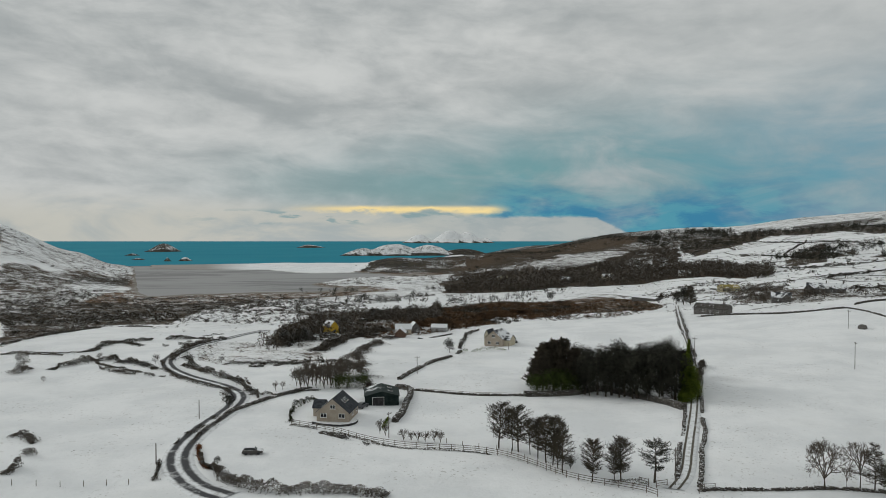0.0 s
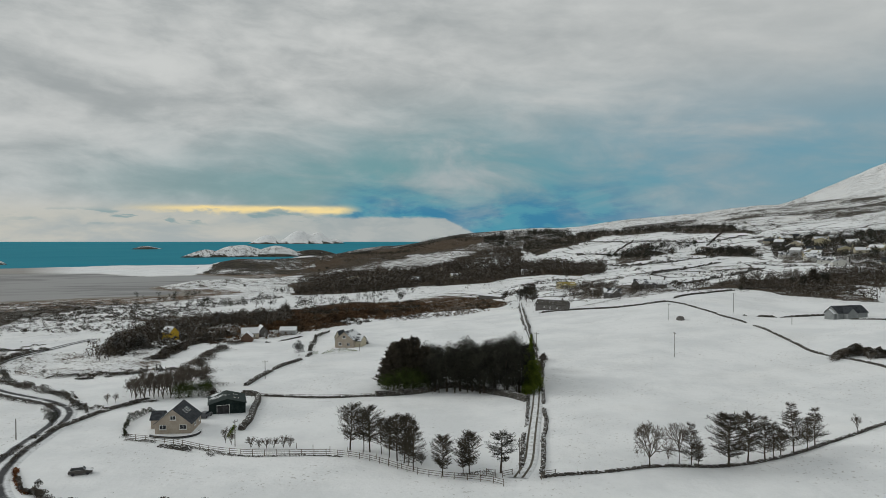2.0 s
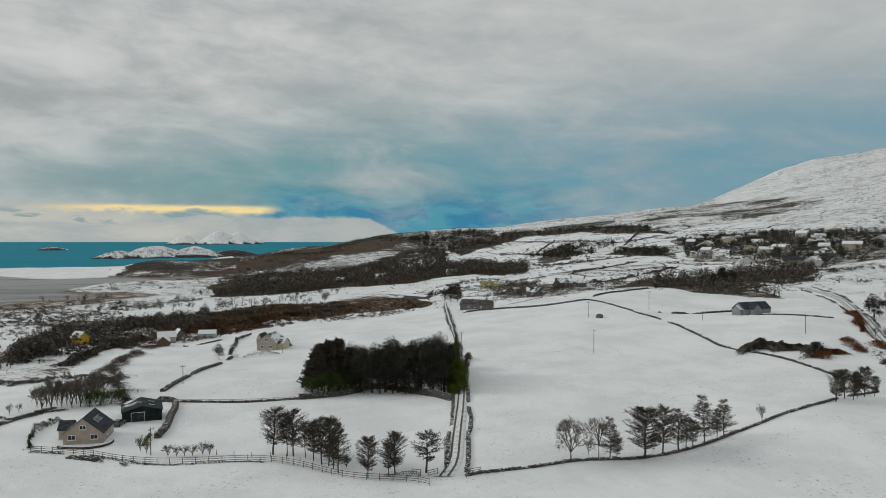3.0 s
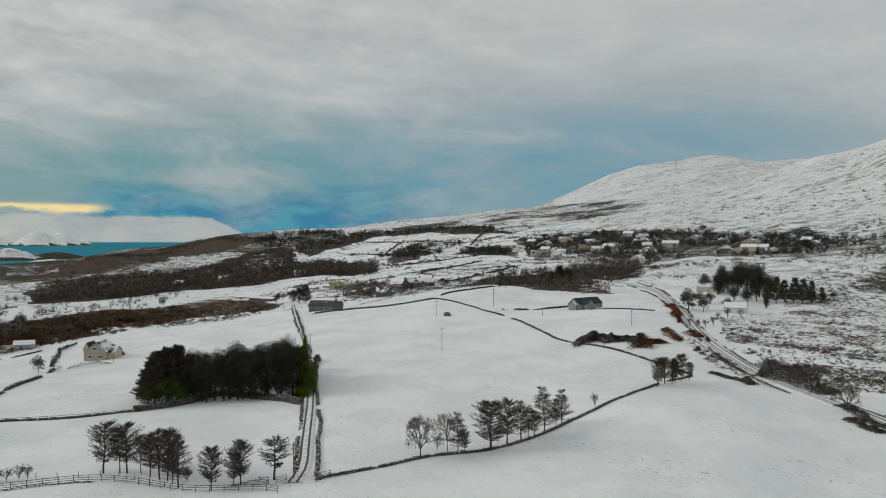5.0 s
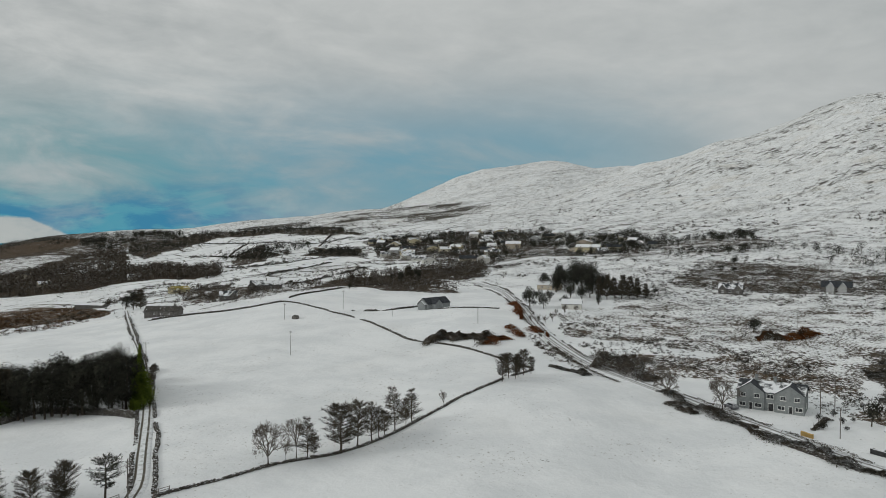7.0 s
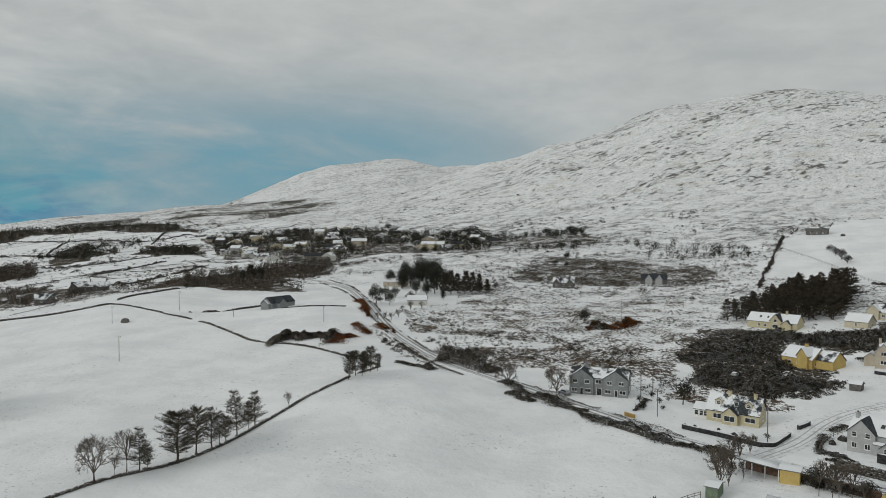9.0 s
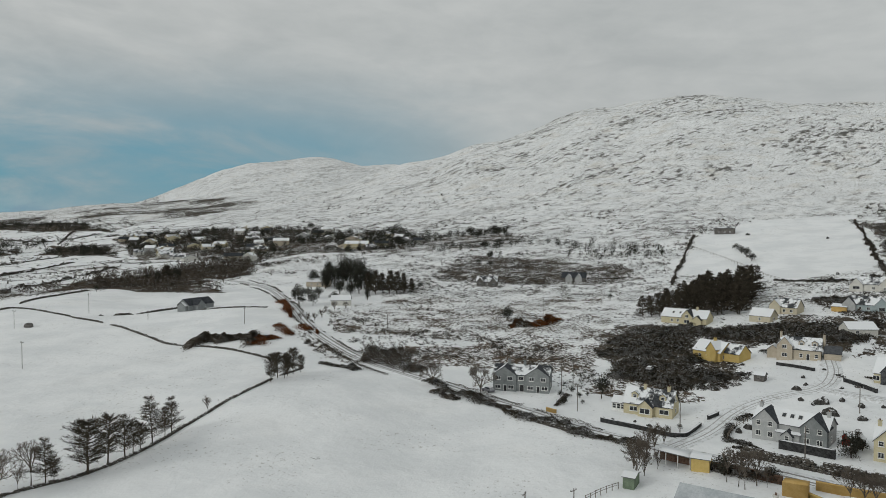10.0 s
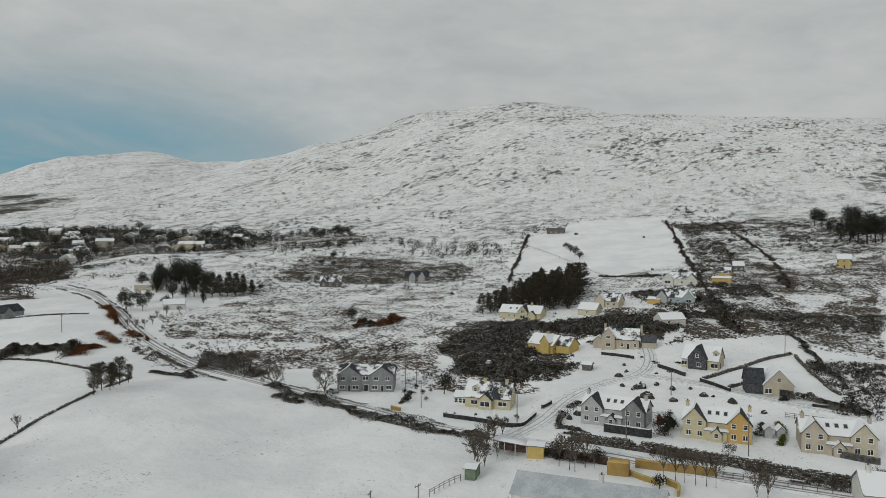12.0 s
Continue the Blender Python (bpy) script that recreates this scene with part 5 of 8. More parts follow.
hedge([(254.4, 432.9), (294.3, 449.3), (373.4, 493)], 2.5, 2.2, HEDGE, "dark hedge between upland fields", thick=12, leaf=0.7, gaps=0.15)
hedge([(409.4, 953.8), (398.7, 789.3)], 2.5, 2.2, HEDGE, "dark hedge between upland fields", thick=12, leaf=0.7, gaps=0.15)
hedge([(-186.8, 291.4), (-176.6, 298.4), (-162.8, 295.5), (-152.5, 304)], 1.4, 1, HEDGE, "ragged hedge bank between the western fields", thick=26, leaf=0.32, gaps=0.25)
hedge([(-156, 301), (-157.9, 322.6), (-156.3, 336.3), (-139.3, 319.3)], 5, 1.8, HEDGE, "ragged hedge bank between the western fields", thick=26, leaf=0.32, gaps=0.1)
hedge([(-134.5, 312.9), (-126.1, 318.8), (-114.5, 319.1), (-108.7, 333.3)], 2.2, 1.4, HEDGE, "ragged hedge bank between the western fields", thick=26, leaf=0.32, gaps=0.25)
hedge([(-139.2, 352.1), (-123.7, 349), (-114.1, 359.1)], 1.6, 1, HEDGE, "ragged hedge bank between the western fields", thick=26, leaf=0.32, gaps=0.25)
hedge([(-140.5, 247.5), (-141.5, 264.6), (-138.2, 273), (-131, 279.2), (-122.6, 263.5), (-107.9, 254.2), (-103.3, 248)], 5, 2, HEDGE, "ragged hedge bank between the western fields", thick=26, leaf=0.32, gaps=0.1)
hedge([(-127.9, 252.7), (-114, 242.8), (-103.2, 236.2), (-94.6, 234)], 2.2, 1.2, BROWN_HEDGE, "ragged hedge bank between the western fields", thick=26, leaf=0.32, gaps=0.25)
hedge([(-107.1, 270.7), (-112.9, 291.3), (-113.8, 310.2), (-111.3, 328.9)], 4.5, 2.6, BROWN_HEDGE, "ragged hedge bank between the western fields", thick=26, leaf=0.32, gaps=0.1)
hedge([(-96.7, 257.7), (-87.5, 246.4), (-77.2, 233.6), (-70.2, 229.3), (-61.9, 220)], 2.4, 1.8, BROWN_HEDGE, "ragged hedge bank between the western fields", thick=26, leaf=0.32, gaps=0.25)
hedge([(-82.2, 261.7), (-69, 260.6), (-59, 263.4), (-50.9, 266)], 3, 1.5, HEDGE, "ragged hedge bank between the western fields", thick=26, leaf=0.32, gaps=0.25)
hedge([(-148.3, 231.3), (-148.5, 240.7), (-148.6, 247.6)], 4, 2, BROWN_HEDGE, "ragged hedge bank between the western fields", thick=26, leaf=0.32, gaps=0.1)
hedge([(196.5, -39.4), (200.8, -42.3), (196.5, -46.7), (194.3, -51.4), (190.9, -53)], 5.0, 2.6, HEDGE, "dark snow-dusted shrubs behind the houses", thick=40, leaf=0.32)

V = "brown grassy verge of the country road"
hedge([(338.5, 319.4), (318.4, 279.8), (277.2, 231.9), (233.0, 185.6), (214.0, 158.2), (203.2, 139.3)], 1.6, 0.9, BROWN_HEDGE, V, "verge", 26, 0.25, 0.35, "verge")
hedge([(324.0, 313.5), (303.1, 273.6), (269.1, 232.6), (225.7, 186.4), (206.4, 158.3), (191.5, 135.5), (183.5, 116.2)], 1.6, 0.9, BROWN_HEDGE, V, "verge", 26, 0.25, 0.35, "verge")
hedge([(190.8, 105.2), (181.5, 85.7), (171.3, 61.5), (164.4, 42.8)], 1.4, 0.8, BROWN_HEDGE, V, "verge", 26, 0.25, 0.3, "verge")
hedge([(-55.7, 186.7), (-55.1, 172.8), (-56.0, 161.0), (-55.3, 151.0)], 1.5, 0.8, BROWN_HEDGE, V, "verge", 26, 0.25, 0.4, "verge")
hedge([(-186.0, 290.8), (-174.1, 293.9), (-148.6, 286.6), (-124.0, 255.1), (-105.6, 241.6)], 2.0, 1.2, BROWN_HEDGE, "low hedge between the valley fields", thick=26, leaf=0.35, gaps=0.2)
hedge([(-202.1, 316.0), (-208.4, 367.3), (-200.3, 412.7), (-167.4, 406.5)], 2.5, 1.4, HEDGE, "low hedge between the valley fields", thick=26, leaf=0.4, gaps=0.2)
hedge([(-165.6, 335.3), (-148.1, 339.1), (-127.5, 343.6), (-105.3, 335.4)], 4.0, 1.8, HEDGE, "dark bushy strip between the valley fields", thick=26, leaf=0.4, gaps=0.3)
hedge([(-71.6, 254.3), (-56.0, 259.1), (-39.6, 263.2), (-29.3, 248.9)], 2.5, 1.6, HEDGE, "low hedge between the valley fields", thick=26, leaf=0.4, gaps=0.2)
hedge([(262.9, 14.0), (254.8, 9.6), (263.7, 4.8)], 2.5, 1.0, HEDGE, "snow-dusted shrubs beside the drive", gaps=0.3)

hedge([(145.4, 17.2), (144.4, 12.2), (142.9, 7.5), (141.4, 3.2)], 3.0, 2.8, HEDGE, "dark snow-dusted shrubs beside the lane", thick=44, gaps=0.25)
hedge([(149.2, -4.8), (147.7, -10.3), (146.8, -16.7), (146.0, -23.9)], 2.2, 1.6, BROWN_HEDGE, "brown leafless roadside shrubs", thick=30, gaps=0.3)
hedge([(140.5, -29.8), (139.8, -33.5), (138.3, -36.9), (139.6, -41.8)], 3.0, 2.2, BROWN_HEDGE, "brown snow-dusted roadside shrubs", thick=36, gaps=0.3)
hedge([(161.4, 12.3), (160.5, 9.7), (168.4, 14.2)], 2.5, 1.6, HEDGE, "snow-dusted shrubs before the grey houses", thick=44)
hedge([(162.5, -7.7), (167.3, -9.4), (175.2, -10.3)], 3.0, 3.0, HEDGE, "tall snow-dusted shrubs between the gardens", thick=44)
hedge([(168.4, -28.1), (169.5, -30.0), (176.0, -30.5)], 2.0, 1.8, HEDGE, "dark garden hedge beside the orange house", thick=50)
hedge([(151.2, -18.3), (151.5, -21.6), (151.4, -25.8), (150.3, -28.8)], 1.8, 1.2, BROWN_HEDGE, "low brown hedge before the houses", thick=40, gaps=0.2)
hedge([(178.5, 60.0), (182.9, 59.4), (191.0, 59.9)], 2.2, 1.3, BROWN_HEDGE, "brown shrubs between house and cottage", thick=40, gaps=0.2)
hedge([(230.1, -19.2), (236.9, -16.3), (231.2, -10.7), (236.7, -8.3)], 2.0, 1.0, HEDGE, "snow-dusted shrubs on the bank", thick=30, gaps=0.4)

hedge([(-36.9, 167.4), (-30.1, 163.8), (-24.2, 160.1), (-18.3, 154.7), (-10.4, 150.5), (-2.9, 148.4), (5.6, 147.0), (10.2, 144.9)], 0.9, 0.6, BROWN_HEDGE, "dead grass and brambles along the fence", thick=40, leaf=0.22, gaps=0.25)
hedge([(-35.3, 162.8), (-29.2, 159.1), (-23.5, 155.7), (-16.6, 151.1)], 3.0, 0.9, HEDGE, "small dark bushes on the rubble bank", thick=14, leaf=0.25, gaps=0.6)
hedge([(29.2, 128.0), (33.0, 127.0), (37.8, 125.7)], 1.0, 0.9, HEDGE, "dark bramble line under the conifers", thick=40, leaf=0.22, gaps=0.2)
hedge([(178.8, 88.0), (176.3, 80.7), (173.1, 75.1)], 3.0, 1.4, BROWN_HEDGE, "brown brambles between road and house", thick=30, gaps=0.3)

# ---- buildings ----
GLASS = surface("window_glass", lambda g: g.mix(g.noise(g.place(), 0.7, 2, 0.5), (0.012, 0.014, 0.017), (0.05, 0.055, 0.06)), 0.08, gloss=0.5)
WHITE = surface("white_paint", worn((0.70, 0.70, 0.68), (0.82, 0.82, 0.80), 1.5), 0.5)
DARK_TRIM = surface("dark_fascia", worn((0.03, 0.03, 0.032), (0.07, 0.07, 0.072), 1.5), 0.5)
SLATE = surface("dark_slate", worn((0.030, 0.033, 0.038), (0.075, 0.08, 0.088), 1.4, snow=0.82, snow_scale=0.5, steep=0.2, lee=True), 0.6, grainy(4, 0.02))
PATCHY = surface("slate_under_patchy_snow", worn((0.035, 0.038, 0.042), (0.08, 0.085, 0.09), 1.4, snow=0.50, snow_scale=0.22, steep=0.2), 0.7, grainy(4, 0.02))
SNOWY = surface("roof_under_snow", worn((0.10, 0.105, 0.11), (0.22, 0.225, 0.23), 1.4, snow=0.88, snow_scale=0.35, steep=0.15), 0.8, grainy(3, 0.03))
SHEETING = surface("dark_green_sheeting", worn((0.010, 0.018, 0.017), (0.028, 0.04, 0.038), 0.8), 0.5)
BRICK_BROWN = surface("brown_brick", worn((0.10, 0.062, 0.045), (0.19, 0.13, 0.10), 1.6), 0.9)
DARK_STONE = surface("dark_cut_stone", worn((0.04, 0.042, 0.046), (0.12, 0.122, 0.128), 1.7), 0.9, grainy(3, 0.06))
RUBBLE = surface("grey_rubble_masonry", worn((0.075, 0.07, 0.066), (0.20, 0.19, 0.18), 1.2), 0.95, grainy(3, 0.08))
TIMBER = surface("weathered_timber", worn((0.10, 0.085, 0.07), (0.24, 0.205, 0.17), 2.0, snow=0.25, snow_scale=1.5, steep=0.6), 0.9)
POLE_WOOD = surface("tarred_pole_wood", worn((0.11, 0.10, 0.09), (0.24, 0.22, 0.20), 2.0), 0.9)
GREEN_PAINT = surface("sage_green_boards", worn((0.13, 0.17, 0.12), (0.20, 0.25, 0.18), 1.0), 0.8)
RED_PAINT = surface("red_boards", worn((0.16, 0.025, 0.02), (0.24, 0.045, 0.035), 1.0), 0.8)
LOW_WALL = surface("dark_garden_wall", worn((0.035, 0.035, 0.036), (0.11, 0.11, 0.11), 1.5, snow=0.75, snow_scale=0.8, steep=0.6), 0.95, grainy(3, 0.06))


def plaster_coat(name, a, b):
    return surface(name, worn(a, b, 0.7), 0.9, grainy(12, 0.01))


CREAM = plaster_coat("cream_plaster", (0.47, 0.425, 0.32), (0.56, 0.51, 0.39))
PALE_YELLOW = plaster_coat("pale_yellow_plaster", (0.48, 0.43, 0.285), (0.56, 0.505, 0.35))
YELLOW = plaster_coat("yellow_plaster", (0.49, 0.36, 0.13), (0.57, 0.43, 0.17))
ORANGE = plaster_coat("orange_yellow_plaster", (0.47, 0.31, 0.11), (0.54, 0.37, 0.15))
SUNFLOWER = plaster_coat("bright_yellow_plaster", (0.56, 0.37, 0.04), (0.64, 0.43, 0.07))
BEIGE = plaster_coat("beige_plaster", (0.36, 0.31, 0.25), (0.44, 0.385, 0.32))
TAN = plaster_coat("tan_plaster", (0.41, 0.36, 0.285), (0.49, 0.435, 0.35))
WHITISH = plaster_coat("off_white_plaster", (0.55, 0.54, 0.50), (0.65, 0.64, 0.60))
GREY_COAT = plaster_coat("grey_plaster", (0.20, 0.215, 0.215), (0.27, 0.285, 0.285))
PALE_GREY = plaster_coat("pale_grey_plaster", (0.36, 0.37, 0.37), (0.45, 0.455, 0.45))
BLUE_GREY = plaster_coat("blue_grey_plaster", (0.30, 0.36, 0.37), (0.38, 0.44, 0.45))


def solid(name, boxes, *mats):
    """One mesh from boxes (x0, x1, y0, y1, z0, z1)."""
    b = np.array(boxes, float)
    v = np.stack([b[:, [0, 2, 4]], b[:, [1, 2, 4]], b[:, [1, 3, 4]], b[:, [0, 3, 4]], b[:, [0, 2, 5]], b[:, [1, 2, 5]], b[:, [1, 3, 5]], b[:, [0, 3, 5]]], 1)
    f = np.array([(0, 3, 2, 1), (4, 5, 6, 7), (0, 1, 5, 4), (1, 2, 6, 5), (2, 3, 7, 6), (3, 0, 4, 7)])
    return mesh_of(name, v.reshape(-1, 3), (np.arange(len(b))[:, None, None] * 8 + f).reshape(-1, 4), *mats)


def poly_mesh(name, verts, faces, mat):
    me = bpy.data.meshes.new(name)
    me.from_pydata(verts, [], faces)
    me.materials.append(mat)
    me.update()
    return me


def gabled_body(x0, x1, y0, y1, z0, ze, zr, along):
    """Walls up to the gable tips; the ridge runs along x or y."""
    if along == "x":
        m = (y0 + y1) / 2
        v = [(x0, y0, z0), (x1, y0, z0), (x1, y1, z0), (x0, y1, z0), (x0, y0, ze), (x1, y0, ze), (x1, y1, ze), (x0, y1, ze), (x0, m, zr), (x1, m, zr)]
        f = [(0, 3, 2, 1), (0, 1, 5, 4), (2, 3, 7, 6), (1, 2, 6, 9, 5), (3, 0, 4, 8, 7), (4, 5, 9, 8), (6, 7, 8, 9)]
    else:
        m = (x0 + x1) / 2
        v = [(x0, y0, z0), (x1, y0, z0), (x1, y1, z0), (x0, y1, z0), (x0, y0, ze), (x1, y0, ze), (x1, y1, ze), (x0, y1, ze), (m, y0, zr), (m, y1, zr)]
        f = [(0, 3, 2, 1), (1, 2, 6, 5), (3, 0, 4, 7), (0, 1, 5, 8, 4), (2, 3, 7, 9, 6), (5, 6, 9, 8), (7, 4, 8, 9)]
    return v, f


def gabled_roof(x0, x1, y0, y1, ze, zr, along, over=0.28, thick=0.16):
    """Two roof slabs that overhang the walls."""
    def slab(lo, hi, a, b, flip):
        # lo and hi: (across, height) at eaves and ridge; a, b: ends along the ridge
        pts = [(lo[0], a, lo[1]), (lo[0], b, lo[1]), (hi[0], b, hi[1]), (hi[0], a, hi[1])]
        pts += [(p, q, r + thick) for p, q, r in pts]
        f = [(0, 1, 2, 3), (7, 6, 5, 4), (0, 4, 5, 1), (1, 5, 6, 2), (2, 6, 7, 3), (3, 7, 4, 0)]
        return pts, f
    c0, c1, a, b = (y0, y1, x0 - over, x1 + over) if along == "x" else (x0, x1, y0 - over, y1 + over)
    m = (c0 + c1) / 2
    drop = over * (zr - ze) / max(m - c0, 0.1)
    verts, faces = [], []
    for lo, hi in (((c0 - over, ze - drop), (m, zr)), ((c1 + over, ze - drop), (m, zr))):
        p, f = slab(lo, hi, a, b, False)
        k = len(verts)
        verts += p
        faces += [tuple(i + k for i in q) for q in f]
    if along == "x":
        verts = [(q, p, r) for p, q, r in verts]
    return verts, faces


window_cache = {}


def window(house, u, z, w, h, side, x, y, frame_mat=None, is_door=False):
    """A window or door on a wall; side is the wall's outward way: f, b, l or r."""
    turn = {"f": 0, "r": 90, "b": 180, "l": -90}[side]
    key = (round(w, 1), round(h, 1), is_door, (frame_mat or WHITE).name)
    if key not in window_cache:
        a, b = key[0] / 2, key[1]
        e = 0.09
        outer = [(-a, 0), (a, 0), (a, b), (-a, b)]
        inner = [(-a + e, e), (a - e, e), (a - e, b - e), (-a + e, b - e)]
        ring = [(p, q, r) for q in (-0.06, 0.03) for p, r in outer + inner]
        f = []
        for i in range(4):
            j = (i + 1) % 4
            f += [(i, j, 4 + j, 4 + i), (12 + i, 12 + j, 8 + j, 8 + i), (8 + i, 8 + j, j, i), (4 + i, 4 + j, 12 + j, 12 + i)]
        window_cache[key] = (poly_mesh("window", ring, f, frame_mat or WHITE), solid("pane", [(-a + e, a - e, -0.02, 0.02, e, b - e)], DARK_TRIM if is_door else GLASS),
                             solid("sill", [(-a - 0.08, a + 0.08, -0.14, 0.03, -0.09, -0.004)], frame_mat or WHITE),
                             solid("mullion", [(-0.04, 0.04, -0.05, 0.026, e, b - e)] if a > 0.5 else [(-a + e, a - e, -0.05, 0.026, b * 0.5 - 0.03, b * 0.5 + 0.03)], frame_mat or WHITE))
    frame_me, pane_me, sill_me, bar_me = window_cache[key]
    off = {"f": (u, y), "b": (u, y), "l": (x, u), "r": (x, u)}[side]
    ob = under("door" if is_door else "window", frame_me, house, "", pose(off[0], off[1], z, 0, 0, turn))
    under("pane" if not is_door else "leaf", pane_me, ob)
    if not is_door:
        under("sill", sill_me, ob)
        under("mullion", bar_me, ob)
    return ob


def house(cx, cy, turn, long, deep, eaves, top, wall, roof, label, along="x", openings=(), gables=(), dormers=(), chimneys=(), skylights=(), group="", name="house", category="house", wings=(), sink=1.5):
    """A gabled house. (cx, cy) is the middle of its front, local x runs along the front and y back into it.
    openings: (side, place along the wall, sill height, width, height); 'd' before the side makes a door.
    gables: (x, width, out, eaves, top, wall, roof), facing the front. dormers: (x, width). wings: (x0, x1, y0, y1, eaves, top, along, wall, roof)."""
    a = math.radians(turn)
    z = min(ground_z(cx, cy), ground_z(cx - math.sin(a) * deep, cy + math.cos(a) * deep)) * 0.5 + ground_z(cx, cy) * 0.5
    ob = base(name, pose(cx, cy, z, 0, 0, turn), label, category, group)
    h = long / 2
    under("wall", poly_mesh("wall", *gabled_body(-h, h, 0, deep, -sink, eaves, top, along), wall), ob)
    under("roof", poly_mesh("roof", *gabled_roof(-h, h, 0, deep, eaves, top, along), roof), ob)
    rise = (top - eaves) / (deep / 2)
    for x, w, out, ge, gt, gw, gr in gables:
        back = min(deep / 2, max(0.3, (gt - eaves) / max(rise, 0.05))) if along == "x" else 0.5
        under("gable_wall", poly_mesh("gable_wall", *gabled_body(x - w / 2, x + w / 2, -out, 0.02 + 0.25 * back, -sink, ge, gt, "y"), gw), ob)
        under("gable_roof", poly_mesh("gable_roof", *gabled_roof(x - w / 2, x + w / 2, -out, back, ge, gt, "y", 0.24), gr), ob)
    for x0, x1, y0, y1, we, wt, wa, ww, wr in wings:
        under("wing_wall", poly_mesh("wing_wall", *gabled_body(x0, x1, y0, y1, -sink, we, wt, wa), ww), ob)
        under("wing_roof", poly_mesh("wing_roof", *gabled_roof(x0, x1, y0, y1, we, wt, wa), wr), ob)
    for x, w in dormers:
        y = deep * 0.16
        zb = eaves + rise * y
        zt = zb + 1.15
        back = min(deep * 0.5, (zt + 0.6 - eaves) / max(rise, 0.05))
        d = under("dormer", poly_mesh("dormer", *gabled_body(x - w / 2, x + w / 2, y, back * 0.8, zb - 0.3, zt, zt + 0.6, "y"), wall), ob)
        under("dormer_roof", poly_mesh("dormer_roof", *gabled_roof(x - w / 2, x + w / 2, y, back, zt, zt + 0.6, "y", 0.18, 0.12), roof), d)
        window(ob, x, zb + 0.15, w * 0.6, 0.9, "f", 0, y - 0.02)
    for x, y, zc in chimneys:
        c = under("chimney", solid("chimney", [(x - 0.35, x + 0.35, y - 0.45, y + 0.45, eaves, zc), (x - 0.42, x + 0.42, y - 0.52, y + 0.52, zc, zc + 0.12)], wall), ob)
        under("chimney_pot", solid("chimney_pot", [(x - 0.13, x + 0.13, y - 0.13, y + 0.13, zc + 0.12, zc + 0.5)], BRICK_BROWN), c)
    for x, f in skylights:
        if along == "x":
            y = deep * 0.5 * f
            zz = eaves + rise * y + 0.19
            at = Matrix.Translation((x, y, zz)) @ Matrix.Rotation(math.atan(rise), 4, "X")
        else:
            rx = (top - eaves) / h
            at = Matrix.Translation((h * (1 - f), x, eaves + rx * h * f + 0.19)) @ Matrix.Rotation(math.pi / 2, 4, "Z") @ Matrix.Rotation(math.atan(rx), 4, "X")
        s = under("skylight", solid("skylight", [(-0.45, 0.45, -0.65, 0.65, 0, 0.07)], WHITE), ob, "", at)
        under("pane", solid("pane", [(-0.36, 0.36, -0.55, 0.55, 0.06, 0.09)], GLASS), s)
    for side, u, zs, w, hh in openings:
        door, out = side.startswith("d"), 0.0
        s = side[-1]
        if s.isdigit():
            gx_, gw_, out = gables[int(s)][:3]
            u, s = gx_ + u, "f"
        window(ob, u, zs, w, hh, s, {"l": -h - 0.01, "r": h + 0.01}.get(s, 0), {"f": -out - 0.01, "b": deep + 0.01}.get(s, 0), None, door)
    return ob


# the gabled house by the bend, its shed and car
house(-27.3, 170.4, -7.1, 8.2, 9.0, 2.4, 5.7, BEIGE, SLATE, "beige gable-fronted house with dark slate roof", "y",
      [("f", -2.3, 1.0, 1.6, 1.1), ("f", 2.3, 1.0, 1.6, 1.1), ("f", 0.0, 3.2, 1.3, 1.0), ("r", 3.5, 1.0, 1.4, 1.1), ("r", 7.5, 1.0, 1.0, 1.1)],
      skylights=[(3.4, 0.55), (5.0, 0.55), (6.2, 0.55)], wings=[(-6.4, -3.6, 4.5, 8.0, 2.3, 3.8, "x", BEIGE, SLATE)])
house(-16.6, 187.2, 6.1, 9.2, 10.0, 2.8, 4.0, SHEETING, surface("dark_sheet_roof", worn((0.016, 0.024, 0.023), (0.035, 0.048, 0.045), 0.8, snow=0.22, snow_scale=0.14, steep=0.5), 0.5), "dark green sheet-metal barn with snow patches", "y", [("df", -1.0, 0.0, 3.2, 2.6)], name="barn", category="barn", skylights=[(3.0, 0.5), (7.0, 0.5)])
# the stone-grey house in the middle fields
house(22.3, 305.6, -30.2, 8.6, 10.0, 3.6, 7.0, BEIGE, PATCHY, "pale grey gabled house with patchy snow on its slates", "y",
      [("f", -2.0, 1.0, 1.5, 1.2), ("f", 2.0, 1.0, 1.5, 1.2), ("f", 0.0, 4.1, 1.5, 1.2)], wings=[(3.5, 7.0, 2.0, 8.0, 3.0, 5.0, "x", CREAM, PATCHY), (-6.0, -3.5, 3.0, 9.0, 4.2, 6.6, "y", CREAM, SLATE)])
house(-56.9, 361.7, 40.5, 5.1, 7.0, 4.0, 6.6, SUNFLOWER, SNOWY, "small bright yellow gabled cottage", "y", [("f", 0, 1, 0.9, 1.0)])
house(-20.4, 357.0, 4.0, 8.2, 6.0, 2.8, 5.2, TAN, SNOWY, "low stone cottage under a snowy roof", "x", [("f", -2, 1, 0.9, 1.0), ("f", 2, 1, 0.9, 1.0)])
house(-21.4, 343.7, -2.2, 5.1, 7.0, 2.4, 4.6, BRICK_BROWN, SNOWY, "small brown gabled outbuilding with snow on its roof", "y", name="outbuilding", category="shed")
house(-14.5, 365.4, 13.4, 4.6, 7.0, 2.8, 5.6, RUBBLE, SNOWY, "stone gabled cottage end with one window", "y", [("f", 1.0, 1, 0.9, 0.9)])
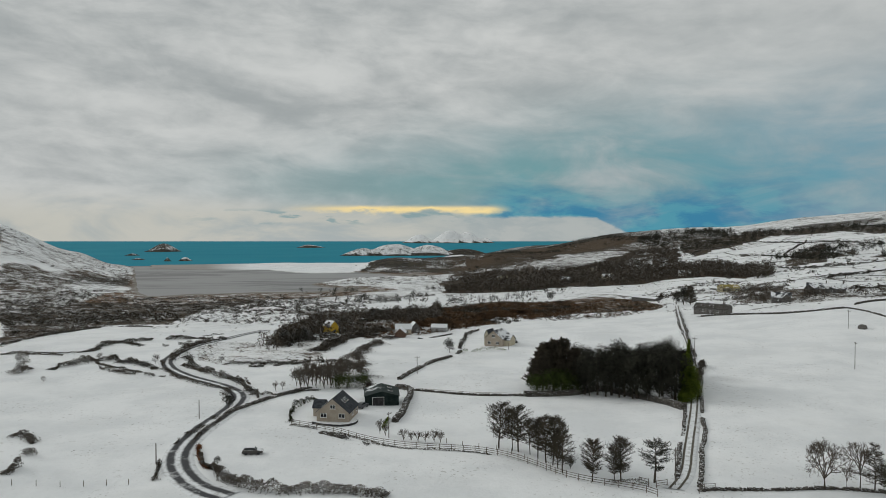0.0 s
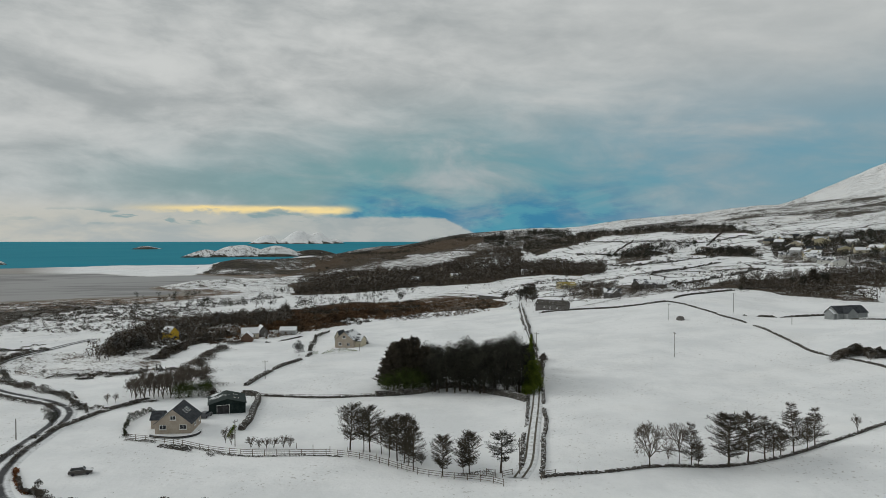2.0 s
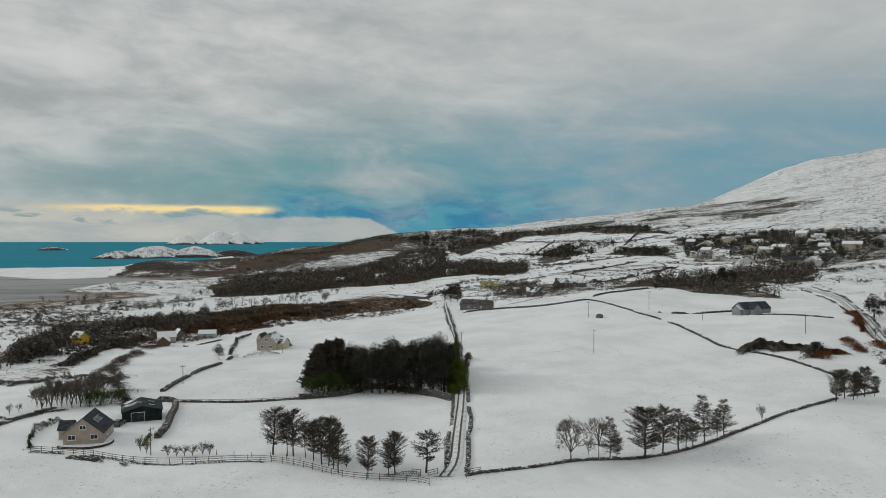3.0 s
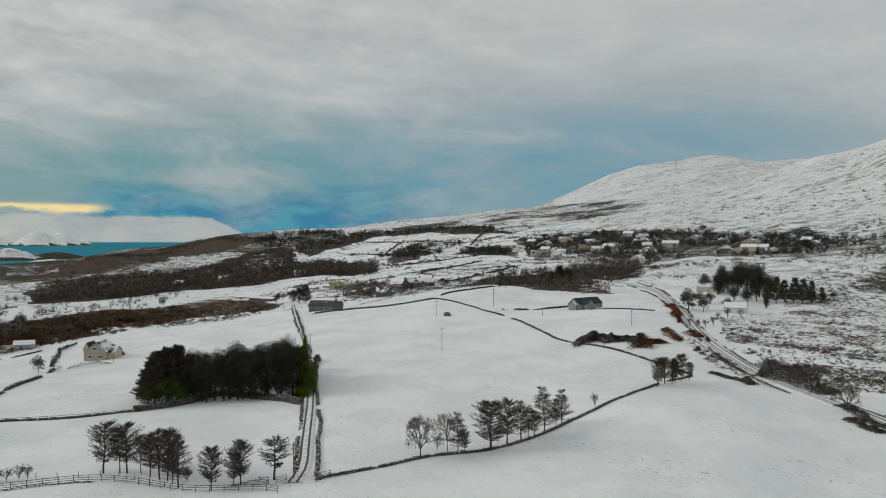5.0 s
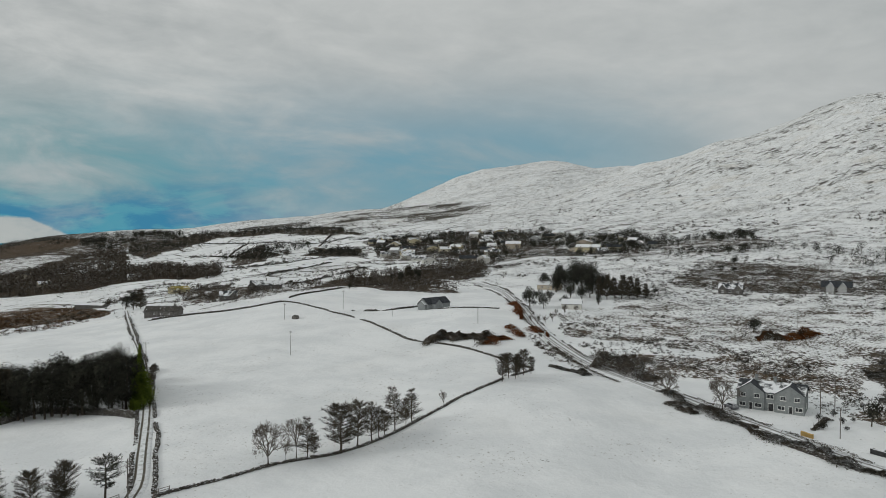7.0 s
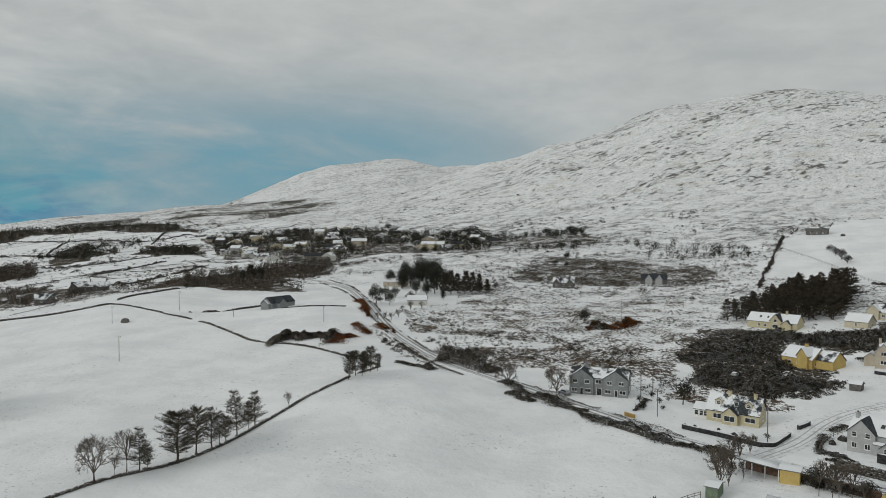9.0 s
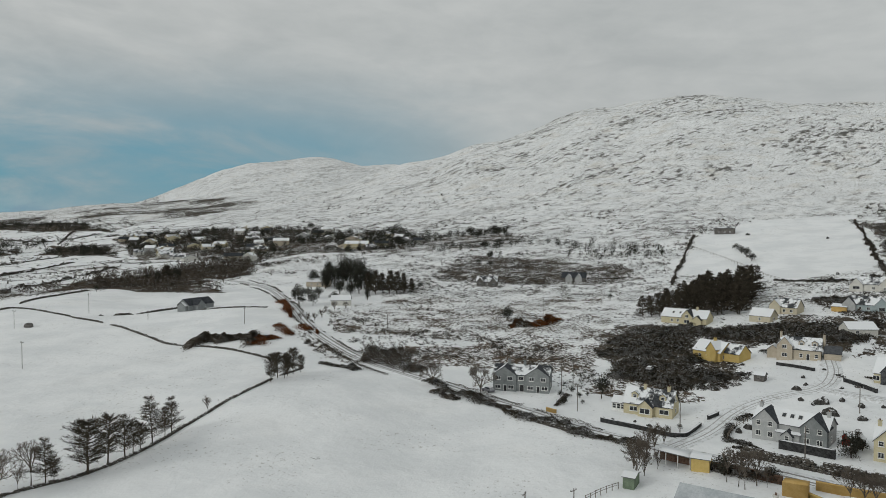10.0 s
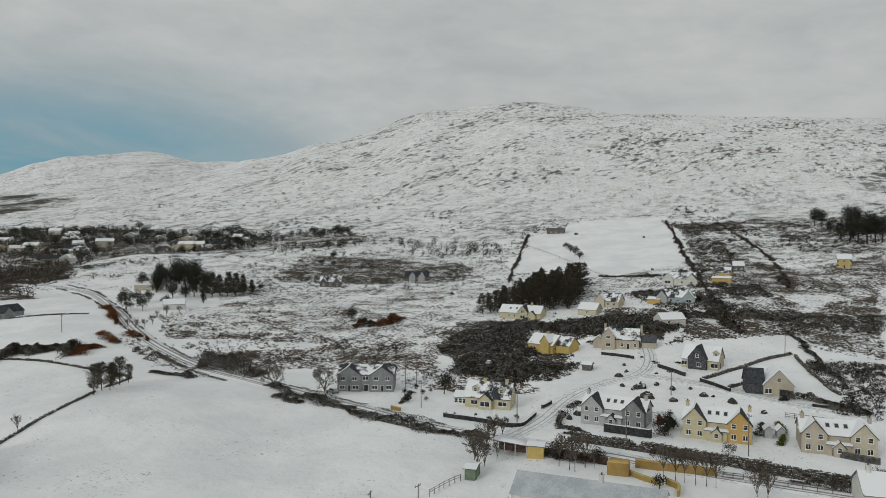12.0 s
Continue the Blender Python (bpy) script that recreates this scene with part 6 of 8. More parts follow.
house(-2.3, 370.4, -9.7, 8.3, 5.0, 2.4, 4.0, PALE_GREY, SNOWY, "low pale shed under snow", "x", name="outbuilding", category="shed")
# beyond the fields
house(230.9, 417.0, -31.6, 20.9, 8.0, 3.0, 6.0, RUBBLE, PATCHY, "long dark stone farmhouse at the field's top", "x", [("f", -8, 1, 1, 1.1), ("f", -3, 1, 1, 1.1), ("f", 3, 1, 1, 1.1), ("f", 8, 1, 1, 1.1)], gables=[(-9, 5, 2, 3.0, 5.4, RUBBLE, SNOWY)], chimneys=[(9, 4, 7.2), (0, 4, 7.2)])
house(146.5, 378.7, -42.7, 18.6, 7.0, 3.2, 5.4, RUBBLE, surface("mossy_stone_roof", worn((0.05, 0.05, 0.045), (0.11, 0.10, 0.09), 1.0, snow=0.2, snow_scale=0.7, steep=0.2), 0.9), "dark ruined stone farmhouse beside the track", "x", [("f", -4, 1, 0.9, 1), ("f", 0, 1, 0.9, 1), ("f", 4, 1, 0.9, 1)], chimneys=[(6, 3.5, 6.4)])
house(195.6, 399.2, -23.5, 10.5, 7.0, 2.8, 5.6, RUBBLE, PATCHY, "small stone house among dark shrubs", "x", [("f", -2, 1, 0.9, 1), ("f", 2, 1, 0.9, 1)], gables=[(2.5, 4.5, 1.5, 2.8, 5.0, RUBBLE, SNOWY)])
house(212.0, 509.3, 1.4, 13.4, 8.0, 2.8, 4.8, PALE_YELLOW, surface("mustard_roof", worn((0.30, 0.24, 0.06), (0.40, 0.33, 0.10), 0.5, snow=0.35, snow_scale=0.3, steep=0.3), 0.9), "bungalow with mustard-coloured roof", "x", [("f", -4, 1, 1.2, 1.1), ("f", 4, 1, 1.2, 1.1)])
house(145.1, 501.1, -55.8, 21.4, 6.0, 2.4, 3.6, RUBBLE, SNOWY, "long low stone shed on the heath", "x", name="outbuilding", category="shed")
house(235.6, 252.7, 1.8, 15.5, 7.0, 2.6, 5.2, GREY_COAT, SLATE, "grey house with slate roof beyond the wall", "x", [("f", 2, 1, 1.2, 1.1)], gables=[(-2.5, 5.0, 2.5, 2.6, 4.8, GREY_COAT, SLATE)], wings=[(-9, -5.0, 1, 6, 2.2, 3.8, "x", GREY_COAT, SNOWY)])
house(330.1, 259.2, -76.2, 13.0, 8.0, 2.8, 4.8, TAN, SNOWY, "beige bungalow with snowy hipped roof", "x", [("f", -3, 1, 1.2, 1.1), ("f", 1, 1, 1.2, 1.1), ("df", 4, 0, 1, 2)])
house(282.2, 206.3, -58.2, 9.7, 7.0, 2.7, 4.9, WHITISH, SNOWY, "white cottage under a snowy roof among trees", "x", [("f", -3, 1, 1.0, 1.1), ("f", 3, 1, 1.0, 1.1)])
# the grey terrace house by the road
house(187.8, 73.2, -76.5, 16.2, 9.0, 4.9, 7.0, GREY_COAT, PATCHY, "grey twin-gabled house with white-framed windows", "x",
      [("0", -1.8, 3.3, 1.4, 1.15), ("0", 1.6, 3.3, 1.4, 1.15), ("0", -2.0, 0.8, 1.6, 1.15), ("0", 1.9, 0.8, 1.7, 1.15), ("d0", 0.1, 0.0, 0.95, 2.0),
       ("1", -1.6, 3.3, 1.4, 1.15), ("1", 1.7, 3.3, 1.4, 1.15), ("1", -2.0, 0.8, 1.7, 1.15), ("1", 2.1, 0.8, 1.7, 1.15), ("d1", 0.2, 0.0, 0.95, 2.0),
       ("f", 0.0, 3.3, 1.6, 1.2), ("df", 0.2, 0.0, 1.4, 2.1), ("r", 4.5, 1.0, 1.0, 1.2)],
      gables=[(-4.75, 6.8, 0.5, 4.9, 7.3, GREY_COAT, SLATE), (4.75, 6.8, 0.5, 4.9, 7.3, GREY_COAT, SLATE)], chimneys=[(-4.0, 4.5, 8.6), (0.6, 4.5, 8.4)])
# cream cottage with dormers, behind a low wall
cottage = house(181.6, 36.0, -93.5, 12.4, 7.5, 2.9, 6.4, PALE_YELLOW, PATCHY, "cream dormer cottage with half-snowy roof", "x",
      [("f", -3.6, 0.9, 2.0, 1.2), ("f", 4.2, 0.9, 2.4, 1.2), ("0", 0, 0.8, 2.6, 1.4), ("r", 3.8, 1.0, 1.1, 1.1), ("r", 3.8, 3.7, 1.0, 1.0)],
      gables=[(-0.3, 3.6, 1.4, 2.6, 4.2, PALE_YELLOW, SLATE)], dormers=[(-3.6, 1.7), (3.6, 1.7)], chimneys=[(-1.5, 3.7, 7.3), (4.6, 3.7, 7.3)], skylights=[(0.6, 0.45)],
      wings=[(-9.6, -6.0, 1.0, 5.5, 2.3, 3.6, "x", WHITE, SNOWY)])

for u in (-9.0, -7.8, -6.7):
    window(cottage, u, 0.7, 1.0, 1.3, "f", 0, 0.985)


def twin(front, left, right, label):
    """A pair of semi-detached houses with a gable at each end and a shared porch."""
    cx, cy, turn, long = front
    g = long * 0.345
    x = long / 2 - g / 2
    ops = []
    for n in ("0", "1"):
        for u in (-g * 0.24, g * 0.24):
            ops += [(n, u, 0.7, 1.15, 1.25), (n, u, 3.1, 1.0, 1.15)]
    ops += [("df", -2.0, 0, 1.3, 2.1), ("df", 2.0, 0, 1.3, 2.1), ("2", 0.0, 0.8, 0.9, 1.1), ("r", 3.0, 1.0, 0.9, 1.2)]
    return house(cx, cy, turn, long, 7.5, 3.9, 6.3, left, SNOWY, label, "x", ops,
                 gables=[(-x, g, 1.0, 4.1, 6.8, left, SLATE), (x, g, 1.0, 4.1, 6.8, right, SLATE), (0.0, 2.2, 2.0, 1.9, 3.0, left, SLATE)],
                 chimneys=[(-long / 2 + 0.6, 3.7, 7.2), (long / 2 - 0.6, 3.7, 7.2)], skylights=[(-1.7, 0.55), (0.0, 0.55), (1.7, 0.55)], group="semi-detached houses",
                 wings=[(-x + g / 2, x - g / 2, -1.4, 0.1, 2.3, 2.6, "x", left, SNOWY)])


twin((170.8, 3.0, -104.3, 15.3), PALE_GREY, GREY_COAT, "grey semi-detached houses with snowy roof")
twin((163.6, -19.6, -100.1, 14.3), PALE_YELLOW, ORANGE, "semi-detached houses, one pale yellow and one orange")
twin((159.6, -42.8, -95.1, 13.9), TAN, CREAM, "beige semi-detached houses under snow")
# the houses of the slope
house(250.5, 30.1, -118.8, 10.7, 8.5, 3.0, 6.2, YELLOW, SNOWY, "yellow house with snowy steep roofs", "x", [("f", -2.6, 0.9, 1.0, 1.1), ("f", 0.4, 0.9, 1.0, 1.1), ("r", 2.0, 0.9, 1.1, 1.2), ("r", 5.5, 0.9, 1.1, 1.2), ("r", 4.0, 3.6, 1.1, 1.2)],
      gables=[(2.6, 3.6, 1.2, 4.2, 6.6, YELLOW, SNOWY)], wings=[(2.5, 11.0, 2.0, 8.5, 3.2, 6.0, "x", YELLOW, PATCHY), (-5.4, -3.0, 0.5, 6.0, 2.3, 3.6, "y", YELLOW, SNOWY)], chimneys=[(0.5, 4.2, 7.2)])
house(308.1, 46.4, -101.8, 19.3, 8.5, 2.9, 6.0, PALE_YELLOW, SNOWY, "pale yellow house with snow on its long roof", "x", [("f", -5, 0.9, 1.0, 1.1), ("f", -2.4, 0.9, 1.0, 1.1), ("0", 0, 3.0, 1.3, 1.3), ("0", 0, 0.7, 2.2, 1.4), ("f", 6.4, 0.9, 1.0, 1.1)],
      gables=[(1.8, 4.4, 1.0, 3.6, 6.2, PALE_YELLOW, SLATE), (6.0, 3.6, 1.2, 2.4, 4.0, PALE_YELLOW, SLATE)], chimneys=[(4.5, 4.2, 7.2)], skylights=[(-5, 0.5), (-2, 0.5)])
house(252.0, 1.6, -93.6, 11.8, 8.0, 3.4, 6.8, TAN, PATCHY, "tan dormer house with slate and snow roof", "x", [("0", 0, 0.9, 1.6, 1.2), ("0", 0, 3.6, 1.4, 1.2), ("f", 0.2, 0.9, 1.0, 1.2), ("df", 2.2, 0, 1.0, 2.1), ("f", 4.6, 0.9, 1.0, 1.2)],
      gables=[(-4.6, 4.6, 1.0, 4.4, 7.2, TAN, SNOWY)], dormers=[(0.2, 1.7), (4.0, 1.7)], chimneys=[(-6.0, 4.0, 8.2), (6.6, 4.0, 8.0)], wings=[(6.8, 11.5, 1.0, 7.0, 2.7, 4.6, "x", TAN, SLATE), (-10.0, -6.6, 1.5, 6.5, 2.4, 3.9, "y", TAN, SNOWY)])
house(228.1, -22.2, -110.7, 10.8, 7.5, 2.9, 6.8, PALE_YELLOW, SNOWY, "yellow house with a dark stone front gable", "x", [("f", -4.8, 0.8, 1.7, 1.3), ("0", 0.6, 0.8, 1.3, 1.3), ("0", 0, 3.6, 1.0, 1.2), ("f", 4.3, 0.7, 2.2, 1.4), ("dr", 2.4, 0, 1.6, 2.1), ("r", 3.8, 3.9, 1.0, 1.1)],
      gables=[(-0.6, 5.6, 1.1, 3.4, 7.2, DARK_STONE, SLATE)], dormers=[(4.4, 1.5)])
house(201.4, -39.6, -89.9, 7.5, 9.0, 3.0, 7.0, TAN, SNOWY, "tan gabled house with a dark stone wing", "y", [("f", -2.6, 0.7, 1.8, 1.4), ("df", 0.8, 0, 1.6, 2.1), ("f", 0.0, 3.9, 1.0, 1.1), ("l", 4.5, 1.0, 1.2, 1.3)],
      wings=[(-8.0, -3.4, 1.2, 7.0, 3.2, 6.6, "x", DARK_STONE, SLATE)])
house(279.3, -17.6, -65.0, 9.8, 7.0, 2.4, 4.6, WHITISH, SNOWY, "white bungalow under smooth snow", "x", [("f", -2, 0.9, 1.2, 1)])
house(329.2, 8.5, -110.7, 10.4, 7.5, 3.0, 6.4, CREAM, PATCHY, "cream dormer house on the slope", "x", [("f", 0, 0.9, 1.2, 1.2), ("f", 3, 0.9, 1.2, 1.2), ("f", -4, 0.9, 1.2, 1.2)], gables=[(-3.6, 4.4, 1.0, 3.6, 6.0, CREAM, SNOWY)], skylights=[(1, 0.5), (4, 0.5)])
house(313.5, 17.1, -111.2, 8.6, 7.0, 2.6, 5.4, CREAM, SNOWY, "small cream cottage under snow", "x", [("r", 3.5, 0.9, 1.2, 1.2), ("f", 0, 0.9, 1, 1)])
house(335.7, -22.7, -103.4, 14.0, 8.0, 3.0, 6.2, BLUE_GREY, PATCHY, "blue-grey house with white gable windows", "x", [("0", 0, 0.9, 2.2, 1.4), ("f", -3, 0.9, 1.2, 1.2), ("f", 0, 0.9, 1.2, 1.2)], gables=[(5.0, 5.2, 1.2, 3.0, 6.0, BLUE_GREY, SNOWY), (-7, 5, 1.0, 3.0, 6.0, PALE_GREY, SLATE)], skylights=[(-3, 0.5), (0, 0.5)])
house(336.8, -12.1, -112.5, 5.9, 5.0, 2.2, 3.2, ORANGE, SNOWY, "small orange-brown timber shed", "x", name="shed", category="shed")
house(383.5, -26.9, -103.4, 15.1, 8.0, 3.4, 6.6, WHITISH, PATCHY, "white house with dark slate gables", "x", [("0", 0, 0.9, 3.0, 1.4), ("f", 1, 0.9, 1.2, 1.2), ("1", 0, 0.9, 1.2, 1.2)], gables=[(-6, 5.6, 1.0, 3.0, 6.2, WHITISH, SNOWY), (6, 5.6, 1.0, 3.0, 6.2, WHITISH, SLATE)])
house(387.5, -48.4, -106.5, 7.2, 8.0, 5.0, 7.6, YELLOW, PATCHY, "yellow two-storey house among scrub", "x", [("f", -2.5, 0.9, 1.1, 1.2), ("f", 2.5, 0.9, 1.1, 1.2), ("f", -2.5, 3.4, 1.1, 1.2), ("f", 2.5, 3.4, 1.1, 1.2)], wings=[(-4.6, 4.6, -3.5, 0.1, 2.2, 3.0, "x", YELLOW, SNOWY)])
house(419.8, -114.3, -103.0, 6.9, 7.0, 5.0, 7.6, YELLOW, SNOWY, "yellow two-storey farmhouse below the hill", "x", [("f", -3.0, 0.9, 1.1, 1.2), ("f", 3.0, 0.9, 1.1, 1.2), ("f", -3.0, 3.4, 1.1, 1.2), ("f", 0, 3.4, 1.1, 1.2), ("f", 3.0, 3.4, 1.1, 1.2), ("df", 0, 0, 1, 2)])
house(419.5, -60.9, -92.0, 5.9, 7.0, 3.0, 5.4, RUBBLE, SNOWY, "small grey stone cottage in the scrub", "x", [("f", -1.5, 0.9, 1, 1), ("f", 1.5, 0.9, 1, 1)])
house(602.3, 59.4, -87.3, 15.4, 8.0, 5.0, 6.0, RUBBLE, PATCHY, "dark ruined stone farmhouse below the hill", "x", [("f", -4, 1, 1, 1.2), ("f", 0, 1, 1, 1.2), ("f", 4, 1, 1, 1.2)])
house(386.0, 172.9, -71.5, 12.5, 8.0, 3.0, 6.0, RUBBLE, PATCHY, "grey stone cottage with two front gables", "x", [("f", 0, 0.9, 1.2, 1.2), ("0", 0, 0.9, 1.2, 1.2), ("1", 0, 0.9, 1.2, 1.2)], gables=[(-4, 4, 1, 3, 5.4, RUBBLE, SNOWY), (4, 4, 1, 3, 5.4, RUBBLE, SNOWY)], chimneys=[(0, 4, 7)])
house(420.8, 129.1, -75.9, 14.7, 8.0, 3.0, 6.0, RUBBLE, SLATE, "dark grey dormer house on the heath", "x", [("f", 0, 0.9, 1.2, 1.2), ("f", -4, 0.9, 1.2, 1.2)], gables=[(3, 4, 1, 3, 5.4, PALE_GREY, SNOWY), (-3, 4, 1, 3, 5.4, PALE_GREY, SNOWY)], chimneys=[(5, 4, 7)])
# buildings at the near edge of the estate
house(113.1, 6.4, -97.6, 24.6, 9.0, 2.6, 4.9, WHITISH, surface("grey_roof_thin_snow", worn((0.36, 0.39, 0.41), (0.50, 0.525, 0.54), 0.4), 0.8, grainy(3, 0.02)), "long bungalow with a pale grey thinly snowed roof", "x", [("f", -8, 0.9, 1.4, 1.2), ("f", 8, 0.9, 1.4, 1.2)], chimneys=[(2.0, 4.5, 6.0)])
house(129.5, -43.4, -92.1, 9.0, 8.0, 2.8, 5.6, WHITISH, SNOWY, "second bungalow roof under snow", "x", [("f", 0, 0.9, 1.4, 1.2)], chimneys=[(-3.0, 4.0, 6.6)])
house(129.3, 29.0, -92.3, 2.1, 4.0, 2.2, 2.6, GREEN_PAINT, SNOWY, "sage-green timber garden shed", "x", name="shed", category="shed")
house(143.6, 18.2, -90.6, 3.4, 3.5, 2.6, 2.9, YELLOW, SNOWY, "yellow plastered outbuilding under snow", "x", name="outbuilding", category="shed")
house(172.9, -7.8, -105.7, 1.3, 2.6, 1.9, 2.6, RED_PAINT, SNOWY, "small red garden shed", "y", name="shed", category="shed")
house(171.3, -10.3, -102.6, 1.4, 2.6, 1.9, 2.6, BRICK_BROWN, SNOWY, "small brown garden shed", "y", name="shed", category="shed")
house(166.5, -30.8, -91.8, 1.6, 2.8, 1.9, 2.7, PALE_GREY, SNOWY, "small grey garden shed", "y", name="shed", category="shed")
house(166.3, -33.3, -91.2, 1.6, 2.8, 1.9, 2.7, PALE_GREY, SNOWY, "small grey garden shed", "y", name="shed", category="shed")
house(223.6, 12.2, -102.7, 2.9, 2.8, 1.9, 2.6, RUBBLE, SNOWY, "small stone garden shed", "x", name="shed", category="shed")


def lean_to(cx, cy, turn, long, label):
    """An open-fronted shelter: back wall, posts, flat roof under snow."""
    ob = base("shelter", pose(cx, cy, ground_z(cx, cy), 0, 0, turn), label, "shelter")
    h = long / 2
    under("back_wall", solid("back_wall", [(-h, h, 2.8, 3.0, -1, 2.6)], BRICK_BROWN), ob)
    under("roof", solid("roof", [(-h - 0.2, h + 0.2, -0.3, 3.3, 2.6, 2.85)], SNOWY), ob)
    for x in np.linspace(-h + 0.1, h - 0.1, 4):
        under("post", solid("post", [(x - 0.07, x + 0.07, 0, 0.14, -1, 2.6)], WHITE), ob)


lean_to(145.2, 23.9, -107.4, 8.0, "open-fronted shelter with a flat snowy roof")


def block_wall(path, wide, tall, mat, label, name="garden_wall", lift=0.0):
    """A built wall with a coping, following the ground."""
    s, x, y, tx, ty = line_points(path, 1.0)
    side = np.array([-wide / 2, -wide / 2, -wide / 2 - 0.06, -wide / 2 - 0.06, wide / 2 + 0.06, wide / 2 + 0.06, wide / 2, wide / 2])
    up = np.array([-0.6, tall - 0.12, tall - 0.12, tall, tall, tall - 0.12, tall - 0.12, -0.6])
    v = np.stack([x[:, None] - ty[:, None] * side, y[:, None] + tx[:, None] * side, height(x, y)[:, None] + up + 0.04 * rough(x, y, 2.0, 2, 5)[:, None]], -1)
    n, k = v.shape[:2]
    i = np.arange(n * k).reshape(n, k)
    j = np.roll(i, -1, axis=1)
    f = np.stack([i[:-1], i[1:], j[1:], j[:-1]], -1).reshape(-1, 4)
    ends = np.array([(i[0, a], i[0, b], i[0, c], i[0, d]) for a, b, c, d in ((0, 1, 6, 7), (2, 3, 4, 5))] + [(i[-1, d], i[-1, c], i[-1, b], i[-1, a]) for a, b, c, d in ((0, 1, 6, 7), (2, 3, 4, 5))])
    return thing(name, mesh_of(name, v.reshape(-1, 3), np.vstack([f, ends]), mat), label, "wall")


block_wall([(-32.0, 168.8), (-28.6, 166.8), (-24.3, 165.9), (-21.5, 167.9), (-21.2, 171.4)], 0.5, 0.55, LOW_WALL, "low dark wall before the gabled house")
GW = "low dark garden wall capped with snow"
block_wall([(171.1, 45.3), (169.3, 35.3), (165.3, 24.7), (171.6, 23.6), (178.3, 22.3)], 0.5, 1.1, LOW_WALL, GW)
block_wall([(183.6, 21.5), (189.1, 19.3)], 0.6, 1.2, LOW_WALL, GW)
block_wall([(245.0, 8.3), (242.6, 2.5), (239.4, -3.0)], 0.5, 1.0, LOW_WALL, GW)
block_wall([(229.8, -9.8), (224.5, -13.8), (218.8, -17.3)], 0.5, 1.2, LOW_WALL, GW)
block_wall([(213.3, -20.9), (209.0, -24.3), (202.9, -28.1)], 0.5, 1.2, LOW_WALL, GW)
block_wall([(165.0, 4.8), (162.8, -0.3), (161.2, -6.4)], 0.9, 1.9, LOW_WALL, "dark retaining wall under the front garden")
block_wall([(158.8, -41.1), (156.7, -44.7), (154.7, -49.8)], 0.5, 1.3, RUBBLE, "grey block wall before the house")
block_wall([(146.1, 16.7), (144.0, 9.8), (141.4, 3.4)], 0.4, 1.6, BRICK_BROWN, "brown brick wall along the lane")
block_wall([(136.7, 3.2), (136.3, 1.2), (136.1, -0.8)], 2.5, 2.6, ORANGE, "yellow plastered terrace wall")
block_wall([(141.1, -1.9), (140.3, -6.7), (140.0, -11.9), (140.1, -17.8)], 0.4, 1.7, ORANGE, "long ochre plastered garden wall")
block_wall([(136.1, -0.8), (133.4, -3.4), (131.7, -6.3)], 0.4, 1.0, YELLOW, "yellow banister wall of the garden steps")
block_wall([(132.7, -7.3), (130.3, -9.6), (125.9, -8.8)], 0.4, 1.2, YELLOW, "yellow garden wall at a bend")
block_wall([(172.8, 60.2), (171.9, 56.6)], 0.4, 1.0, ORANGE, "short orange gate wall by the road")


def prism_mesh(name, p0, p1, r, mat):
    return mesh_of(name, *prisms([p0], [p1], r, r * 0.8), mat)


POST = prism_mesh("post", (0, 0, -0.4), (0, 0, 8.0), 0.125, POLE_WOOD)
ARM = solid("crossarm", [(-0.85, 0.85, -0.05, 0.05, 0, 0.11)], POLE_WOOD)
KNOB = solid("insulator", [(-0.07, 0.07, -0.07, 0.07, 0, 0.22)], PALE_GREY)


def pole(x, y, h, arms=1, turn=0.0):
    ob = base("utility_pole", pose(x, y, ground_z(x, y), 0, 0, turn), "weathered wooden utility pole standing in snow", "pole", "utility poles")
    under("post", POST, ob, "", Matrix.Diagonal((1, 1, h / 8.0, 1)))
    for k in range(arms):
        under("crossarm", ARM, ob, "", pose(0, -0.12, h - 0.5 - k * 0.9))
        for u in (-0.75, 0.75):
            under("insulator", KNOB, ob, "", pose(u, -0.12, h - 0.34 - k * 0.9))


for n, (x, y, h) in enumerate([(-8.9, 237.6, 6.2), (-61.1, 172.5, 4.8), (-57.9, 138.7, 4.2), (41.9, 123.9, 7.0), (-12.4, 157.5, 5.9), (-32.5, 223.0, 3.7), (129.3, 216.5, 8.6), (167.6, 285.6, 7.6), (152.6, 452.6, 10.1), (27.5, 290.3, 2.9), (88.9, 243.7, 8.5)]):
    pole(x, y, h, 2 if n == 3 else (0 if n in (1, 2, 5, 9) else 1), 15.0 * n)
for n, (x, y, h) in enumerate([(203.7, 289.7, 9.2), (210.2, 201.5, 6.6), (245.7, 155.5, 6.6), (310.4, 109.9, 9.1), (199.8, 61.3, 9.5), (193.9, 62.9, 8.3), (206.7, 254.2, 3.7)]):
    pole(x, y, h, 1, 20.0 * n)
for n, (x, y, h) in enumerate([(152.9, -0.1, 8.2), (154.3, -24.7, 8.9), (245.9, -50.0, 9.8), (320.8, -32.6, 6.3), (321.0, 38.5, 7.4), (199.3, -12.0, 6.8), (169.2, 26.0, 8.4), (177.0, 53.1, 6.9), (118.8, 36.2, 2.6), (115.8, 44.3, 1.4), (301.7, -46.6, 5.0), (210.9, -55.8, 7.1)]):
    pole(x, y, h, 1, 20.0 * n)

FENCE_POST = prism_mesh("post", (0, 0, -0.4), (0, 0, 1.25), 0.075, TIMBER)


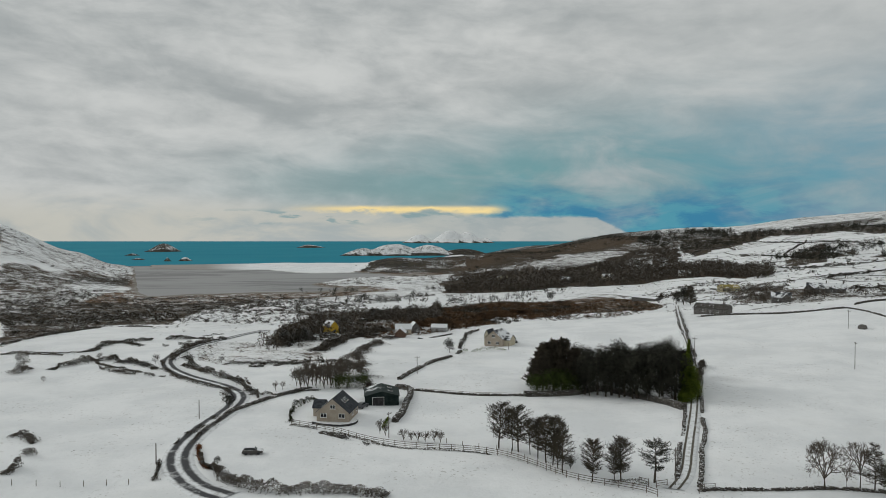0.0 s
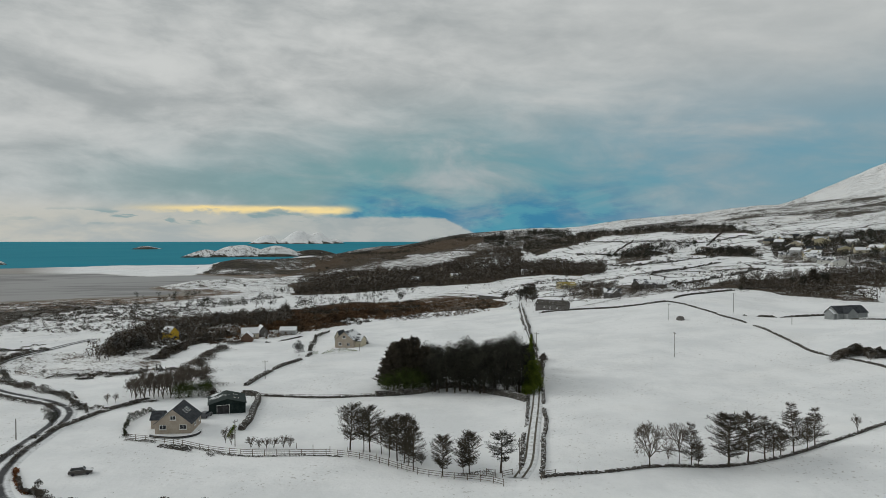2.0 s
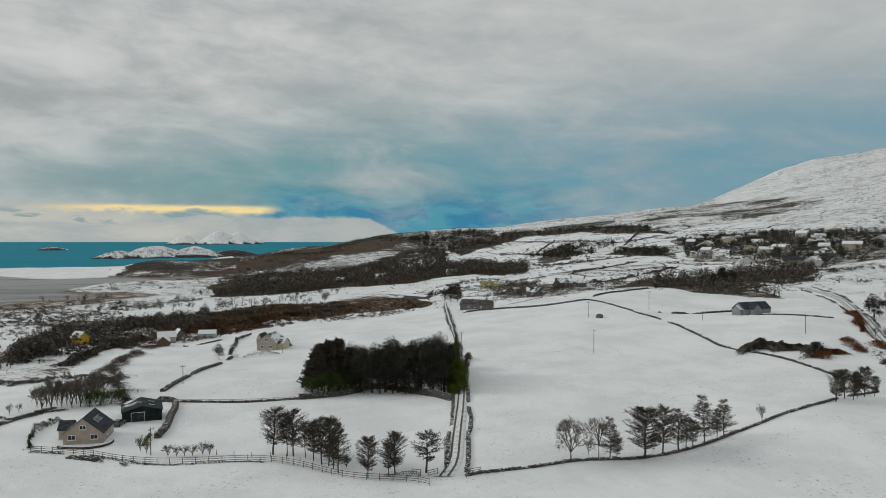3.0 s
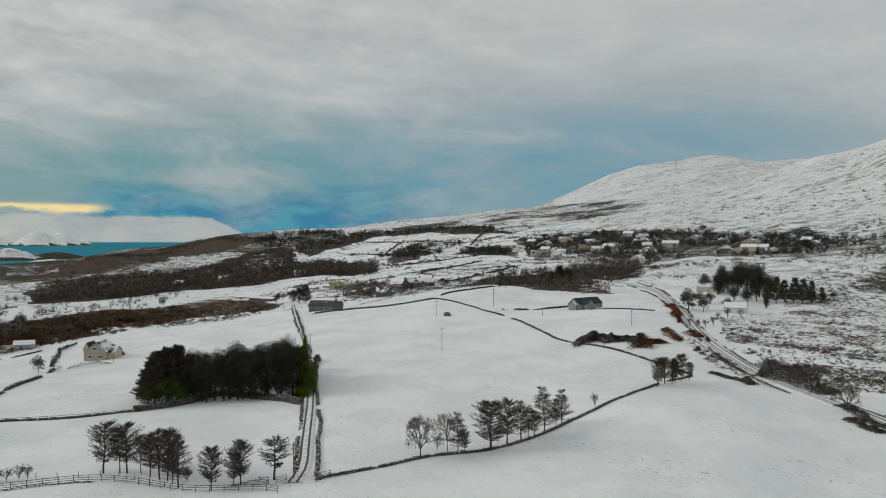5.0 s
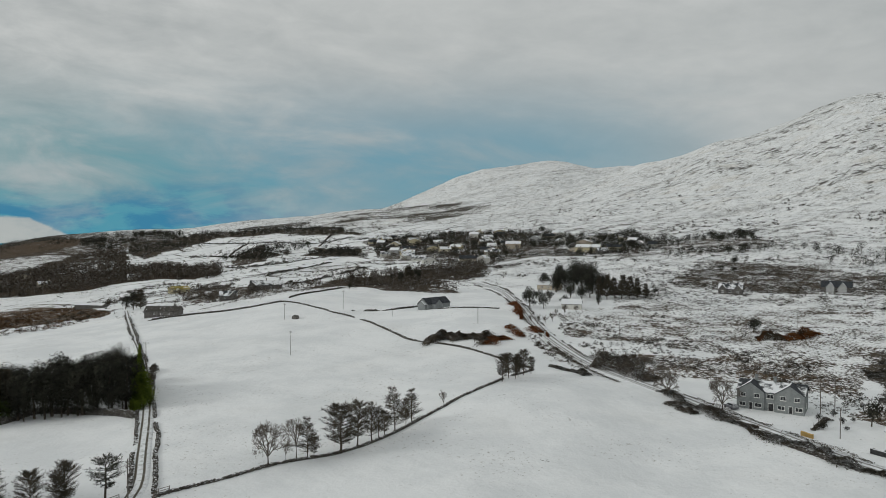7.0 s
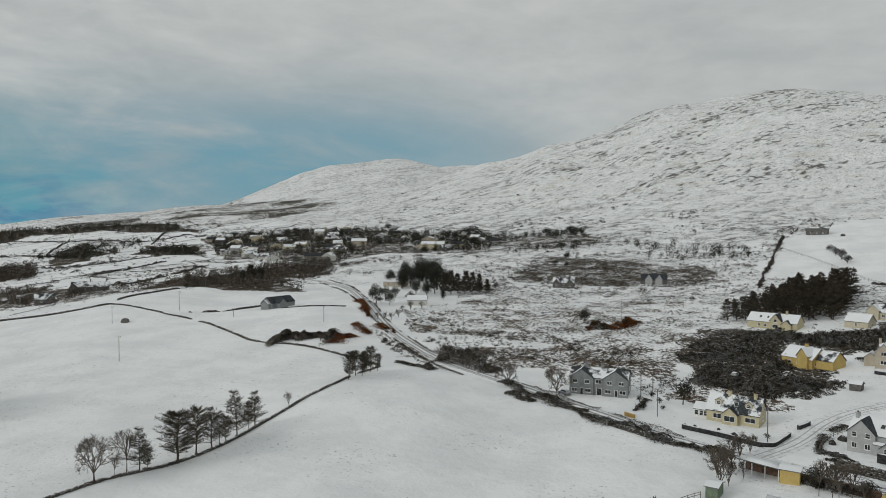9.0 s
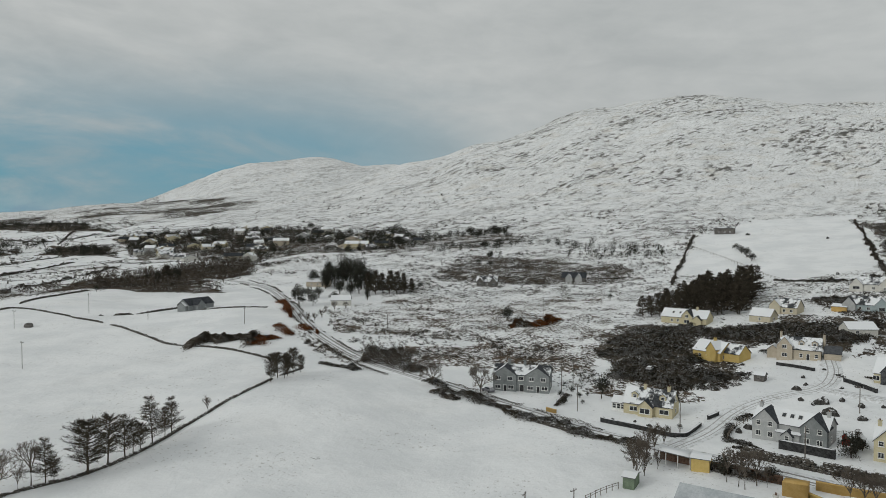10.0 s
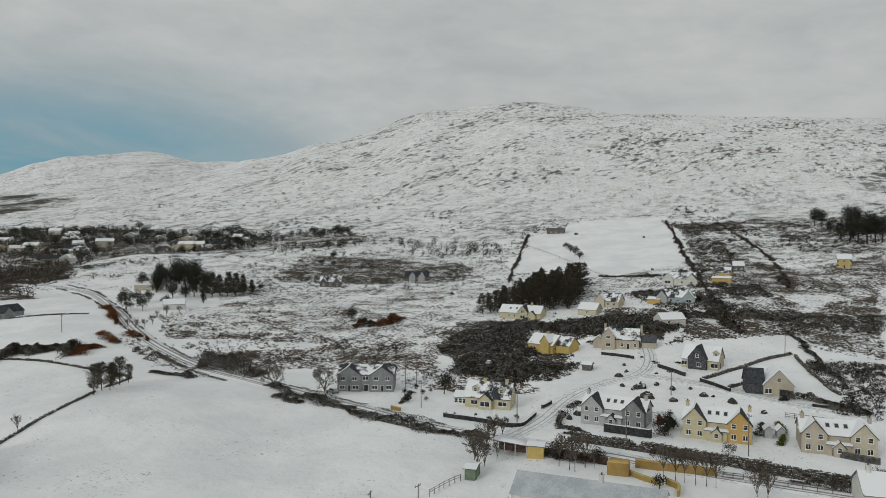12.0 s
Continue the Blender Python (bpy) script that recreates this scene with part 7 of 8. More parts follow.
def fence(path, rails, label, gap=2.4, tall=1.2):
    """Posts with rails between them."""
    s, x, y, tx, ty = line_points(path, gap)
    z = height(x, y)
    ob = base("fence", pose(x[0], y[0], z[0]), label, "fence")
    for i in range(len(s)):
        under("post", FENCE_POST, ob, "", Matrix.Translation((x[i] - x[0], y[i] - y[0], z[i] - z[0])) @ Matrix.Diagonal((1, 1, tall / 1.2, 1)))
    o = np.array((x[0], y[0], z[0]))
    p = np.stack([x, y, z], 1) - o
    for k in range(rails):
        up = np.array((0, 0, tall * (0.95 - k * 0.32)))
        for a, b in zip(p[:-1] + up, p[1:] + up):
            under("rail", prism_mesh("rail", a, b, 0.06, TIMBER), ob)


fence([(-37.0, 167.9), (-30.2, 164.3), (-24.2, 160.5), (-18.3, 155.1), (-10.4, 150.9), (-2.9, 148.8), (5.6, 147.4), (10.3, 145.3), (15.7, 141.0), (19.6, 135.9), (23.2, 130.9), (27.8, 127.2), (32.4, 124.8), (36.2, 122.0), (37.7, 118.9)], 3, "weathered timber post-and-rail fence", 2.6, 1.3)
fence([(36.0, 126.1), (37.1, 125.0), (38.1, 123.9)], 4, "timber field gate by the pine", 1.9, 1.4)
fence([(38.5, 123.8), (40.2, 124.0), (41.8, 124.2)], 3, "timber fence beside the gate", 2.0, 1.3)
fence([(44.7, 119.8), (46.0, 121.4), (48.5, 121.3)], 3, "pale metal field gate at the track", 2.0, 1.2)
fence([(0.8, 153.2), (8.1, 149.0), (14.0, 146.7), (22.5, 132.8)], 0, "thin wire fence on short posts", 4.0, 1.1)
fence([(-14.5, 211.3), (-0.7, 205.5), (10.9, 200.7), (23.9, 199.6)], 1, "thin wire fence on short posts", 3.0, 1.1)
fence([(-78.0, 124.2), (-70.7, 125.8), (-63.1, 127.1), (-54.9, 127.4)], 0, "thin wire fence on short posts", 4.0, 1.1)
fence([(177.6, -4.6), (179.8, -7.8), (178.2, -12.4)], 3, "grey timber garden fence behind the houses", 1.8, 1.4)
fence([(168.8, 15.6), (178.8, 15.1), (185.6, 12.0)], 3, "grey timber garden fence at the drive", 1.8, 1.3)
fence([(182.8, -37.4), (181.8, -42.1), (180.5, -47.9)], 3, "grey timber garden fence behind the houses", 2.0, 1.3)
fence([(559.5, 91.1), (524.5, 61.8), (476.4, 37.0), (431.7, 19.9), (409.4, 6.1)], 2, "timber fence curving across the slope", 5.0, 1.6)
fence([(119.8, 34.4), (125.3, 32.6), (129.3, 30.3)], 2, "dark timber field fence", 1.6, 1.3)
fence([(138.9, -26.6), (138.0, -31.2), (137.2, -34.7), (136.4, -38.2)], 2, "pale wire garden fence", 2.4, 1.2)
fence([(139.5, -17.9), (139.6, -19.9), (139.7, -21.9)], 3, "white metal garden gate", 1.8, 1.3)


# ---- vehicles ----
def car(x, y, turn, paint, label, snowy=0.4):
    """A parked car: body, cabin, windows, wheels."""
    ob = base("car", pose(x, y, ground_z(x, y) + 0.02, 0, 0, turn), label, "car")
    m = surface("car_paint", worn(paint, tuple(c * 1.3 for c in paint), 0.8, snow=snowy, snow_scale=0.6, steep=0.5), 0.3, gloss=0.5)
    v = [(-2.1, -0.85, 0.3), (2.1, -0.85, 0.3), (2.15, -0.85, 0.75), (0.95, -0.85, 0.95), (-1.95, -0.85, 0.98), (-2.15, -0.85, 0.7)]
    n = len(v)
    verts = v + [(a, -b, c) for a, b, c in v]
    faces = [tuple(range(n)), tuple(range(2 * n - 1, n - 1, -1))] + [(i, n + i, n + (i + 1) % n, (i + 1) % n) for i in range(n)]
    under("body", poly_mesh("body", verts, faces, m), ob)
    c = [(-1.9, -0.75, 0.97), (0.95, -0.75, 0.94), (0.35, -0.62, 1.48), (-1.5, -0.62, 1.5)]
    verts = c + [(a, -b, d) for a, b, d in c]
    faces = [(0, 1, 2, 3), (7, 6, 5, 4), (0, 4, 5, 1), (1, 5, 6, 2), (2, 6, 7, 3), (3, 7, 4, 0)]
    cabin = under("cabin", poly_mesh("cabin", verts, faces, m), ob)
    for s in (-1, 1):
        under("side_window", poly_mesh("side_window", [(-1.6, s * 0.735, 1.05), (0.7, s * 0.735, 1.05), (0.28, s * 0.65, 1.4), (-1.38, s * 0.65, 1.4)], [(0, 1, 2, 3) if s < 0 else (3, 2, 1, 0)], GLASS), cabin)
    under("windscreen", poly_mesh("windscreen", [(0.90, -0.62, 1.02), (0.90, 0.62, 1.02), (0.45, 0.54, 1.42), (0.45, -0.54, 1.42)], [(0, 1, 2, 3)], GLASS), cabin)
    for a in (-1.3, 1.3):
        for s in (-1, 1):
            bm = bmesh.new()
            bmesh.ops.create_cone(bm, cap_ends=True, segments=14, radius1=0.32, radius2=0.32, depth=0.2, matrix=Matrix.Rotation(math.pi / 2, 4, "X"))
            me = bpy.data.meshes.new("wheel")
            bm.to_mesh(me)
            bm.free()
            me.materials.append(DARK_TRIM)
            under("wheel", me, ob, "", pose(a, s * 0.78, 0.32))


for (x, y), turn, paint, label, snowy in (((-21.6, 184.1), 70, (0.06, 0.065, 0.07), "dark grey car parked beside the barn", 0.3), ((-40.2, 145.2), 8, (0.05, 0.045, 0.04), "derelict dark car half buried in snow", 0.55),
                                          ((160.9, -41.9), 10, (0.08, 0.08, 0.085), "dark parked car capped with snow", 0.7), ((183.2, 81.6), 60, (0.10, 0.10, 0.11), "grey van parked beneath the bare tree", 0.6), ((230.0, 44.9), 0, (0.05, 0.05, 0.05), "dark car capped with snow behind the cottage", 0.8)):
    car(x, y, turn, paint, label, snowy)


# ---- snow-capped boulders and clipped bushes on the estate green ----
BOULDER = surface("snow_capped_boulder", worn((0.03, 0.03, 0.028), (0.09, 0.085, 0.08), 1.2, snow=0.45, snow_scale=0.5, steep=0.6), 0.95)


def boulder_mesh(seed):
    bm = bmesh.new()
    bmesh.ops.create_icosphere(bm, subdivisions=3, radius=1.0)
    for v in bm.verts:
        k = 1 + 0.28 * noise.noise(v.co * 1.4 + Vector((seed, 0, 0))) + 0.1 * noise.noise(v.co * 4)
        v.co = Vector((v.co.x * k * 1.3, v.co.y * k * 0.8, max(v.co.z * k * 0.62, -0.1)))
    me = bpy.data.meshes.new("boulder")
    bm.to_mesh(me)
    bm.free()
    me.materials.append(BOULDER)
    return me


BOULDERS = [boulder_mesh(k * 3.7) for k in range(4)]
for n, (x, y, h) in enumerate([(231.0, 0.6, 1.1), (215.9, 2.1, 1.8), (222.7, -0.1, 1.1), (205.7, 1.0, 1.2), (204.2, -3.2, 2.0), (205.6, -4.5, 2.3), (196.0, -5.6, 2.6), (208.6, -8.6, 1.4), (223.8, -12.9, 1.1), (221.6, -9.0, 0.9), (204.6, -12.7, 1.5), (193.9, -12.3, 1.6), (205.5, -17.5, 1.0), (199.0, -20.4, 1.6), (198.6, -22.8, 0.8), (193.4, -26.9, 1.9), (185.6, -33.1, 1.2), (202.9, -1.8, 1.0), (241.0, -5.0, 1.0), (165.6, 52.0, 1.1), (190.2, 72.7, 0.8), (172.3, 33.7, 1.1), (170.3, 29.7, 1.4), (167.8, 25.4, 1.1), (175.0, 37.7, 0.7), (179.0, 11.7, 1.8), (176.2, 9.3, 1.3), (175.4, 13.7, 1.4), (436.8, -76.2, 2.2), (436.4, -14.9, 1.8), (595.1, 41.6, 2.4), (570.2, -12.9, 1.9), (279.6, -84.7, 1.4)]):
    k = max(h * 1.15, 0.6)
    ob = thing("boulder", BOULDERS[n % 4], "dark snow-capped boulder on the green", "boulder", "boulders on the green",
               at=Matrix.LocRotScale((x, y, ground_z(x, y)), Euler((0, 0, n * 1.3)), (k * 0.48, k * 0.55, k * 0.95)))
cairn = (172.7, 284.1, 2.4)
CAIRN = boulder_mesh(9.1)
CAIRN.materials.clear()
CAIRN.materials.append(RUBBLE)
thing("cairn", CAIRN, "mound of rough stones in the snowy field", "cairn", at=Matrix.LocRotScale((cairn[0], cairn[1], ground_z(cairn[0], cairn[1])), Euler((0, 0, 0.5)), (1.5, 2.2, 3.0)))


# ---- the far village: small houses and trees ----
VILLAGE = [(561, 733), (626, 729), (645, 599), (640, 492), (601, 326), (523, 308), (476, 390), (410, 405), (424, 478), (450, 578)]
UPLAND = [(4, 711), (4, 863), (76, 968), (133, 984), (180, 936), (249, 999), (312, 1109), (388, 1147), (308, 909), (340, 876), (275, 708), (238, 703), (187, 681), (159, 706), (144, 749), (67, 706)]


def spots_in(outline, n, salt):
    r = np.random.default_rng(salt)
    p = np.array(outline)
    lo, hi = p.min(axis=0), p.max(axis=0)
    q = r.uniform(lo, hi, (n * 14, 2))
    return q[inside(outline, q[:, 0], q[:, 1])][:n]


roofs = [SNOWY, SNOWY, PATCHY, SLATE]
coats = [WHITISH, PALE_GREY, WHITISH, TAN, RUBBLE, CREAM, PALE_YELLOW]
for outline, n, salt in ((VILLAGE, 60, 3), (UPLAND, 7, 4)):
    for k, (x, y) in enumerate(spots_in(outline, n, salt)):
        long = 9 + (k * 37 % 7)
        house(x, y, math.degrees(math.atan2(-x, y)) + (k * 53 % 70) - 35, long, 7.0, 2.8 + (k % 4 == 0) * 2, 5.4 + (k % 4 == 0) * 2, coats[k % 7], roofs[k % 4],
              "small village house with snow on its roof" if k % 4 < 2 else "small village house with dark slate roof", "x" if k % 3 else "y",
              [("f", -long * 0.25, 0.9, 1.2, 1.2), ("f", long * 0.25, 0.9, 1.2, 1.2)], group="village houses", chimneys=[(long * 0.4, 3.5, 6.6 + (k % 4 == 0) * 2)])


def far_trees(name, outline, n, salt, label, tall=1.0, gaps=-0.2):
    """Far-off trees that nobody could count: trunks and leafy crowns joined in one mesh."""
    r = np.random.default_rng(salt)
    bits = []
    q = spots_in(outline, n * 4, salt)
    q = q[rough(q[:, 0], q[:, 1], 65, 3, salt) > gaps][:n]
    for (x, y), z in zip(q, height(q[:, 0], q[:, 1])):
        h = r.uniform(3.0, 7.5) * tall
        w = h * r.uniform(0.32, 0.55)
        o = r.normal(size=(46, 3))
        o /= np.linalg.norm(o, axis=1)[:, None]
        o *= r.uniform(0.45, 1.0, (46, 1)) * (w, w, h * 0.48)
        bits.append(cards(o + (x, y, z + h * 0.5), w * 0.26, o / (w, w, h * 0.48) + (0, 0, 0.3)))
        bits.append(prisms([(x, y, z - 0.3)], [(x, y, z + h * 0.7)], 0.2, 0.08))
    return thing(name, mesh_of(name, *joined(bits), PINE if salt % 2 else BROWN_HEDGE), label, "trees", kind="stuff")


far_trees("village_trees", VILLAGE, 1300, 11, "dark trees between the village houses", 1.0, -0.4)
far_trees("village_thicket", VILLAGE, 1000, 12, "brown thickets between the village houses", 0.8, -0.4)
far_trees("hollow_wood", [(236, 402), (313, 431), (373, 434), (420, 396), (363, 337), (309, 337), (290, 287), (275, 309), (276, 392)], 420, 22, "dark leafless wood in the hollow by the road", 1.1, -0.6)
far_trees("moor_gorse", [(6, 1205), (69, 1281), (150, 1480), (280, 1640), (370, 1646), (392, 1479), (420, 1448), (341, 1284), (260, 1250), (176, 1302), (91, 1167), (41, 1104)], 700, 15, "dark low gorse on the brown moor", 0.7, -0.1)
far_trees("headland_wood", [(4, 711), (4, 863), (76, 968), (133, 984), (180, 936), (249, 999), (312, 1109), (388, 1147), (308, 909), (340, 876), (275, 708), (238, 703), (187, 681), (159, 706), (144, 749), (67, 706)], 1500, 16, "dark wood at the foot of the headland", 1.7, -0.5)
far_trees("leafless_plantation", [(333, 895), (332, 694), (286, 600), (275, 708)], 420, 24, "brown leafless plantation", 1.4, -0.9)
far_trees("ridge_gorse", [(322, 1212), (453, 1521), (500, 1477), (556, 1436), (555, 1321), (520, 1237), (452, 1218), (372, 1073), (322, 1081)], 420, 21, "dark bushes along the ridge", 1.5, -0.1)
far_trees("upland_copse", [(381, 812), (451, 844), (482, 826), (526, 823), (474, 743), (374, 689)], 220, 23, "dark copse among the upland fields", 1.1, 0.0)
far_trees("cottage_wood", [(-82, 294), (-85, 365), (-83, 456), (-122, 527), (-76, 509), (-36, 521), (0, 533), (0, 390), (-20, 388), (-37, 340), (-55, 364), (-68, 340), (-70, 301)], 420, 26, "leafless brown wood by the cottages", 1.1, -0.3)
far_trees("upland_wood", [(434.6, 1266.9), (499.4, 1240.5), (588.4, 1313.9), (629.4, 1153.3), (686.6, 1167.6), (687.1, 978.1), (601.4, 799.5), (616.3, 940.8), (594, 1048.3), (538.8, 1154.9), (445.3, 1082.6), (357.3, 994.2), (364.8, 1063.8)], 800, 27, "dark wood above the upland fields", 1.0, -0.35)
far_trees("upland_copse", [(358.2, 737.7), (467, 856), (429.5, 769.7), (436.4, 728.8), (374.9, 687.2), (347.3, 687.6)], 160, 28, "dark copse among the upland fields", 1.0, -0.3)
far_trees("upland_copse", [(439.6, 695.4), (492.5, 765.3), (488.5, 671.8), (441.9, 583.4), (436, 642.6)], 140, 29, "dark copse among the upland fields", 1.0, -0.3)
far_trees("village_trees", [(613.4, 488.4), (647.2, 422.4), (617, 327.6), (671.5, 275.9), (572.1, 234.9), (527.3, 279.9), (497.5, 347.1)], 500, 31, "dark garden trees of the upper village", 0.9, -0.1)
far_trees("farm_thicket", [(211.6, 550.1), (240.4, 515.7), (225.3, 429.2), (240.4, 432.6), (235.9, 401.5), (204.5, 374.9), (190.8, 409.4), (192.5, 458.5)], 130, 32, "brown thicket round the farmhouse", 0.8, -0.3)
far_trees("slope_trees", [(540.3, 329.8), (569.1, 268.1), (584.7, 167.7), (535.8, 89.5), (502.2, 92.2), (514.6, 175.1), (495.9, 272.6)], 110, 17, "dark far-off trees below the hill")
far_trees("valley_trees", [(-227.0, 763.9), (-53.1, 774.7), (48.3, 778.5), (119.7, 678.9), (103.6, 587.4), (7.5, 572.8), (-143.4, 618.5)], 160, 19, "dark bushes on the marsh edge")


# ---- loose scrub over the heath, the one sheet of bushes ----
def gorse_bank(name, outline, count, size, mat, label, salt, bare=-0.75):
    """Close-set bushes that fill an outline, in one mesh."""
    r = np.random.default_rng(salt)
    q = spots_in(outline, count, salt)
    q = q[rough(q[:, 0], q[:, 1], 16 if bare < -0.5 else 30, 3, salt) > bare]
    n, per = len(q), 26
    s = size * r.uniform(0.5, 1.3, n) * (1 + 0.4 * rough(q[:, 0], q[:, 1], 12, 2, salt + 1))
    o = r.normal(size=(n, per, 3))
    o /= np.linalg.norm(o, axis=2)[..., None]
    o[..., 2] = np.abs(o[..., 2]) * 0.85
    c = np.stack([q[:, 0], q[:, 1], height(q[:, 0], q[:, 1])], 1)[:, None] + o * (s[:, None, None] * r.uniform(0.4, 1.0, (n, per, 1)))
    return thing(name, mesh_of(name, *cards(c.reshape(-1, 3), np.repeat(s * 0.29, per), o.reshape(-1, 3) + (0, 0, 0.35)), mat), label, "scrub", kind="stuff")


RUSTY = bpy.data.materials["rusty_scrub"]
gorse_bank("scrub_bank", [(236.6, -52.9), (239.2, -76.8), (185.9, -59.9), (186.7, -49.4), (203.6, -56.5), (224.5, -53.3)], 420, 1.3, HEDGE, "dark scrub beside the estate wall", 51, -0.25)
gorse_bank("scrub_bank", [(367.2, -8.4), (383.9, -25.9), (358.6, -34.7), (308.2, -27.7), (327, -12.5)], 260, 1.6, HEDGE, "dark gorse between the upper houses", 52, -0.4)
gorse_bank("gorse_bank", [(220.1, 57.3), (243.1, 54.9), (242.4, 40.4), (237.2, 27.8), (232.2, 14.2), (219.8, 16.0), (213.4, 20.7), (208.0, 34.6)], 900, 1.3, HEDGE, "dense dark gorse above the cream cottage", 31)
gorse_bank("gorse_bank", [(249.9, 69.5), (288.2, 65.1), (299.7, 49.9), (284.9, 39.2), (258.5, 36.6), (249.5, 50.0)], 900, 1.4, HEDGE, "dense dark gorse beside the yellow house", 32)
gorse_bank("gorse_bank", [(302.8, 63.2), (301.2, 35.3), (307.8, 11.7), (308.6, -11.9), (285.2, -22.6), (268.3, -16.3), (267.8, -6.3), (269.1, 10.2), (275.0, 19.0), (287.0, 38.4)], 1300, 1.5, HEDGE, "dense dark gorse behind the houses", 33)
gorse_bank("scrub_bank", [(367.4, 2.6), (326.1, -17.4), (307.5, -29.9), (286.3, -46.2), (307.0, -43.1), (357.6, -37.3), (370.0, -22.4)], 500, 1.6, BROWN_HEDGE, "brown scrub among the upper houses", 34)
gorse_bank("scrub_bank", [(296.3, -47.8), (270.2, -56.7), (234.2, -58.8), (206.0, -59.9), (205.8, -57.2), (233.3, -53.8), (265.2, -50.3)], 500, 1.5, HEDGE, "dark scrub down the slope", 35, 0.0)
gorse_bank("scrub_bank", [(626.1, -46.6), (627.8, -82.8), (497.8, -83.3), (439.0, -55.0), (404.8, -39.2), (513.6, -42.1)], 500, 1.6, HEDGE, "dark heather patch on the slope", 36)
gorse_bank("rusty_bank", [(-39.2, 333.1), (-33.6, 436.9), (-9.7, 494.3), (34.5, 555.4), (98.9, 561.0), (105.0, 465.9), (49.8, 417.5), (17.7, 385.7), (-7.1, 361.2)], 1700, 1.9, RUSTY, "rust-brown scrub across the valley", 37)
gorse_bank("rusty_bank", [(0, 533), (21, 565), (56, 587), (91, 570), (131, 582), (142, 532), (143, 444), (106, 410), (59, 409), (31, 399), (0, 385)], 1500, 1.5, RUSTY, "rust-brown scrub beyond the grove", 53, -0.35)
gorse_bank("gorse_bank", [(0, 533), (21, 565), (56, 587), (91, 570), (131, 582), (142, 532), (143, 444), (106, 410), (59, 409), (31, 399), (0, 385)], 900, 1.4, HEDGE, "dark gorse beyond the grove", 54, 0.0)
gorse_bank("valley_bank", [(-375.8, 588.6), (-374.9, 702.3), (-274.8, 695.4), (-204.1, 706.1), (-121.0, 661.9), (-61.2, 559.4), (-56.1, 477.0), (-118.7, 410.4), (-174.6, 441.5), (-207.6, 420.6), (-206.0, 358.0), (-212.4, 332.2)], 2600, 1.9, HEDGE, "dark scrub filling the valley bottom", 38)
gorse_bank("valley_bank", [(-80.5, 313.3), (-87.9, 378.8), (-83.7, 457.6), (-50.5, 428.9), (-51.0, 339.3), (-61.5, 308.3)], 420, 2.2, HEDGE, "dark leafless wood in the valley", 39)
gorse_bank("heather_bank", [(392.7, 212.1), (499.9, 247.7), (502.5, 198.7), (486.5, 118.3), (436.2, 94.8), (401.0, 166.1)], 1400, 0.9, bpy.data.materials["brown_twigs"], "brown heather filling a walled field", 40)
gorse_bank("heath_bank", [(218.6, 161.6), (255.1, 140.5), (257.8, 102.0), (231.3, 62.3), (196.2, 54.5), (193.5, 62.4), (216.0, 75.6), (221.1, 104.4), (209.6, 128.3)], 900, 0.9, HEDGE, "scattered gorse on the rough grazing", 42)
gorse_bank("slope_scrub", [(382.6, -30.1), (386.8, -62.2), (307.1, -68.5), (304.6, -97.2), (242.0, -77.4), (254.3, -60.3), (297.0, -58.2), (307.0, -34.3)], 1700, 1.4, HEDGE, "dark scrub in drifts over the slope", 43, -0.05)
gorse_bank("slope_scrub", [(600.4, -49.0), (592.9, -123.4), (566.8, -179.9), (392.0, -124.8), (383.6, -80.2), (402.7, -50.5)], 1300, 1.5, HEDGE, "dark scrub in drifts under the hill", 44, 0.05)
gorse_bank("slope_bracken", [(382.6, -30.1), (386.8, -62.2), (307.1, -68.5), (304.6, -97.2), (242.0, -77.4), (254.3, -60.3), (297.0, -58.2), (307.0, -34.3)], 900, 1.1, BROWN_HEDGE, "brown bracken in drifts over the slope", 45, 0.05)
gorse_bank("far_bracken", [(445.1, 267.2), (543.7, 256.1), (535.8, 89.5), (409.7, 71.8), (385.4, 83.7), (393.4, 133.9), (343.1, 199.1)], 1100, 1.2, HEDGE, "dark bushes along the far field walls", 46, 0.15)
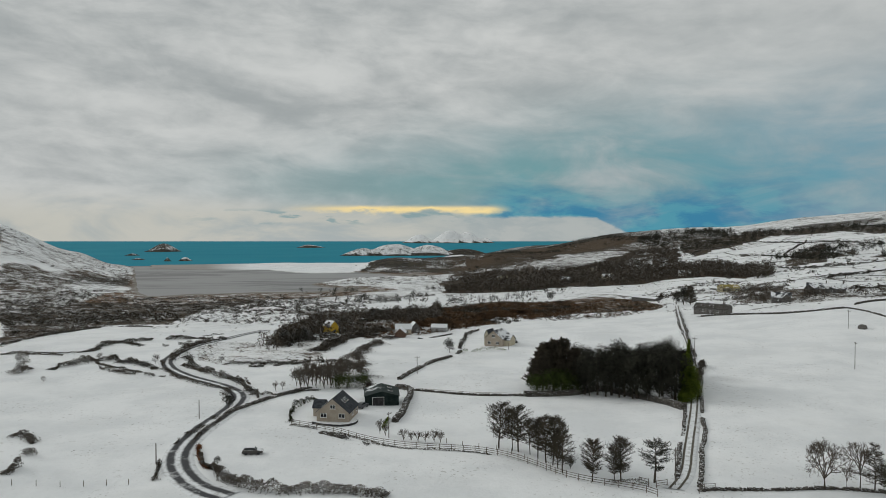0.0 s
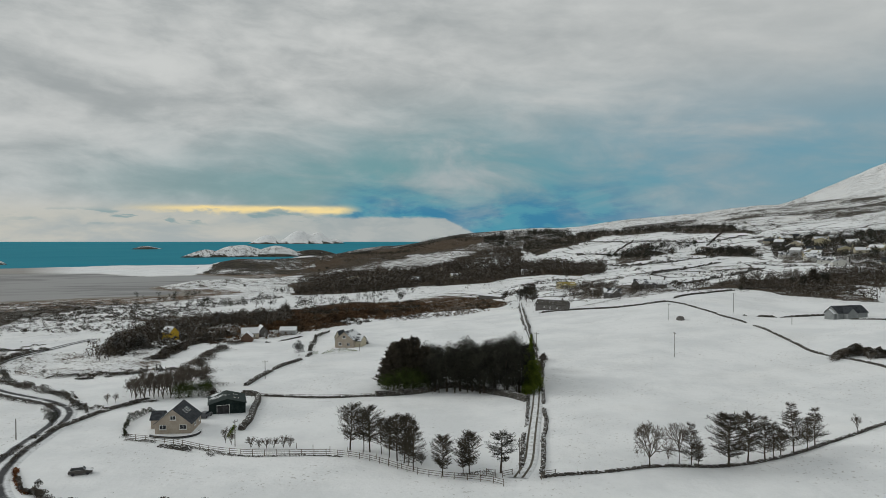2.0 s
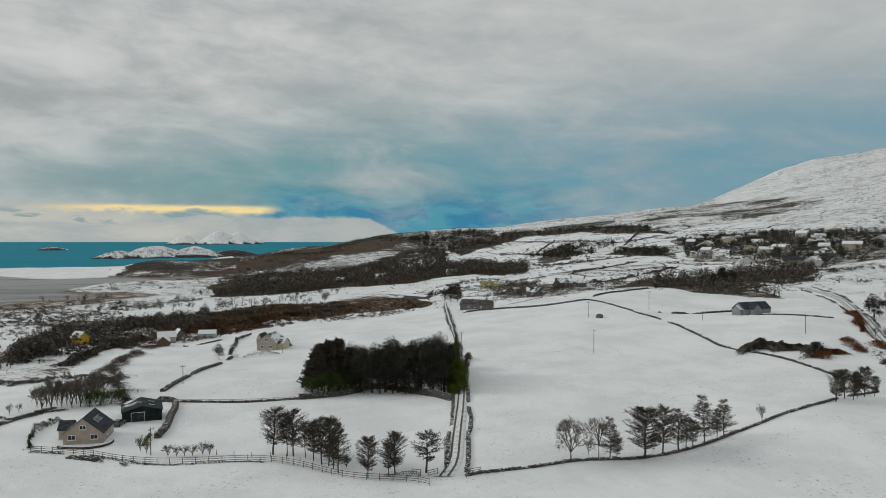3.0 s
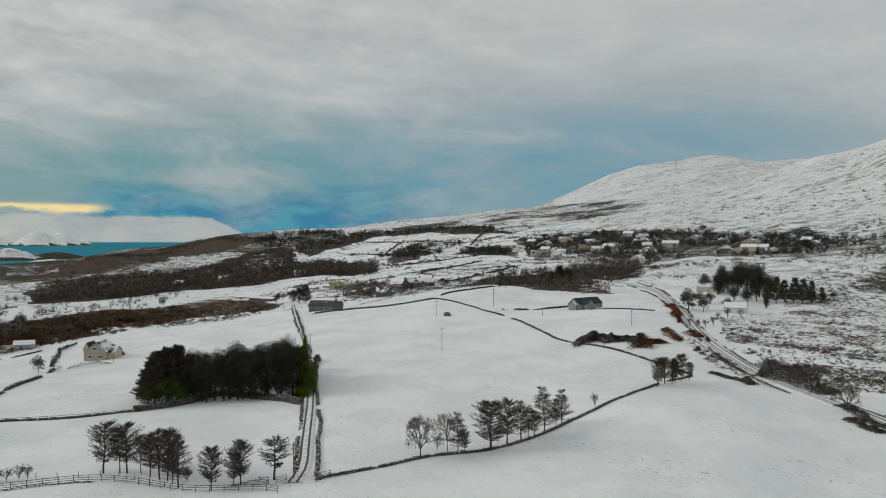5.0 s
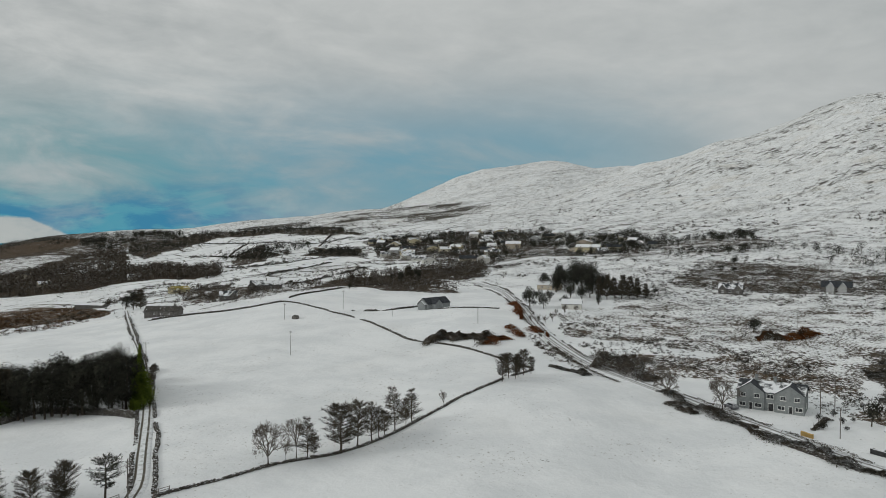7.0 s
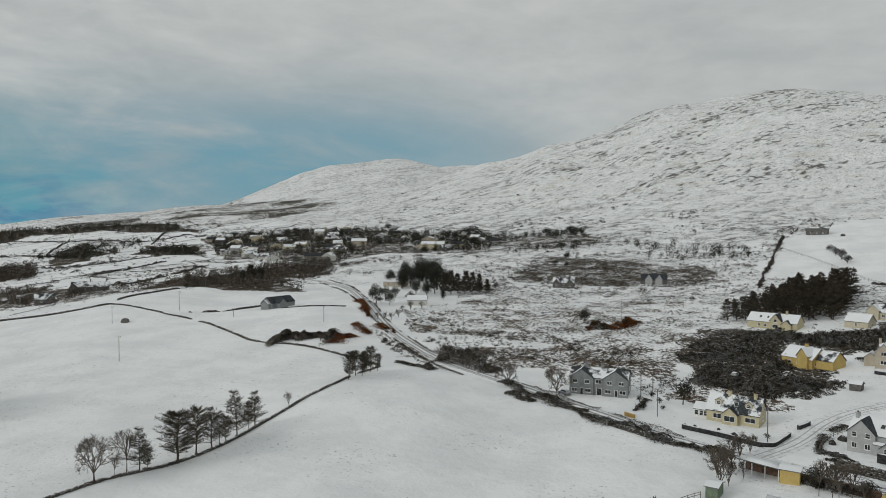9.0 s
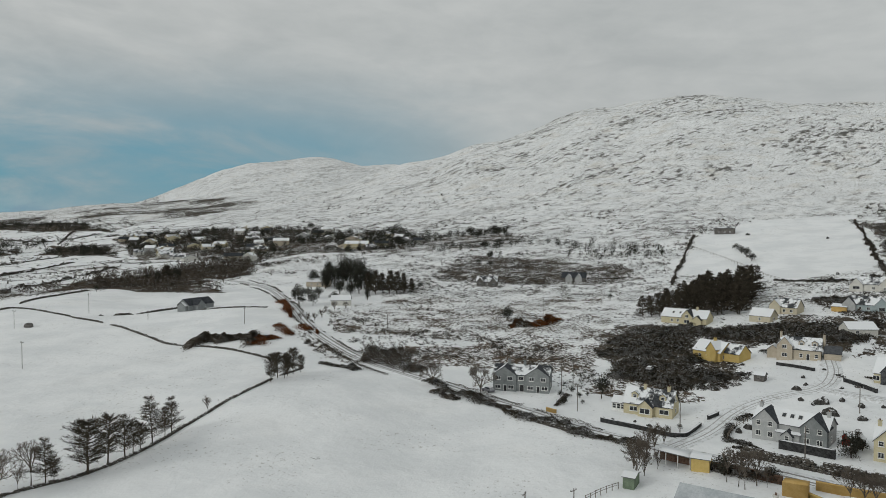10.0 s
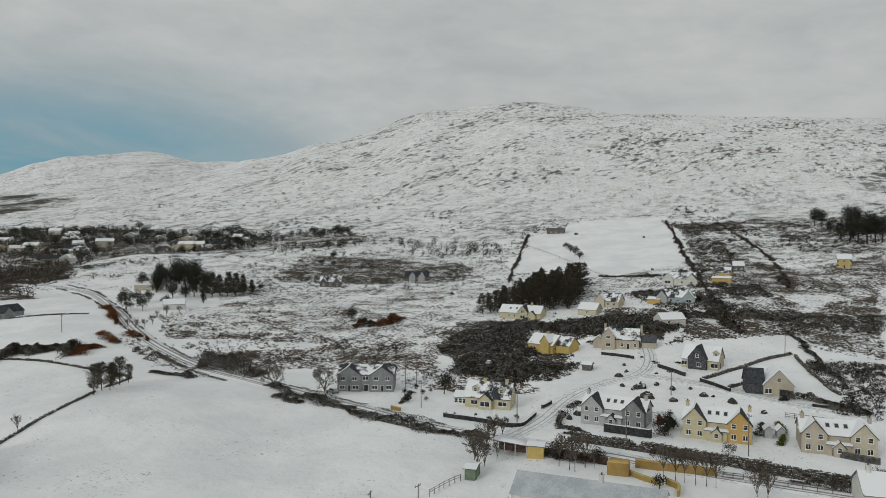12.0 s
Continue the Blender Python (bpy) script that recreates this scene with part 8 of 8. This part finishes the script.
gorse_bank("roadside_bank", [(207.9, 186.7), (209.8, 175.0), (194.8, 152.7), (188.1, 133.0), (193.3, 132.5), (208.0, 160.7), (219.1, 177.8)], 160, 1.0, BROWN_HEDGE, "brown scrub at the roadside", 41)


def scrub(name, count, near, far, size, mat, label, salt, wide=(-34, 109)):
    """Many small bushes, thick where heath shows, joined in one mesh."""
    r = np.random.default_rng(salt)
    b = np.radians(r.uniform(wide[0], wide[1], count * 5))
    d = np.sqrt(r.uniform(near ** 2, far ** 2, count * 5)) if far < 700 else np.exp(r.uniform(math.log(near), math.log(far), count * 5))
    x, y = d * np.sin(b), d * np.cos(b)
    c, _, hill_, patch_ = land_cover(x, y)
    z = height(x, y)
    c = np.where(patch_ > 0.5, 0.35 + 0.5 * (rough(x, y, 70, 2, 61) > 0.1), c)
    clump = rough(x, y, 18, 3, 91) if far < 700 else 1.6 * rough(x, y, 60, 4, 93) - 0.3
    keep = (r.random(len(x)) < np.clip(c - 0.18, 0, 1) * np.clip(0.55 + clump, 0.02, 1.4)) & (z > SEA + 2.5)
    x, y, z = x[keep][:count], y[keep][:count], z[keep][:count]
    n, per = len(x), 16
    s = size * r.uniform(0.4, 1.25, n) * (1 + 0.5 * np.clip(rough(x, y, 40, 2, 92), -0.5, 1))
    o = r.normal(size=(n, per, 3))
    o /= np.linalg.norm(o, axis=2)[..., None]
    o[..., 2] = np.abs(o[..., 2]) * 0.8
    c3 = np.stack([x, y, z], 1)[:, None] + o * (s[:, None, None] * r.uniform(0.4, 1.0, (n, per, 1)))
    return thing(name, mesh_of(name, *cards(c3.reshape(-1, 3), np.repeat(s * 0.36, per), o.reshape(-1, 3) + (0, 0, 0.35)), mat), label, "scrub", kind="stuff")


scrub("gorse_scrub", 9000, 150, 520, 0.9, HEDGE, "dark gorse and heather bushes poking through snow", 5)
scrub("dead_bracken", 5000, 150, 560, 0.7, BROWN_HEDGE, "brown dead bracken and rushes poking through snow", 6)
scrub("far_scrub", 11000, 480, 1500, 2.0, HEDGE, "dark far-off bushes and hedges of the valley", 8)
scrub("far_thicket", 4000, 500, 1300, 1.8, BROWN_HEDGE, "brown far-off thickets of the valley", 9)
